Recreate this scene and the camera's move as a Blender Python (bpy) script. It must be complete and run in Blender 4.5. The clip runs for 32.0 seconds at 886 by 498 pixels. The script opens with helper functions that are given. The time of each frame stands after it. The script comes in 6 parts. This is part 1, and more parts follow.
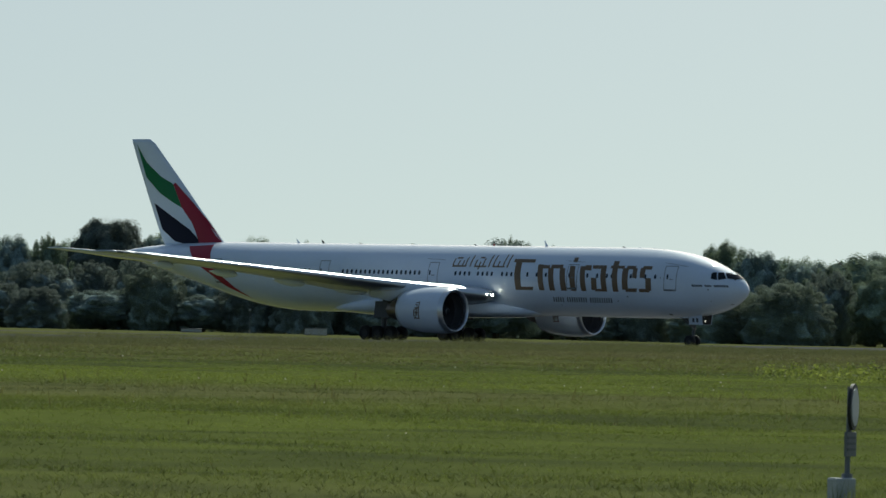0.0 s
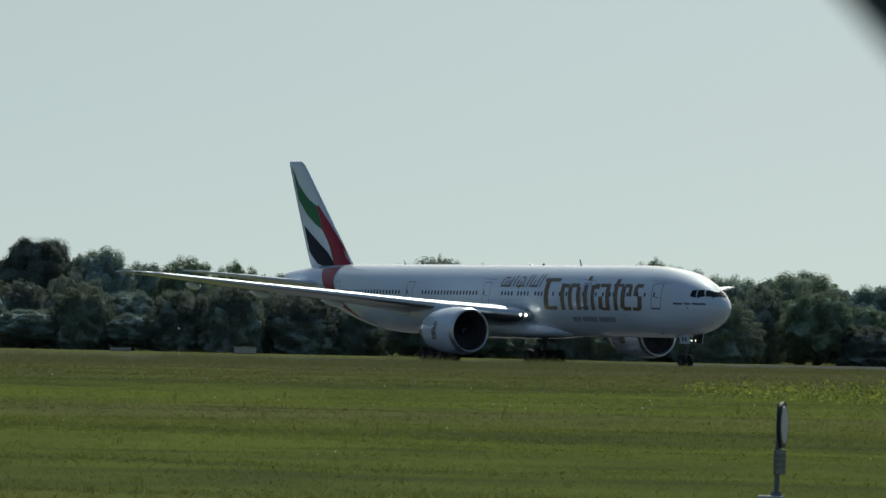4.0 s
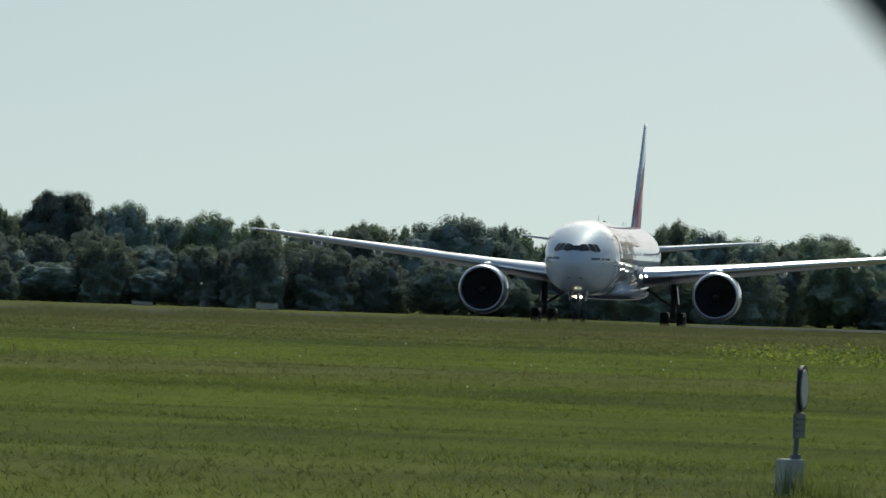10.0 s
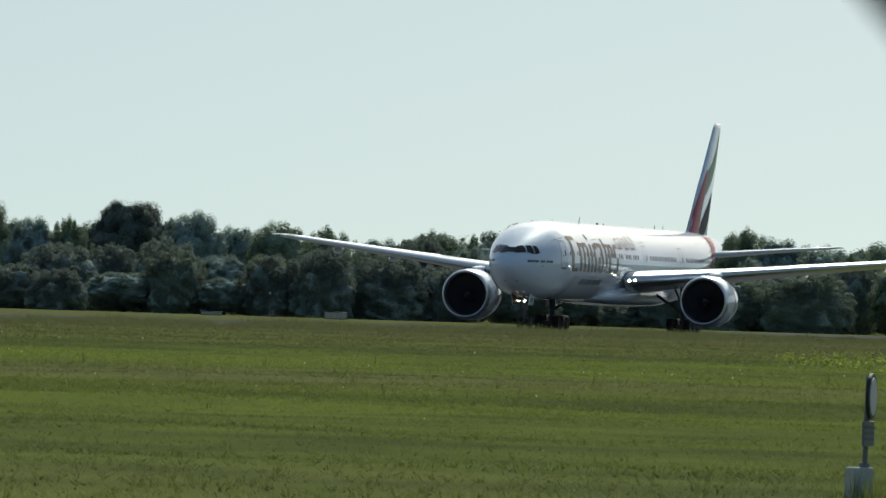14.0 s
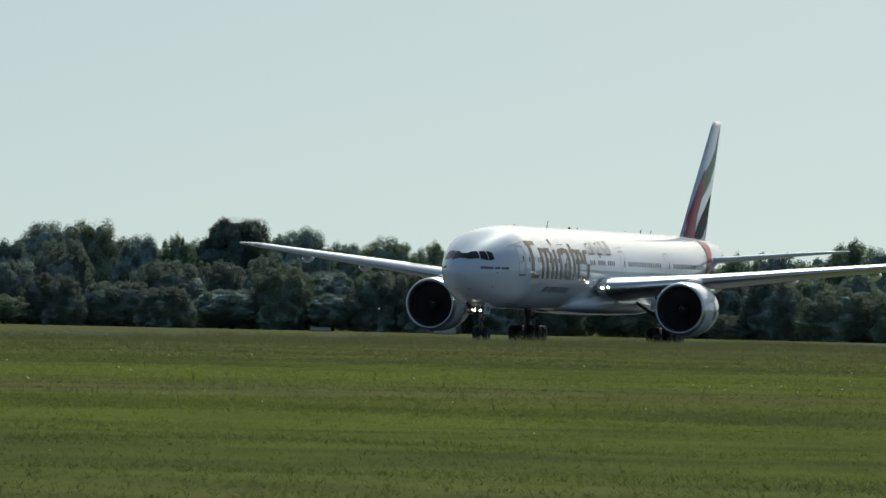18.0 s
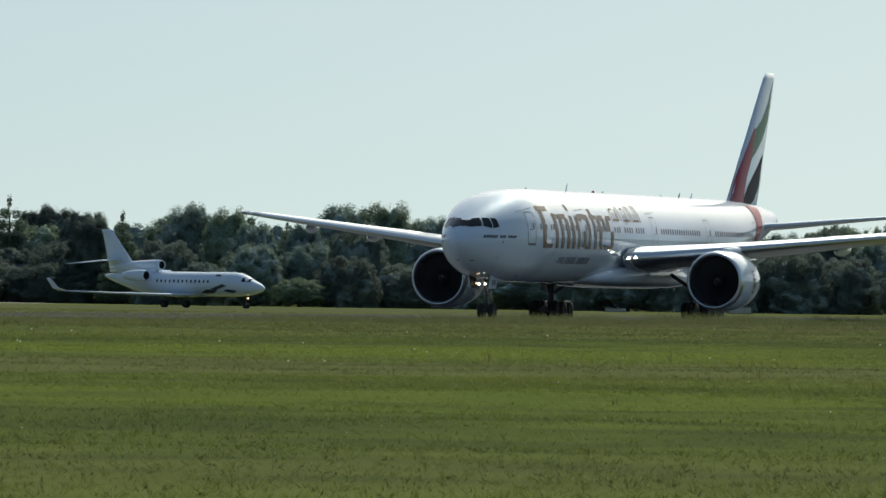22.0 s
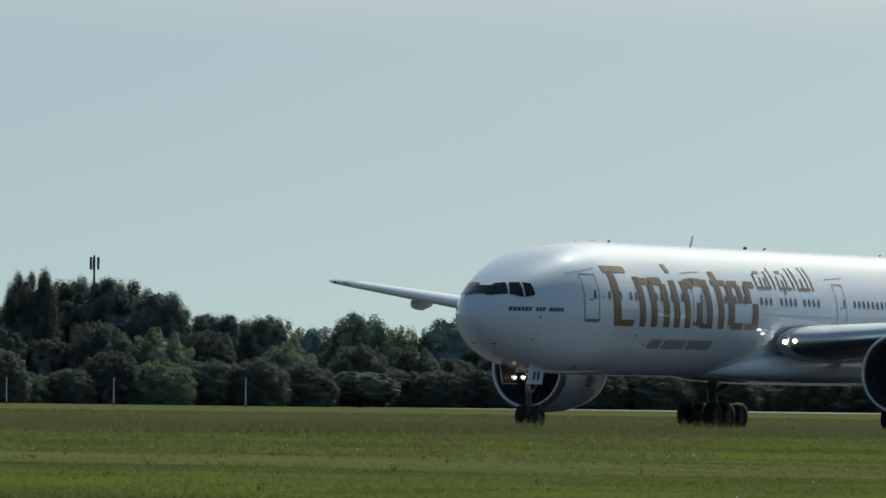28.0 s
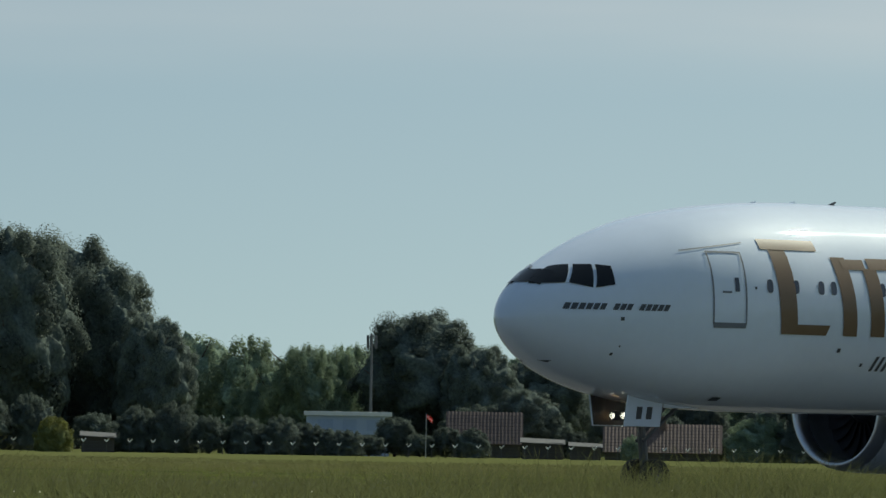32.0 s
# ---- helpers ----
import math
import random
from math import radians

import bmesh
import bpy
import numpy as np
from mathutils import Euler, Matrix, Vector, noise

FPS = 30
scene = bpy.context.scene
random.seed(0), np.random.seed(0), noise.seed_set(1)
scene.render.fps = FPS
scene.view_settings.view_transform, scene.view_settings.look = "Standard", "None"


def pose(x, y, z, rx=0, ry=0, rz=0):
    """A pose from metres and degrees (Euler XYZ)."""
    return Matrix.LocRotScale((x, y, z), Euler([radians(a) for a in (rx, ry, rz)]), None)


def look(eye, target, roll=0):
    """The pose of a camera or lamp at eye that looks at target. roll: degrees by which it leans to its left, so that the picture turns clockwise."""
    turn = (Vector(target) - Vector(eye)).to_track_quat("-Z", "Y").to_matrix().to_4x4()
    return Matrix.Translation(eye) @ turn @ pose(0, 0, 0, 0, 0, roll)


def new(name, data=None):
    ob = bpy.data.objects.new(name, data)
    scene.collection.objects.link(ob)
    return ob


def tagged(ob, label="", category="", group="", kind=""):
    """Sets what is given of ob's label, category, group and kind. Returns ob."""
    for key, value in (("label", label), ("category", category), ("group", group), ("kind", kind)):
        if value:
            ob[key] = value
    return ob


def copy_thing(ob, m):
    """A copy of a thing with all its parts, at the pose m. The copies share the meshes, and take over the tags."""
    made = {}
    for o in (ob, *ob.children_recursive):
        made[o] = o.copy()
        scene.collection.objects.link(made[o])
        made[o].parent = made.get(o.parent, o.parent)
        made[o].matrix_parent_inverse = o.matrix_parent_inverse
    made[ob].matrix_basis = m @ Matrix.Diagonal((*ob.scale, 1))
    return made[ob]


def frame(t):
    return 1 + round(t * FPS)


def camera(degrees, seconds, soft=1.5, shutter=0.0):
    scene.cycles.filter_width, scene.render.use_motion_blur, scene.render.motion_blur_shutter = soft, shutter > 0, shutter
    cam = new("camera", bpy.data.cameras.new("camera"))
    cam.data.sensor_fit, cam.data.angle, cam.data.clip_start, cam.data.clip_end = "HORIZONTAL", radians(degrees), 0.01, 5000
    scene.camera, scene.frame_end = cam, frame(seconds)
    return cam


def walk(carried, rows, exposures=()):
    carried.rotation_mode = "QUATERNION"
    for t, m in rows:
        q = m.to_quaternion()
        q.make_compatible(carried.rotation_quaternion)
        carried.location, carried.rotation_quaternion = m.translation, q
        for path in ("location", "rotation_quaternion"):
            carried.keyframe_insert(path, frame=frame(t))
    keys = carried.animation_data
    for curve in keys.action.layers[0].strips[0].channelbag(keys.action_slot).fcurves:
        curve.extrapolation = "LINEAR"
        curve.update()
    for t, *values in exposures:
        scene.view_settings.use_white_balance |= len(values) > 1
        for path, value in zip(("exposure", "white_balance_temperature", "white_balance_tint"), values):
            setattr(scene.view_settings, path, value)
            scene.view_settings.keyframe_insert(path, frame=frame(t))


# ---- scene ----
EYE = (0.0, 0.0, 1.386)
LENS = 6.2132

cam = camera(LENS, 32.0)


def heading(az, el=0.0):
    """Unit vector for an azimuth (degrees clockwise from +y) and an elevation."""
    a, e = radians(az), radians(el)
    return Vector((math.sin(a) * math.cos(e), math.cos(a) * math.cos(e), math.sin(e)))


def aim(az, el, roll, sway=0.0):
    eye = Vector(EYE) + Vector((0.738, 0.0, 0.675)) * sway
    return look(eye, eye + heading(az, el) * 100.0, roll)


# seconds, azimuth, elevation, roll of the panning camera
PAN = [
    (0, -3.554, 0.542, 1.305),
    (0.5, -3.679, 0.449, 1.124),
    (1, -3.543, 0.508, 0.920),
    (1.5, -3.208, 0.649, 0.941),
    (2, -3.175, 0.660, 0.974),
    (2.5, -3.022, 0.824, 1.053),
    (3, -3.280, 0.788, 1.128),
    (3.5, -3.075, 0.740, 1.218),
    (5.5, -3.053, 0.557, 1.244),
    (6, -3.151, 0.611, 1.256),
    (6.5, -2.922, 0.710, 1.271),
    (7, -2.366, 0.794, 1.344),
    (7.5, -2.255, 0.862, 1.430),
    (8, -2.237, 0.878, 1.532),
    (8.5, -2.255, 0.850, 1.611),
    (9, -2.618, 0.676, 1.798),
    (9.5, -2.956, 0.513, 1.869),
    (10, -3.212, 0.385, 1.984),
    (10.5, -3.115, 0.380, 1.889),
    (11, -3.478, 0.325, 1.779),
    (11.5, -3.613, 0.327, 1.719),
    (12, -3.694, 0.316, 1.682),
    (12.5, -3.766, 0.320, 1.665),
    (13, -3.718, 0.375, 1.776),
    (13.5, -3.673, 0.440, 1.810),
    (15.5, -4.040, 0.386, 1.655),
    (16, -4.254, 0.413, 1.659),
    (16.5, -4.393, 0.432, 1.535),
    (17, -4.477, 0.468, 1.432),
    (17.5, -4.434, 0.502, 1.342),
    (18, -4.459, 0.514, 1.260),
    (18.5, -4.542, 0.527, 1.282),
    (19, -4.661, 0.534, 1.371),
    (19.5, -4.762, 0.572, 1.401),
    (20, -4.833, 0.617, 1.420),
    (20.5, -5.027, 0.598, 1.276),
    (21, -5.604, 0.470, 1.083),
    (21.5, -5.965, 0.394, 0.950),
    (22, -6.525, 0.342, 0.798),
    (22.5, -6.997, 0.395, 0.746),
    (23, -7.471, 0.466, 0.667),
    (23.5, -7.928, 0.575, 0.620),
    (24, -8.481, 0.675, 0.534),
    (24.5, -9.020, 0.724, 0.595),
    (25, -9.639, 0.772, 0.604),
    (25.5, -10.433, 0.818, 0.692),
    (26, -11.915, 0.842, 0.741),
    (26.5, -12.900, 0.908, 0.786),
    (28.5, -16.446, 1.098, 0.798),
    (28.7, -16.884, 1.117, 0.806),
    (28.9, -17.383, 1.121, 0.797),
    (29, -17.751, 1.155, 0.783),
    (29.1, -18.148, 1.144, 0.772),
    (29.3, -18.980, 1.196, 0.750),
    (29.5, -20.128, 1.258, 0.695),
    (29.7, -21.107, 1.273, 0.741),
    (29.9, -21.825, 1.296, 0.792),
    (30, -22.233, 1.300, 0.808),
    (30.1, -22.527, 1.324, 0.807),
    (30.3, -23.235, 1.331, 0.823),
    (30.5, -23.987, 1.315, 0.841),
    (30.7, -24.659, 1.332, 0.855),
    (30.9, -25.650, 1.343, 0.862),
    (31, -26.345, 1.361, 0.859),
    (31.1, -26.964, 1.377, 0.898),
    (31.3, -28.877, 1.379, 0.978),
    (31.5, -30.452, 1.386, 1.075),
    (31.7, -31.815, 1.417, 1.031),
    (31.9, -33.305, 1.402, 0.991),
    (32, -34.183, 1.377, 0.967),
]
# seconds, stops, kelvin, tint
EXPOSURES = ((0, -0.10, 6900, -5), (1, -0.04, 6900, -5), (2, -0.15, 6900, -5), (3, -0.27, 6900, -5), (4.5, -0.20, 6900, -5), (6, -0.08, 6900, -5), (7, -0.28, 6900, -5), (8, -0.40, 6900, -5),
             (9, -0.36, 6900, -5), (10, -0.10, 6900, -5), (11.5, 0.00, 6900, -5), (13, 0.05, 6900, -5), (17, -0.05, 6900, -5), (20, -0.12, 6900, -5), (22, 0.06, 6900, -5),
             (23.5, 0.09, 6900, -5), (25, 0.00, 6900, -5), (29, -0.13, 6900, -6), (31, 0.00, 7050, -5), (32, 0.14, 7250, -6))
# the hand drifts a little more than a centimetre up and to the right during the first turn
SWAY_T = (0, 2, 2.5, 3, 3.5, 5.5, 6, 6.5, 7, 7.5, 8, 8.5, 9, 9.5, 10, 10.5, 11, 12, 13, 32)
SWAY_M = (-0.0052, -0.0055, -0.0077, -0.0052, -0.0062, -0.0021, -0.0012, -0.0022, -0.0018, -0.0011, -0.0008, 0.0013, 0.0039, 0.0044, 0.0018, 0.0026, 0.0062, 0.008, 0.008, 0.008)
walk(cam, [(t, aim(a, e, r, float(np.interp(t, SWAY_T, SWAY_M)))) for t, a, e, r in PAN], EXPOSURES)
cam.data.dof.use_dof = True
cam.data.dof.focus_distance = 400.0
cam.data.dof.aperture_fstop = 40.0

# ---------------------------------------------------------------- light
SUN_AZ, SUN_EL = 8.5, 41.0
world = bpy.data.worlds.new("world")
scene.world = world
world.use_nodes = True
wn, wl = world.node_tree.nodes, world.node_tree.links
sky = wn.new("ShaderNodeTexSky")
sky.sky_type = "NISHITA"
sky.sun_disc = False
sky.sun_elevation = radians(SUN_EL)
sky.sun_rotation = radians(SUN_AZ)
sky.air_density, sky.dust_density, sky.ozone_density = 1.0, 1.2, 1.0
way = wn.new("ShaderNodeTexCoord")
lift = wn.new("ShaderNodeVectorMath")
lift.operation = "MULTIPLY_ADD"
lift.inputs[1].default_value = (1, 1, 2.0)
lift.inputs[2].default_value = (0, 0, 0.145)
norm = wn.new("ShaderNodeVectorMath")
norm.operation = "NORMALIZE"
wl.new(way.outputs["Generated"], lift.inputs[0])
wl.new(lift.outputs[0], norm.inputs[0])
wl.new(norm.outputs[0], sky.inputs[0])
# thin cirrus higher up; its unseen upper part is brightened as fill light
veil = wn.new("ShaderNodeTexNoise")
veil.inputs["Scale"].default_value, veil.inputs["Detail"].default_value = 5.0, 4.0
squash = wn.new("ShaderNodeMapping")
squash.inputs["Scale"].default_value = (1.0, 1.0, 9.0)
wl.new(way.outputs["Generated"], squash.inputs[0])
wl.new(squash.outputs[0], veil.inputs["Vector"])
tall = wn.new("ShaderNodeSeparateXYZ")
wl.new(way.outputs["Generated"], tall.inputs[0])
rise = wn.new("ShaderNodeMapRange")
rise.interpolation_type = "SMOOTHSTEP"
rise.inputs[1].default_value, rise.inputs[2].default_value = 0.042, 0.056
wl.new(tall.outputs["Z"], rise.inputs[0])
streak = wn.new("ShaderNodeMapRange")
streak.inputs[1].default_value, streak.inputs[2].default_value = 0.22, 0.5
wl.new(veil.outputs[0], streak.inputs[0])
amount = wn.new("ShaderNodeMath")
amount.operation = "MULTIPLY"
wl.new(rise.outputs[0], amount.inputs[0])
wl.new(streak.outputs[0], amount.inputs[1])
cloud = wn.new("ShaderNodeMix")
cloud.data_type, cloud.blend_type = "RGBA", "MULTIPLY"
tone = wn.new("ShaderNodeValToRGB")
tone.color_ramp.elements[0].position, tone.color_ramp.elements[0].color = 0.06, (1.36, 1.16, 1.08, 1)
# added gain on the sky out of view, lifts shaded sides
tone.color_ramp.elements[1].position, tone.color_ramp.elements[1].color = 0.3, (1.4, 1.42, 1.46, 1)
wl.new(tall.outputs["Z"], tone.inputs[0])
wl.new(tone.outputs[0], cloud.inputs[7])
wl.new(amount.outputs[0], cloud.inputs[0])
wl.new(sky.outputs[0], cloud.inputs[6])
wl.new(cloud.outputs[2], wn["Background"].inputs[0])
wn["Background"].inputs[1].default_value = 0.08

sun_data = bpy.data.lights.new("sun", "SUN")
sun_data.energy, sun_data.angle, sun_data.color = 3.1, radians(0.53), (1.0, 0.995, 0.985)
sun = new("sun", sun_data)
sun.matrix_world = look(heading(SUN_AZ, SUN_EL) * 200.0, (0, 0, 0))


# ---------------------------------------------------------------- materials
def material(name, color, rough=0.6, metal=0.0, var=0.15, scale=3.0, bump=0.0, coat=0.0, random_tint=0.0, island=0.0,
             second=None, spec=0.5, stretch=None, dry=None):
    m = bpy.data.materials.new(name)
    m.use_nodes = True
    n, l = m.node_tree.nodes, m.node_tree.links
    b = n["Principled BSDF"]
    b.inputs["Roughness"].default_value = rough
    b.inputs["Metallic"].default_value = metal
    b.inputs["Coat Weight"].default_value = coat
    b.inputs["Coat Roughness"].default_value = 0.03
    b.inputs["Specular IOR Level"].default_value = spec
    geo = n.new("ShaderNodeTexCoord")
    big = n.new("ShaderNodeTexNoise")
    big.inputs["Scale"].default_value = scale
    big.inputs["Detail"].default_value = 2.5 if stretch else 5
    fine = n.new("ShaderNodeTexNoise")
    fine.inputs["Scale"].default_value = scale * 9
    fine.inputs["Detail"].default_value = 3
    if stretch:
        mp = n.new("ShaderNodeMapping")
        mp.inputs["Scale"].default_value = stretch
        l.new(geo.outputs["Object"], mp.inputs["Vector"])
        l.new(mp.outputs[0], big.inputs["Vector"])
    else:
        l.new(geo.outputs["Object"], big.inputs["Vector"])
    l.new(geo.outputs["Object"], fine.inputs["Vector"])
    mixn = n.new("ShaderNodeMix")
    mixn.data_type = "FLOAT"
    mixn.inputs[0].default_value = 0.4
    l.new(big.outputs[0], mixn.inputs[2])
    l.new(fine.outputs[0], mixn.inputs[3])
    ramp = n.new("ShaderNodeValToRGB")
    lo = second or tuple(c * (1 - var) for c in color)
    hi = color if second else tuple(min(1, c * (1 + var)) for c in color)
    ramp.color_ramp.elements[0].position, ramp.color_ramp.elements[1].position = (0.41, 0.58) if dry else (0.32, 0.68)
    ramp.color_ramp.elements[0].color = (*lo, 1)
    ramp.color_ramp.elements[1].color = (*hi, 1)
    l.new(mixn.outputs[0], ramp.inputs[0])
    out = ramp.outputs[0]
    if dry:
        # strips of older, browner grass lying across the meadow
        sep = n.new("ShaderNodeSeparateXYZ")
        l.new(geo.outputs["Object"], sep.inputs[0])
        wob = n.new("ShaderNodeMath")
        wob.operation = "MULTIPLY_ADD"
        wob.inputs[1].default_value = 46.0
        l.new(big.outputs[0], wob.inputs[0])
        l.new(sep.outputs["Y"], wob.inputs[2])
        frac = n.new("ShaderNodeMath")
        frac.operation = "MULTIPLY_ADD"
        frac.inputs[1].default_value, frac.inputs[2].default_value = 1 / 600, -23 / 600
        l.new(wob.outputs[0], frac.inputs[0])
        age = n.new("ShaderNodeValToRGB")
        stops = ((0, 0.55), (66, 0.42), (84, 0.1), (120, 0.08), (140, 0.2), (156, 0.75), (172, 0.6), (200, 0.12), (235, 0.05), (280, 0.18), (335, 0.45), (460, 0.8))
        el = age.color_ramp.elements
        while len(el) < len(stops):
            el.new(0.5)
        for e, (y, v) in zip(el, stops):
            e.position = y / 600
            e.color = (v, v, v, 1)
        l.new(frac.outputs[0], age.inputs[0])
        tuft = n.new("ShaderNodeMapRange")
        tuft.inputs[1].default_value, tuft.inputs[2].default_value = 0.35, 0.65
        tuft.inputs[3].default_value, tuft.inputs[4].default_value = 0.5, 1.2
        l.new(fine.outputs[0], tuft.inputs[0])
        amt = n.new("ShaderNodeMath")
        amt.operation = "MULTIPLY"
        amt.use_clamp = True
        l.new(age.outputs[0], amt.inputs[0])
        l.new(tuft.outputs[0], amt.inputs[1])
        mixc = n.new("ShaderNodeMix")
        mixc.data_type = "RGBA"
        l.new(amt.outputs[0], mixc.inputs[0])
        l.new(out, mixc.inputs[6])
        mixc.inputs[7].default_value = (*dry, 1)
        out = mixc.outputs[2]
    for amount, socket in ((random_tint, "o"), (island, "i")):
        if amount:
            src = n.new("ShaderNodeObjectInfo").outputs["Random"] if socket == "o" else n.new("ShaderNodeNewGeometry").outputs["Random Per Island"]
            hs = n.new("ShaderNodeHueSaturation")
            mr = n.new("ShaderNodeMapRange")
            mr.inputs[3].default_value, mr.inputs[4].default_value = 1 - amount, 1 + amount
            l.new(src, mr.inputs[0])
            l.new(mr.outputs[0], hs.inputs["Value"])
            l.new(out, hs.inputs["Color"])
            out = hs.outputs[0]
    l.new(out, b.inputs["Base Color"])
    if bump:
        bp = n.new("ShaderNodeBump")
        bp.inputs["Strength"].default_value = bump
        bp.inputs["Distance"].default_value = 0.02
        l.new(fine.outputs[0], bp.inputs["Height"])
        l.new(bp.outputs[0], b.inputs["Normal"])
    rr = n.new("ShaderNodeMapRange")
    rr.inputs[3].default_value, rr.inputs[4].default_value = max(0.02, rough * 0.85), min(1, rough * 1.15)
    l.new(big.outputs[0], rr.inputs[0])
    l.new(rr.outputs[0], b.inputs["Roughness"])
    return m


def leaf_material(name, color, var=0.4, trans=0.4, scale=0.4, second=None, stretch=None, dry=None):
    m = material(name, color, 0.75, 0, 0.25, scale, island=var, random_tint=0.18, spec=0.08, second=second, stretch=stretch, dry=dry)
    n, l = m.node_tree.nodes, m.node_tree.links
    b = n["Principled BSDF"]
    src = b.inputs["Base Color"].links[0].from_socket
    t = n.new("ShaderNodeBsdfTranslucent")
    l.new(src, t.inputs[0])
    mx = n.new("ShaderNodeMixShader")
    mx.inputs[0].default_value = trans
    l.new(b.outputs[0], mx.inputs[1])
    l.new(t.outputs[0], mx.inputs[2])
    l.new(mx.outputs[0], n["Material Output"].inputs[0])
    return m


def glow(name, color, strength):
    m = bpy.data.materials.new(name)
    m.use_nodes = True
    b = m.node_tree.nodes["Principled BSDF"]
    b.inputs["Base Color"].default_value = (*color, 1)
    b.inputs["Emission Color"].default_value = (*color, 1)
    b.inputs["Emission Strength"].default_value = strength
    return m


# white paint whose base colour holds the blue of reflected sky
WHITE = material("sky_tinted_white_paint", (0.72, 0.79, 0.89), 0.5, 0, 0.03, 0.35, coat=1.0, spec=0.1)
GREY_WING = material("grey_wing_paint", (0.46, 0.48, 0.50), 0.3, 0, 0.06, 0.5, coat=0.3)
METAL = material("polished_aluminium", (0.66, 0.68, 0.71), 0.34, 1.0, 0.04, 1.0)
DULL_METAL = material("dull_steel", (0.35, 0.35, 0.36), 0.42, 0.8, 0.15, 4.0)
TITAN = material("burnt_titanium", (0.22, 0.19, 0.17), 0.4, 0.9, 0.2, 3.0)
GOLD = material("gold_brown_lettering_paint", (0.18, 0.115, 0.065), 0.42, 0.0, 0.06, 1.0, coat=0.15, spec=0.3)
DARK_TEXT = material("dark_grey_paint", (0.06, 0.065, 0.075), 0.4, 0, 0.1, 2.0)
RED = material("red_livery_paint", (0.36, 0.02, 0.045), 0.4, 0, 0.05, 1.0, coat=0.12, spec=0.25)
GREEN = material("green_livery_paint", (0.012, 0.16, 0.06), 0.4, 0, 0.05, 1.0, coat=0.12, spec=0.25)
BLACK = material("black_livery_paint", (0.012, 0.014, 0.03), 0.5, 0, 0.05, 1.0, spec=0.12)
WINDOW = material("dark_cabin_glass", (0.04, 0.052, 0.075), 0.12, 0, 0.1, 2.0)
COCKPIT = material("cockpit_glass", (0.015, 0.017, 0.02), 0.06, 0, 0.1, 2.0, spec=0.2)
SEAL = material("grey_door_seal", (0.16, 0.17, 0.19), 0.5, 0, 0.1, 2.0)
TYRE = material("black_tyre_rubber", (0.02, 0.02, 0.021), 0.85, 0, 0.25, 6.0, bump=0.2)
# gear and rim colours darkened to hold the shade below the aircraft
GEAR = material("shade_grey_gear_paint", (0.085, 0.088, 0.092), 0.4, 0.2, 0.15, 4.0)
RIM = material("shade_dark_wheel_metal", (0.035, 0.035, 0.038), 0.5, 0.2, 0.2, 5.0)
FAN = material("dark_fan_blades", (0.022, 0.022, 0.026), 0.6, 0.1, 0.1, 4.0)
LINER = material("dark_intake_liner", (0.07, 0.07, 0.075), 0.5, 0.2, 0.1, 3.0)
LAMP = glow("lit_landing_lamp", (1.0, 0.96, 0.88), 28.0)
LAMP_DIM = glow("warm_taxi_lamp", (1.0, 0.66, 0.36), 1.6)
BEACON = material("red_beacon_glass", (0.5, 0.02, 0.02), 0.2)

BANDS = (0.5, 1.1, 1.0)
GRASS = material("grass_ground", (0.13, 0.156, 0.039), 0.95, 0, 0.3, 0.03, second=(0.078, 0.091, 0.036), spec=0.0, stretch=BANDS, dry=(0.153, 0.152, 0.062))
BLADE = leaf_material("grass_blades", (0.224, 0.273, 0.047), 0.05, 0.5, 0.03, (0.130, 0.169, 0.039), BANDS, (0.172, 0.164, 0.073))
BLADE_FAR = leaf_material("olive_verge_grass", (0.208, 0.214, 0.084), 0.06, 0.5, 0.03, (0.182, 0.173, 0.083), BANDS)
BLADE_VERGE = leaf_material("rough_verge_grass", (0.15, 0.169, 0.065), 0.15, 0.5, 0.06, (0.130, 0.133, 0.060), (0.6, 1.0, 1.0))
FLAG_RED = leaf_material("red_flag_cloth", (0.5, 0.05, 0.05), 0.02, 0.4)
FLAG_WHITE = leaf_material("white_flag_cloth", (0.8, 0.8, 0.8), 0.02, 0.6)
BLADE_DRY = leaf_material("dry_grass_stalks", (0.195, 0.189, 0.065), 0.25, 0.5)
ASPHALT = material("runway_asphalt", (0.117, 0.117, 0.117), 0.95, 0, 0.2, 0.05, bump=0.2, spec=0.0)
CONCRETE = material("pale_concrete", (0.286, 0.26, 0.221), 0.9, 0, 0.15, 0.05, bump=0.2, spec=0.1)
# leaf tints run pale and bluish in place of air haze
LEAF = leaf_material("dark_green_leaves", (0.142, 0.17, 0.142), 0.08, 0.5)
LEAF_HAZY = leaf_material("hazy_green_leaves", (0.225, 0.285, 0.247), 0.08, 0.5)
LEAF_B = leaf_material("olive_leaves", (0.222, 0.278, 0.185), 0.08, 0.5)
LEAF_SHRUB = leaf_material("hazy_shrub_leaves", (0.178, 0.212, 0.178), 0.08, 0.5)
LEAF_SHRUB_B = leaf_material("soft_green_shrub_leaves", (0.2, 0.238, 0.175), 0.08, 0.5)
LEAF_Y = leaf_material("yellow_green_leaves", (0.2, 0.206, 0.062), 0.35, 0.4)
CONIFER = leaf_material("conifer_needles", (0.15, 0.2, 0.144), 0.14, 0.55)
BARK = material("brown_bark", (0.10, 0.075, 0.055), 0.9, 0, 0.3, 3.0, bump=0.5)
# wall and window colours blued and drawn together to stand for distance haze
BUILDING = material("haze_blue_facade", (0.43, 0.51, 0.67), 0.8, 0, 0.06, 0.1)
BUILDING_DARK = material("haze_blue_glass", (0.36, 0.44, 0.61), 0.6, 0, 0.08, 0.3)
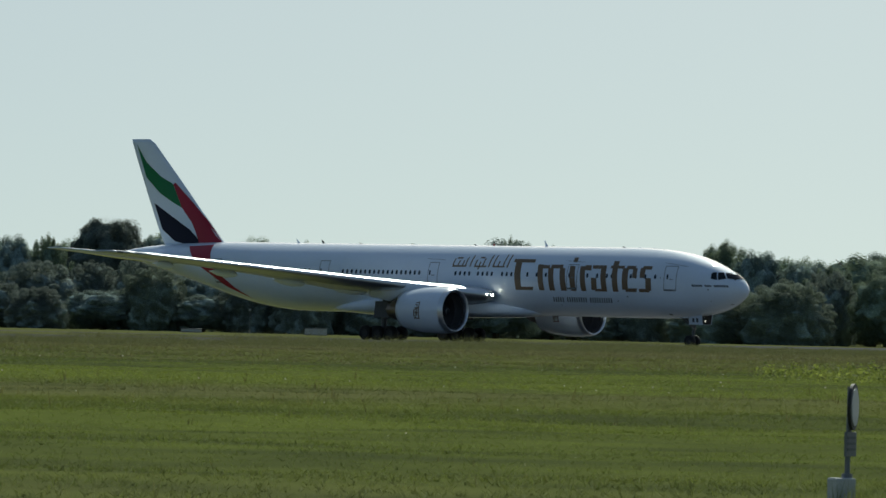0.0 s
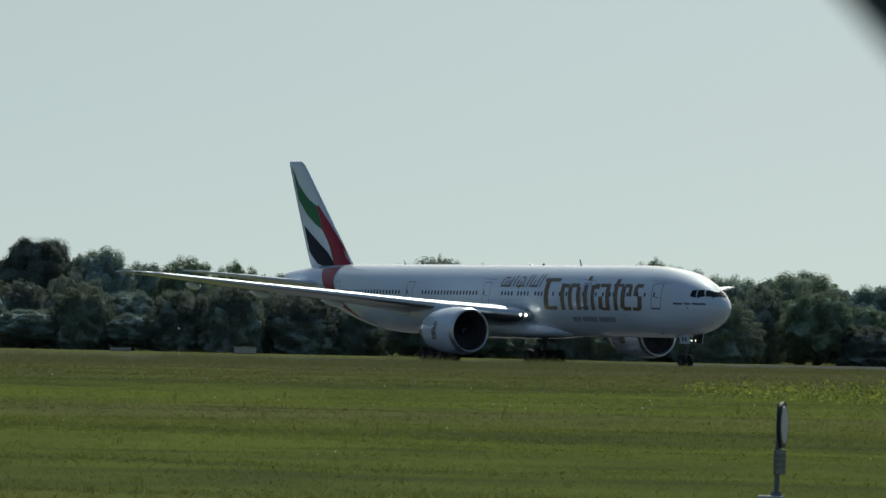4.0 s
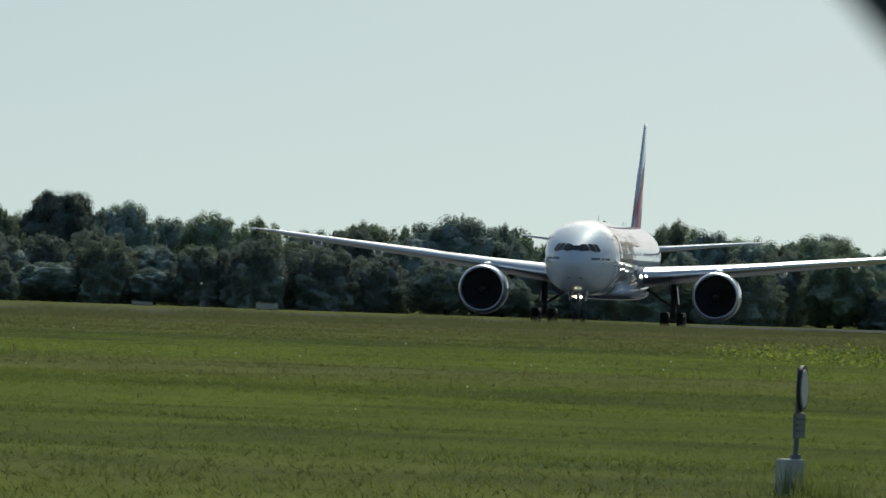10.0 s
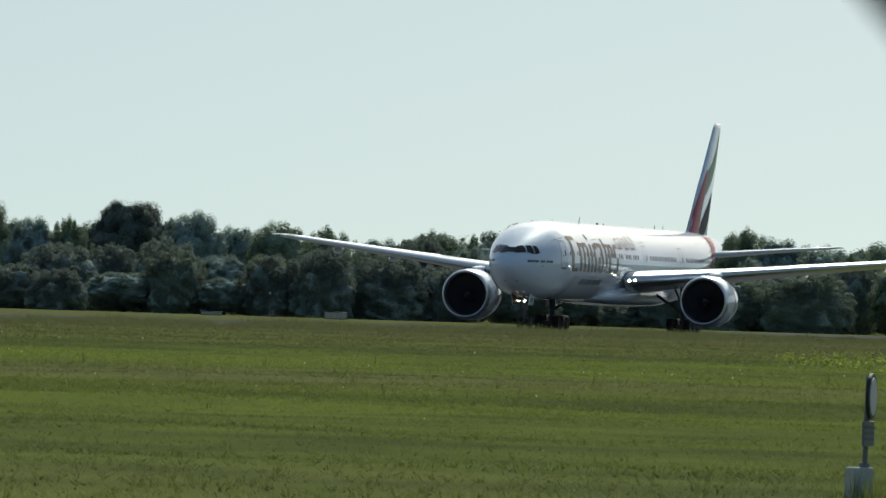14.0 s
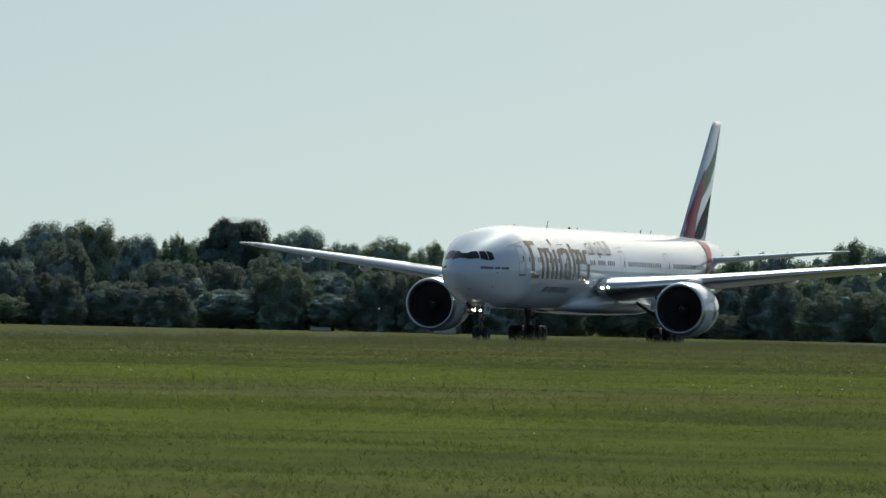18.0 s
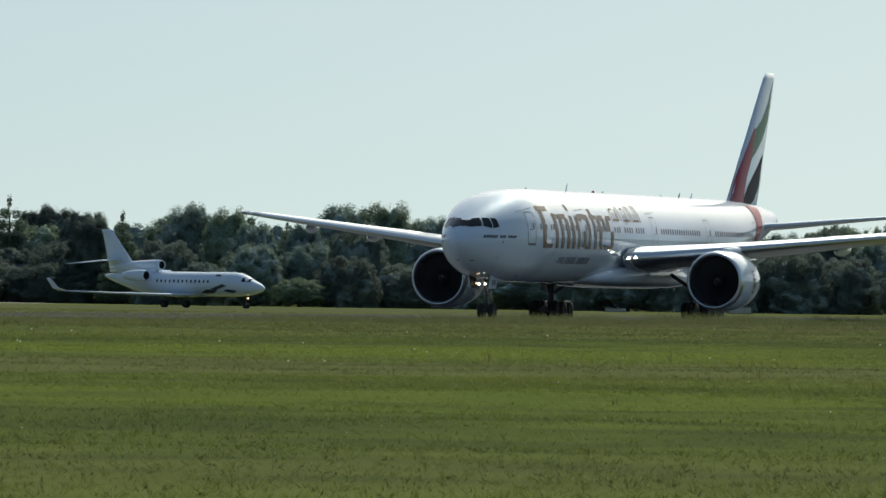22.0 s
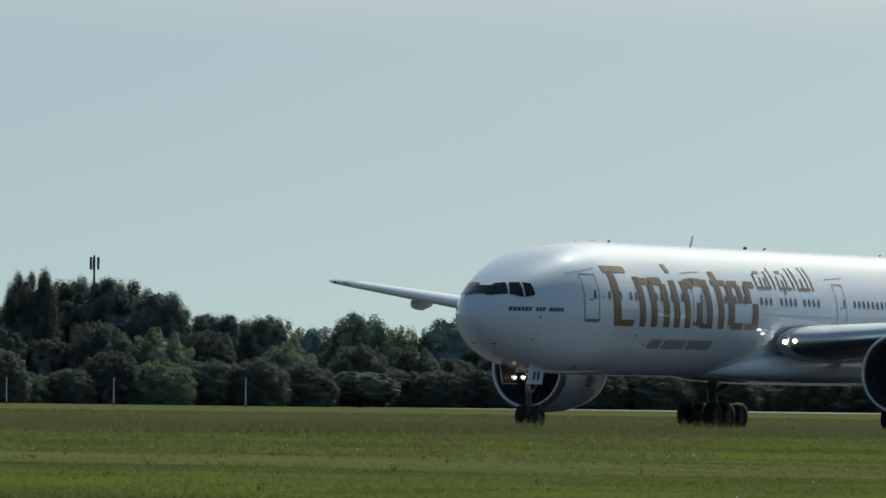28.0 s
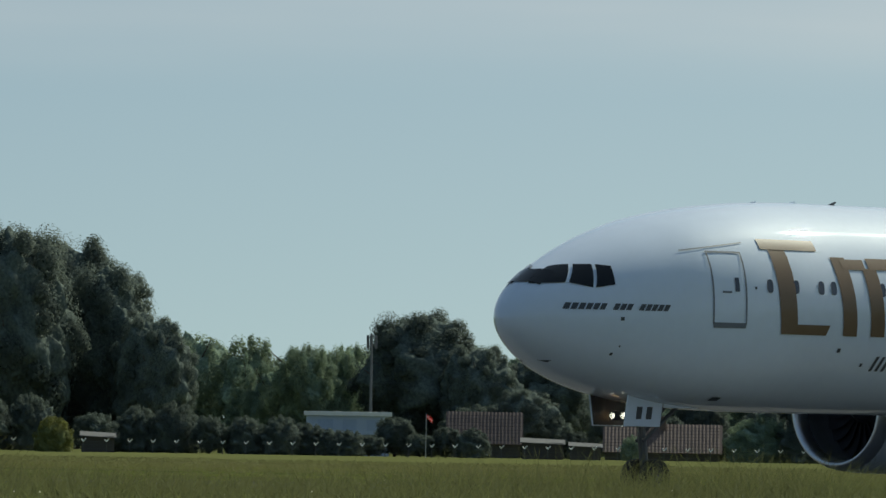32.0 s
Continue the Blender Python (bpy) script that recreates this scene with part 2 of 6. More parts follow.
WHITE_TRIM = material("white_painted_metal", (0.78, 0.78, 0.77), 0.45, 0, 0.06, 2.0)
STEEL = material("galvanised_steel", (0.42, 0.43, 0.44), 0.5, 0.7, 0.12, 3.0)
FENCE_STEEL = material("dark_fence_steel", (0.10, 0.105, 0.11), 0.6, 0.4, 0.15, 3.0)
SHED_WOOD = material("dark_stained_boards", (0.07, 0.06, 0.05), 0.8, 0, 0.2, 2.0)
SHED_ROOF = material("weathered_roof_sheet", (0.11, 0.105, 0.10), 0.8, 0, 0.15, 1.5)
ROOF_TILE = material("red_brown_roof_tiles", (0.17, 0.115, 0.095), 0.8, 0, 0.2, 1.0, random_tint=0.15)
OLD_CONCRETE = material("weathered_concrete", (0.52, 0.514, 0.481), 0.9, 0, 0.2, 8.0, bump=0.3)
SIGN_FACE_DIM = material("dull_white_spiral", (0.22, 0.22, 0.23), 0.5, 0, 0.1, 6.0)
PLATE = material("dull_grey_plate", (0.17, 0.175, 0.18), 0.55, 0.1, 0.1, 6.0)
SIGN_FACE = material("grey_white_sign_face", (0.40, 0.41, 0.42), 0.45, 0, 0.08, 6.0)
BLACK_PAINT = material("matt_black_paint", (0.016, 0.017, 0.019), 0.6, 0, 0.15, 5.0)
CLOTH = material("dark_grey_awning_cloth", (0.06, 0.068, 0.08), 0.9, 0, 0.15, 3.0)
SIGNAL_RED = material("signal_red_cloth", (0.65, 0.03, 0.025), 0.6, 0, 0.08, 3.0)


# ---------------------------------------------------------------- mesh helpers
def mesh_from(name, verts, faces, mat, smooth=False):
    me = bpy.data.meshes.new(name)
    me.from_pydata([tuple(v) for v in verts], [], faces)
    me.materials.append(mat)
    if smooth:
        me.shade_smooth()
    me.update()
    return me


def part(name, data, mat=None, parent=None, label="", smooth=False):
    """Link a bmesh or a mesh as one object under its thing."""
    if isinstance(data, bmesh.types.BMesh):
        me = bpy.data.meshes.new(name)
        bmesh.ops.recalc_face_normals(data, faces=data.faces)
        data.to_mesh(me)
        data.free()
        me.materials.append(mat)
        if smooth:
            me.shade_smooth()
    else:
        me = data
    ob = new(name, me)
    if parent:
        ob.parent = parent
    if label:
        ob["label"] = label
    return ob


def thing(name, m, label, category, group="", kind=""):
    ob = new(name)
    ob.matrix_world = m
    ob.empty_display_size = 0.3
    return tagged(ob, label, category, group, kind)


def box(bm, x0, x1, y0, y1, z0, z1, bevel=0.0, m=None):
    r = bmesh.ops.create_cube(bm, size=1.0)
    t = Matrix.LocRotScale(((x0 + x1) / 2, (y0 + y1) / 2, (z0 + z1) / 2), None, (abs(x1 - x0), abs(y1 - y0), abs(z1 - z0)))
    bmesh.ops.transform(bm, matrix=(m @ t) if m else t, verts=r["verts"])
    if bevel:
        edges = list({e for v in r["verts"] for e in v.link_edges})
        bmesh.ops.bevel(bm, geom=edges, offset=bevel, segments=2, affect="EDGES", profile=0.5)
    return bm


def rod(bm, a, b, r0, r1=None, seg=10):
    a, b = Vector(a), Vector(b)
    d = b - a
    res = bmesh.ops.create_cone(bm, cap_ends=True, segments=seg, radius1=r0, radius2=r0 if r1 is None else r1, depth=d.length)
    q = d.to_track_quat("Z", "Y").to_matrix().to_4x4()
    bmesh.ops.transform(bm, matrix=Matrix.Translation((a + b) / 2) @ q, verts=res["verts"])
    return bm


def loft(rings, caps=True):
    n = len(rings[0])
    verts = [p for r in rings for p in r]
    faces = []
    for i in range(len(rings) - 1):
        for j in range(n):
            k = (j + 1) % n
            faces.append((i * n + j, i * n + k, (i + 1) * n + k, (i + 1) * n + j))
    if caps:
        faces.append(tuple(range(n - 1, -1, -1)))
        faces.append(tuple((len(rings) - 1) * n + j for j in range(n)))
    return verts, faces


def loft_bm(rings, caps=True):
    v, f = loft(rings, caps)
    bm = bmesh.new()
    vs = [bm.verts.new(p) for p in v]
    for q in f:
        try:
            bm.faces.new([vs[i] for i in q])
        except ValueError:
            pass
    bmesh.ops.remove_doubles(bm, verts=bm.verts, dist=1e-4)
    return bm


def turned(profile, seg=40, caps=False):
    """Profile of (x, r) turned about the x axis."""
    rings = []
    for x, r in profile:
        rings.append([(x, r * math.cos(2 * math.pi * j / seg), r * math.sin(2 * math.pi * j / seg)) for j in range(seg)])
    return loft_bm(rings, caps)


def ground_point(az, dist, z=0.0):
    v = heading(az)
    return Vector((v.x * dist, v.y * dist, z))


# ---------------------------------------------------------------- ground
LATTICE = np.random.default_rng(77).uniform(0, 1, (256, 256))


def patchy(x, y, size, shift=0):
    """Smooth random field between 0 and 1 with patches of a given size in metres."""
    u, v = np.asarray(x, float) / size + 17.3 * shift, np.asarray(y, float) / size + 9.1 * shift
    i, j = np.floor(u).astype(int), np.floor(v).astype(int)
    a, b = u - i, v - j
    a, b = a * a * (3 - 2 * a), b * b * (3 - 2 * b)
    g = lambda m, n: LATTICE[m % 256, n % 256]
    return (g(i, j) * (1 - a) + g(i + 1, j) * a) * (1 - b) + (g(i, j + 1) * (1 - a) + g(i + 1, j + 1) * a) * b


RUN_P, RUN_Q = Vector((110, 1330, 0)), Vector((-290, -440, 0))


def lie(x, y):
    """Height of the meadow: low hummocks that die out towards the runway and close to the camera."""
    x, y = np.asarray(x, float), np.asarray(y, float)
    d = np.hypot(x, y)
    run = (RUN_Q - RUN_P).normalized()
    off = np.abs((x - RUN_P.x) * run.y - (y - RUN_P.y) * run.x)
    fade = np.clip((d - 66) / 14, 0, 1) * np.clip((460 - d) / 160, 0, 1) * np.clip((off - 34) / 30, 0, 1)
    return fade * (0.26 * (patchy(x, y, 26) - 0.5) + 0.13 * (patchy(x, y, 9, 1) - 0.5) + 0.05 * (patchy(x, y, 3.4, 2) - 0.5))


def build_ground():
    rings = list(np.concatenate([[0, 30, 45], np.geomspace(50, 480, 190), [560, 650, 1000, 1600, 2600, 4600]]))
    turns = list(np.arange(-42, 6, 0.3)) + list(np.arange(6, 318, 6.0))
    seg = len(turns)
    az, r = np.radians(turns), np.array(rings[1:])
    x, y = np.outer(r, np.sin(az)).ravel(), np.outer(r, np.cos(az)).ravel()
    verts = np.concatenate([[[0, 0, 0]], np.stack([x, y, lie(x, y)], 1)])
    faces = [(0, 1 + (j + 1) % seg, 1 + j) for j in range(seg)]
    for i in range(len(rings) - 2):
        for j in range(seg):
            k = (j + 1) % seg
            a, b = 1 + i * seg, 1 + (i + 1) * seg
            faces.append((a + j, a + k, b + k, b + j))
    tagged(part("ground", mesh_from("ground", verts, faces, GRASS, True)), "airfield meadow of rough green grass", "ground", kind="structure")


def strip(name, p, q, width, z, mat, label):
    p, q = Vector(p), Vector(q)
    d = (q - p).normalized()
    s = Vector((-d.y, d.x, 0)) * width / 2
    verts = []
    n = 24
    for i in range(n + 1):
        c = p.lerp(q, i / n)
        verts += [(c + s + Vector((0, 0, z))), (c - s + Vector((0, 0, z)))]
    faces = [(2 * i, 2 * i + 1, 2 * i + 3, 2 * i + 2) for i in range(n)]
    return tagged(part(name, mesh_from(name, verts, faces, mat)), label, "pavement", kind="structure")


build_ground()
strip("runway", (110, 1330, 0), (-290, -440, 0), 56, 0.012, ASPHALT, "long grey asphalt runway through the grass")
strip("taxiway", (-320, 905, 0), (40, 716, 0), 25, 0.008, ASPHALT, "grey asphalt taxiway leading to the runway")
banked = strip("concrete_strip", ground_point(-9.3, 1012), ground_point(-15.5, 1000), 22, 0.006, CONCRETE, "pale concrete taxiway before the hedge")
for k, v in enumerate(banked.data.vertices):
    if v.co.length > 1005:
        v.co.z += 0.14 * math.sin(math.pi * min(1.0, k / 48)) ** 0.5


# ---------------------------------------------------------------- the airliner
# stations s: metres aft of the nose; local x points forward, y to the port side, origin below the main gear
FUS_S = (.28, .37, .54, .8, 1.14, 1.57, 2, 3, 4, 6, 8, 10, 12, 50, 52, 55, 58, 62, 66, 70, 72, 73.1)
FUS_TOP = (5.05, 5.36, 5.62, 5.92, 6.2, 6.45, 6.66, 7.13, 7.52, 8.1, 8.45, 8.63, 8.7, 8.7, 8.7, 8.7, 8.7, 8.65, 8.5, 8.2, 7.95, 7.75)
FUS_BOT = (5.05, 4.77, 4.55, 4.3, 4.05, 3.79, 3.57, 3.22, 2.98, 2.68, 2.54, 2.5, 2.5, 2.5, 2.56, 2.85, 3.4, 4.4, 5.45, 6.4, 6.9, 7.2)
FUS_HW = (0.02, .32, .58, .85, 1.13, 1.42, 1.67, 2.08, 2.41, 2.86, 3.05, 3.1, 3.1, 3.1, 3.1, 2.98, 2.72, 2.22, 1.65, 1.05, .6, .2)
GEAR_S = 37.1


def smooth_table(xs, ys, x):
    """Monotone cubic through a table."""
    xs, ys = np.asarray(xs, float), np.asarray(ys, float)
    i = int(np.clip(np.searchsorted(xs, x) - 1, 0, len(xs) - 2))
    d = np.diff(ys) / np.diff(xs)

    def slope(k):
        if k == 0:
            return d[0]
        if k == len(xs) - 1:
            return d[-1]
        return 0.0 if d[k - 1] * d[k] <= 0 else 2 * d[k - 1] * d[k] / (d[k - 1] + d[k])
    h = xs[i + 1] - xs[i]
    u = (x - xs[i]) / h
    return float((2 * u ** 3 - 3 * u ** 2 + 1) * ys[i] + (u ** 3 - 2 * u ** 2 + u) * h * slope(i)
                 + (-2 * u ** 3 + 3 * u ** 2) * ys[i + 1] + (u ** 3 - u ** 2) * h * slope(i + 1))


def fus(s):
    t, b, w = (smooth_table(FUS_S, v, s) for v in (FUS_TOP, FUS_BOT, FUS_HW))
    return (t + b) / 2, max(w, 0.01), max((t - b) / 2, 0.01)


def shoulder(s):
    """How square the section is: 2 for an ellipse, more for fuller shoulders round the front door."""
    return float(np.interp(s, (0, 2, 4, 6, 8, 11), (2, 2.05, 2.3, 2.5, 2.35, 2)))


def fus_point(s, a, off=0.0):
    """Point of the skin at station s and angle a from the port horizontal."""
    zm, hw, hh = fus(s)
    e = 2 / shoulder(s)
    c, d = math.copysign(abs(math.cos(a)) ** e, math.cos(a)), math.copysign(abs(math.sin(a)) ** e, math.sin(a))
    n = Vector((0, math.copysign(abs(c) ** (2 / e - 1), c) / hw, math.copysign(abs(d) ** (2 / e - 1), d) / hh)).normalized()
    return Vector((GEAR_S - s, hw * c, zm + hh * d)) + n * off


def fus_side(s, z, side, off=0.012):
    """Point of the skin at station s and height z, on the port (1) or starboard (-1) side."""
    zm, hw, hh = fus(s)
    u = max(-0.98, min(0.98, (z - zm) / hh))
    a = math.asin(math.copysign(abs(u) ** (shoulder(s) / 2), u))
    p = fus_point(s, a, off)
    if s < 6:
        zf, wf, hf = fus(max(0.0, s - 0.25))
        slope = (hw - wf) / 0.25
        p += Vector((1, 0, 0)) * off * min(slope, 1.2)
    return Vector((p.x, side * p.y, p.z))


def side_patch(name, outline, side, mat, parent, label="", off=0.012, nz=5, ns=2):
    """A painted patch on the skin between the bottom edge (a, b) and the top edge (d, c), corners as (s, z)."""
    a, b, c, d = (Vector(p) for p in outline)
    verts, faces = [], []
    for i in range(nz + 1):
        v = i / nz
        for j in range(ns + 1):
            q = a.lerp(b, j / ns).lerp(d.lerp(c, j / ns), v)
            verts.append(fus_side(q.x, q.y, side, off))
    for i in range(nz):
        for j in range(ns):
            k = i * (ns + 1) + j
            faces.append((k, k + 1, k + ns + 2, k + ns + 1))
    return part(name, mesh_from(name, verts, faces, mat, True), mat, parent, label)


def side_strip(name, left, right, side, mat, parent, label="", off=0.012):
    """A painted band between two edge curves given as (s, z) points."""
    n, m = 10, 6 * (len(left) - 1)
    verts, faces = [], []
    for i in range(m + 1):
        f = i / m * (len(left) - 1)
        k = min(int(f), len(left) - 2)
        a = Vector(left[k]).lerp(Vector(left[k + 1]), f - k)
        b = Vector(right[k]).lerp(Vector(right[k + 1]), f - k)
        for j in range(n + 1):
            q = a.lerp(b, j / n)
            verts.append(fus_side(q.x, q.y, side, off))
    for i in range(m):
        for j in range(n):
            k = i * (n + 1) + j
            faces.append((k, k + 1, k + n + 2, k + n + 1))
    return part(name, mesh_from(name, verts, faces, mat, True), mat, parent, label)


def foil_ring(le, chord, thick, y, z, twist=0.0, n=9, vertical=False):
    """Closed aerofoil section. le: station of the leading edge."""
    ring = []
    us = [0.5 - 0.5 * math.cos(math.pi * i / n) for i in range(n + 1)]
    up = [(u, 5 * thick * (0.2969 * math.sqrt(u) - 0.126 * u - 0.3516 * u * u + 0.2843 * u ** 3 - 0.1036 * u ** 4)) for u in us]
    pts = [(u, t) for u, t in reversed(up)] + [(u, -t * (1.0 if vertical else 0.75)) for u, t in up[1:-1]]
    for u, t in pts:
        dx, dz = u * chord, t * chord
        if vertical:
            ring.append((GEAR_S - le - dx, y + dz, z))
        else:
            ring.append((GEAR_S - le - dx, y, z + dz - math.tan(radians(twist)) * dx))
    return ring


WING_Y = (0.0, 3.1, 6.0, 10.0, 16.0, 22.0, 28.0, 30.2, 31.4, 32.2)
WING_LE = (23.8, 26.0, 27.95, 30.65, 34.75, 38.85, 42.95, 44.55, 45.7, 46.7)
WING_TE = (40.2, 40.0, 40.4, 41.0, 43.0, 45.0, 47.0, 47.75, 48.15, 48.5)
WING_Z = (3.9, 4.15, 4.48, 4.93, 5.6, 6.26, 6.92, 7.16, 7.26, 7.32)
WING_T = (0.14, 0.14, 0.13, 0.12, 0.115, 0.115, 0.12, 0.13, 0.13, 0.12)


def wing_at(y, u):
    """Station and height of the wing at a span and a chord fraction."""
    le, te, z = (float(np.interp(y, WING_Y, v)) for v in (WING_LE, WING_TE, WING_Z))
    return le + (te - le) * u, z


def rigid_wing(side, plane):
    rings = []
    for y, le, te, z, t in zip(WING_Y, WING_LE, WING_TE, WING_Z, WING_T):
        if y < 2.0:
            continue
        rings.append(foil_ring(le, te - le, t, side * y, z, 1.5 if y < 15 else 0.5, 10))
    wing = part("wing", loft_bm(rings), GREY_WING, plane, "pale grey swept wing with a raked tip", True)
    # bare metal leading edge
    rings = []
    for i in range(25):
        y = 3.6 + (31.6 - 3.6) * i / 24
        le, te, z, t = (float(np.interp(y, WING_Y, v)) for v in (WING_LE, WING_TE, WING_Z, WING_T))
        c = te - le
        full = foil_ring(le - 0.015, c, t * 1.015, side * y, z, 1.5 if y < 15 else 0.5, 10)
        rings.append(full[6:15])
    n = len(rings[0])
    verts = [p for r in rings for p in r]
    faces = [(i * n + j, i * n + j + 1, (i + 1) * n + j + 1, (i + 1) * n + j) for i in range(len(rings) - 1) for j in range(n - 1)]
    part("leading_edge", mesh_from("leading_edge", verts, faces, METAL, True), METAL, wing, "bare polished metal slats")
    # flap track fairings
    for y, length in ((9.0, 4.6), (14.5, 4.0), (20.5, 3.4), (26.0, 2.6)):
        s, z = wing_at(y, 0.72)
        prof = [(0.0, 0.02), (-0.15 * length, 0.28), (-0.4 * length, 0.40), (-0.7 * length, 0.31), (-length, 0.03)]
        bm = turned(prof, 14)
        bmesh.ops.transform(bm, matrix=Matrix.Translation((GEAR_S - s + length * 0.35, side * y, z - 0.58)) @ Matrix.Rotation(radians(5), 4, "Y"), verts=bm.verts)
        part("flap_fairing", bm, WHITE, wing, "", True)
    # aileron and flap joints
    for y0, y1 in ((4.2, 10.0), (11.2, 21.5), (22.2, 29.2)):
        verts, faces = [], []
        for i in range(9):
            y = y0 + (y1 - y0) * i / 8
            s, z = wing_at(y, 0.78)
            c = wing_at(y, 1)[0] - wing_at(y, 0)[0]
            t = float(np.interp(y, WING_Y, WING_T)) * c
            verts += [(GEAR_S - s, side * y, z + 0.22 * t), (GEAR_S - s - 0.06, side * y, z + 0.215 * t)]
        faces = [(2 * i, 2 * i + 1, 2 * i + 3, 2 * i + 2) for i in range(8)]
        part("flap_joint", mesh_from("flap_joint", verts, faces, SEAL), SEAL, wing)
    # landing lamps in the wing root
    for dy in (0.0, 0.42):
        lamp = bmesh.new()
        s, z = wing_at(3.45 + dy, 0.0)
        rod(lamp, (GEAR_S - s + 0.03, side * (3.45 + dy), z + 0.05), (GEAR_S - s - 0.05, side * (3.45 + dy), z + 0.05), 0.085, seg=14)
        part("landing_lamp", lamp, LAMP, wing, "lit white landing lamp")
    s, z = wing_at(31.2, 0.0)
    nav = bmesh.new()
    rod(nav, (GEAR_S - s + 0.03, side * 31.2, z), (GEAR_S - s - 0.4, side * 31.55, z + 0.02), 0.07, seg=10)
    part("navigation_lamp", nav, WINDOW, wing)
    return wing


def engine(side, plane):
    y, z0 = side * 9.8, 2.78
    root = new("engine")
    root.parent = plane
    root.location = (GEAR_S - 25.2, y, z0)
    root["label"] = "white high-bypass turbofan with a bare metal intake lip"
    lip = [(-0.55, 1.66), (-0.25, 1.68), (-0.06, 1.74), (0.0, 1.80), (-0.05, 1.87), (-0.25, 1.95), (-0.5, 1.99)]
    part("intake_lip", turned(lip, 48), METAL, root, "bright bare metal intake ring", True)
    cowl = [(-0.5, 1.99), (-1.2, 2.05), (-2.2, 2.07), (-3.2, 2.03), (-4.3, 1.9), (-5.2, 1.72), (-5.6, 1.62), (-5.6, 1.56), (-4.6, 1.5)]
    part("fan_cowl", turned(cowl, 48), WHITE, root, "", True)
    part("intake_duct", turned([(-0.55, 1.66), (-1.0, 1.63), (-1.6, 1.64), (-1.62, 0.3)], 40), LINER, root, "", True)
    core = [(-4.6, 1.5), (-4.7, 1.2), (-5.6, 1.15), (-6.6, 0.95), (-7.4, 0.72), (-7.4, 0.62), (-7.0, 0.45), (-8.0, 0.12), (-8.05, 0.0)]
    part("core_nozzle", turned(core, 32), TITAN, root, "", True)
    spin = [(-0.75, 0.01), (-0.8, 0.12), (-1.0, 0.3), (-1.3, 0.45), (-1.62, 0.52)]
    part("spinner", turned(spin, 24), BLACK_PAINT, root, "black spinner with a white spiral", True)
    bm = bmesh.new()
    for i in range(9):
        a0, a1 = i * 0.5, (i + 1) * 0.5
        r0, r1 = 0.06 + i * 0.022, 0.06 + (i + 1) * 0.022
        pts = []
        for a, r in ((a0, r0), (a1, r1), (a1, r1 + 0.045), (a0, r0 + 0.045)):
            x = float(np.interp(r, [0.01, 0.12, 0.3, 0.45, 0.52], [-0.75, -0.8, -1.0, -1.3, -1.62])) + 0.015
            pts.append(bm.verts.new((x, r * math.cos(a), r * math.sin(a))))
        bm.faces.new(pts)
    part("spiral", bm, SIGN_FACE_DIM, root)
    vs = []
    for k in range(5):
        r = 0.5 + (1.6 - 0.5) * k / 4
        tw = radians(20 + 45 * k / 4)
        sweep = 0.12 * math.sin(k / 4 * math.pi)
        for c in (-0.24, 0.24):
            ang = sweep + c * math.cos(radians(50) - tw * 0.4) / max(r, 0.5)
            vs.append((-1.42 + c * math.cos(tw) * 0.6, r * math.cos(ang), r * math.sin(ang)))
    blade = mesh_from("fan_blade", vs, [(2 * k, 2 * k + 1, 2 * k + 3, 2 * k + 2) for k in range(4)], FAN, True)
    for i in range(22):
        part("fan_blade", blade, FAN, root).rotation_euler = (2 * math.pi * i / 22, 0, 0)
    # emblem on both cowl sides as plain strokes
    for out in (1, -1):
        bm = bmesh.new()
        for x0, x1, h0, h1 in ((-3.15, -3.05, -0.6, 0.05), (-2.98, -2.89, -0.72, 0.2), (-2.8, -2.71, -0.55, 0.5), (-2.6, -2.5, -0.75, 0.75), (-3.15, -2.45, -0.8, -0.7), (-3.05, -2.6, 0.12, 0.22),
                               (-3.0, -2.75, 0.42, 0.5), (-2.9, -2.6, -0.3, -0.2), (-2.95, -2.55, 0.62, 0.7)):
            rows = []
            for k in range(7):
                h = h0 + (h1 - h0) * k / 6
                row = []
                for x in (x0, (x0 + x1) / 2, x1):
                    r = float(np.interp(-x, [1.2, 2.2, 3.2, 4.3], [2.05, 2.07, 2.03, 1.9])) + 0.025
                    row.append(bm.verts.new((x + 0.05 * h, out * r * math.cos(h / r), r * math.sin(h / r))))
                rows.append(row)
            for lower, upper in zip(rows, rows[1:]):
                for k in range(2):
                    bm.faces.new((lower[k], lower[k + 1], upper[k + 1], upper[k]))
        part("emblem", bm, GOLD, root, "brown emblem drawn in plain strokes")
    # pylon
    rings = []
    for x, zb, zt, w in ((-1.9, 2.0, 2.08, 0.06), (-3.0, 1.95, 2.2, 0.2), (-5.0, 1.7, 2.3, 0.26), (-7.6, 0.75, 2.15, 0.28), (-9.8, 1.15, 1.75, 0.12)):
        rings.append([(x, w, zb), (x, w, zt), (x, 0, zt + 0.05), (x, -w, zt), (x, -w, zb), (x, 0, zb - 0.05)])
    bm = loft_bm(rings)
    part("pylon", bm, WHITE, root, "", True)
    # strake
    bm = bmesh.new()
    a = radians(50)
    vs = [bm.verts.new((x, -side * r * math.cos(a), r * math.sin(a))) for x, r in ((-2.0, 2.05), (-3.6, 2.03), (-3.4, 2.3), (-2.7, 2.22))]
    bm.faces.new(vs)
    part("strake", bm, WHITE, root)
    return root


FIN_Z = (7.9, 8.8, 10.0, 13.0, 16.0, 17.7, 18.1)
FIN_LE = (59.8, 61.3, 62.5, 65.3, 68.2, 69.85, 70.45)
FIN_TE = (68.1, 68.7, 69.3, 70.65, 71.95, 72.65, 72.75)


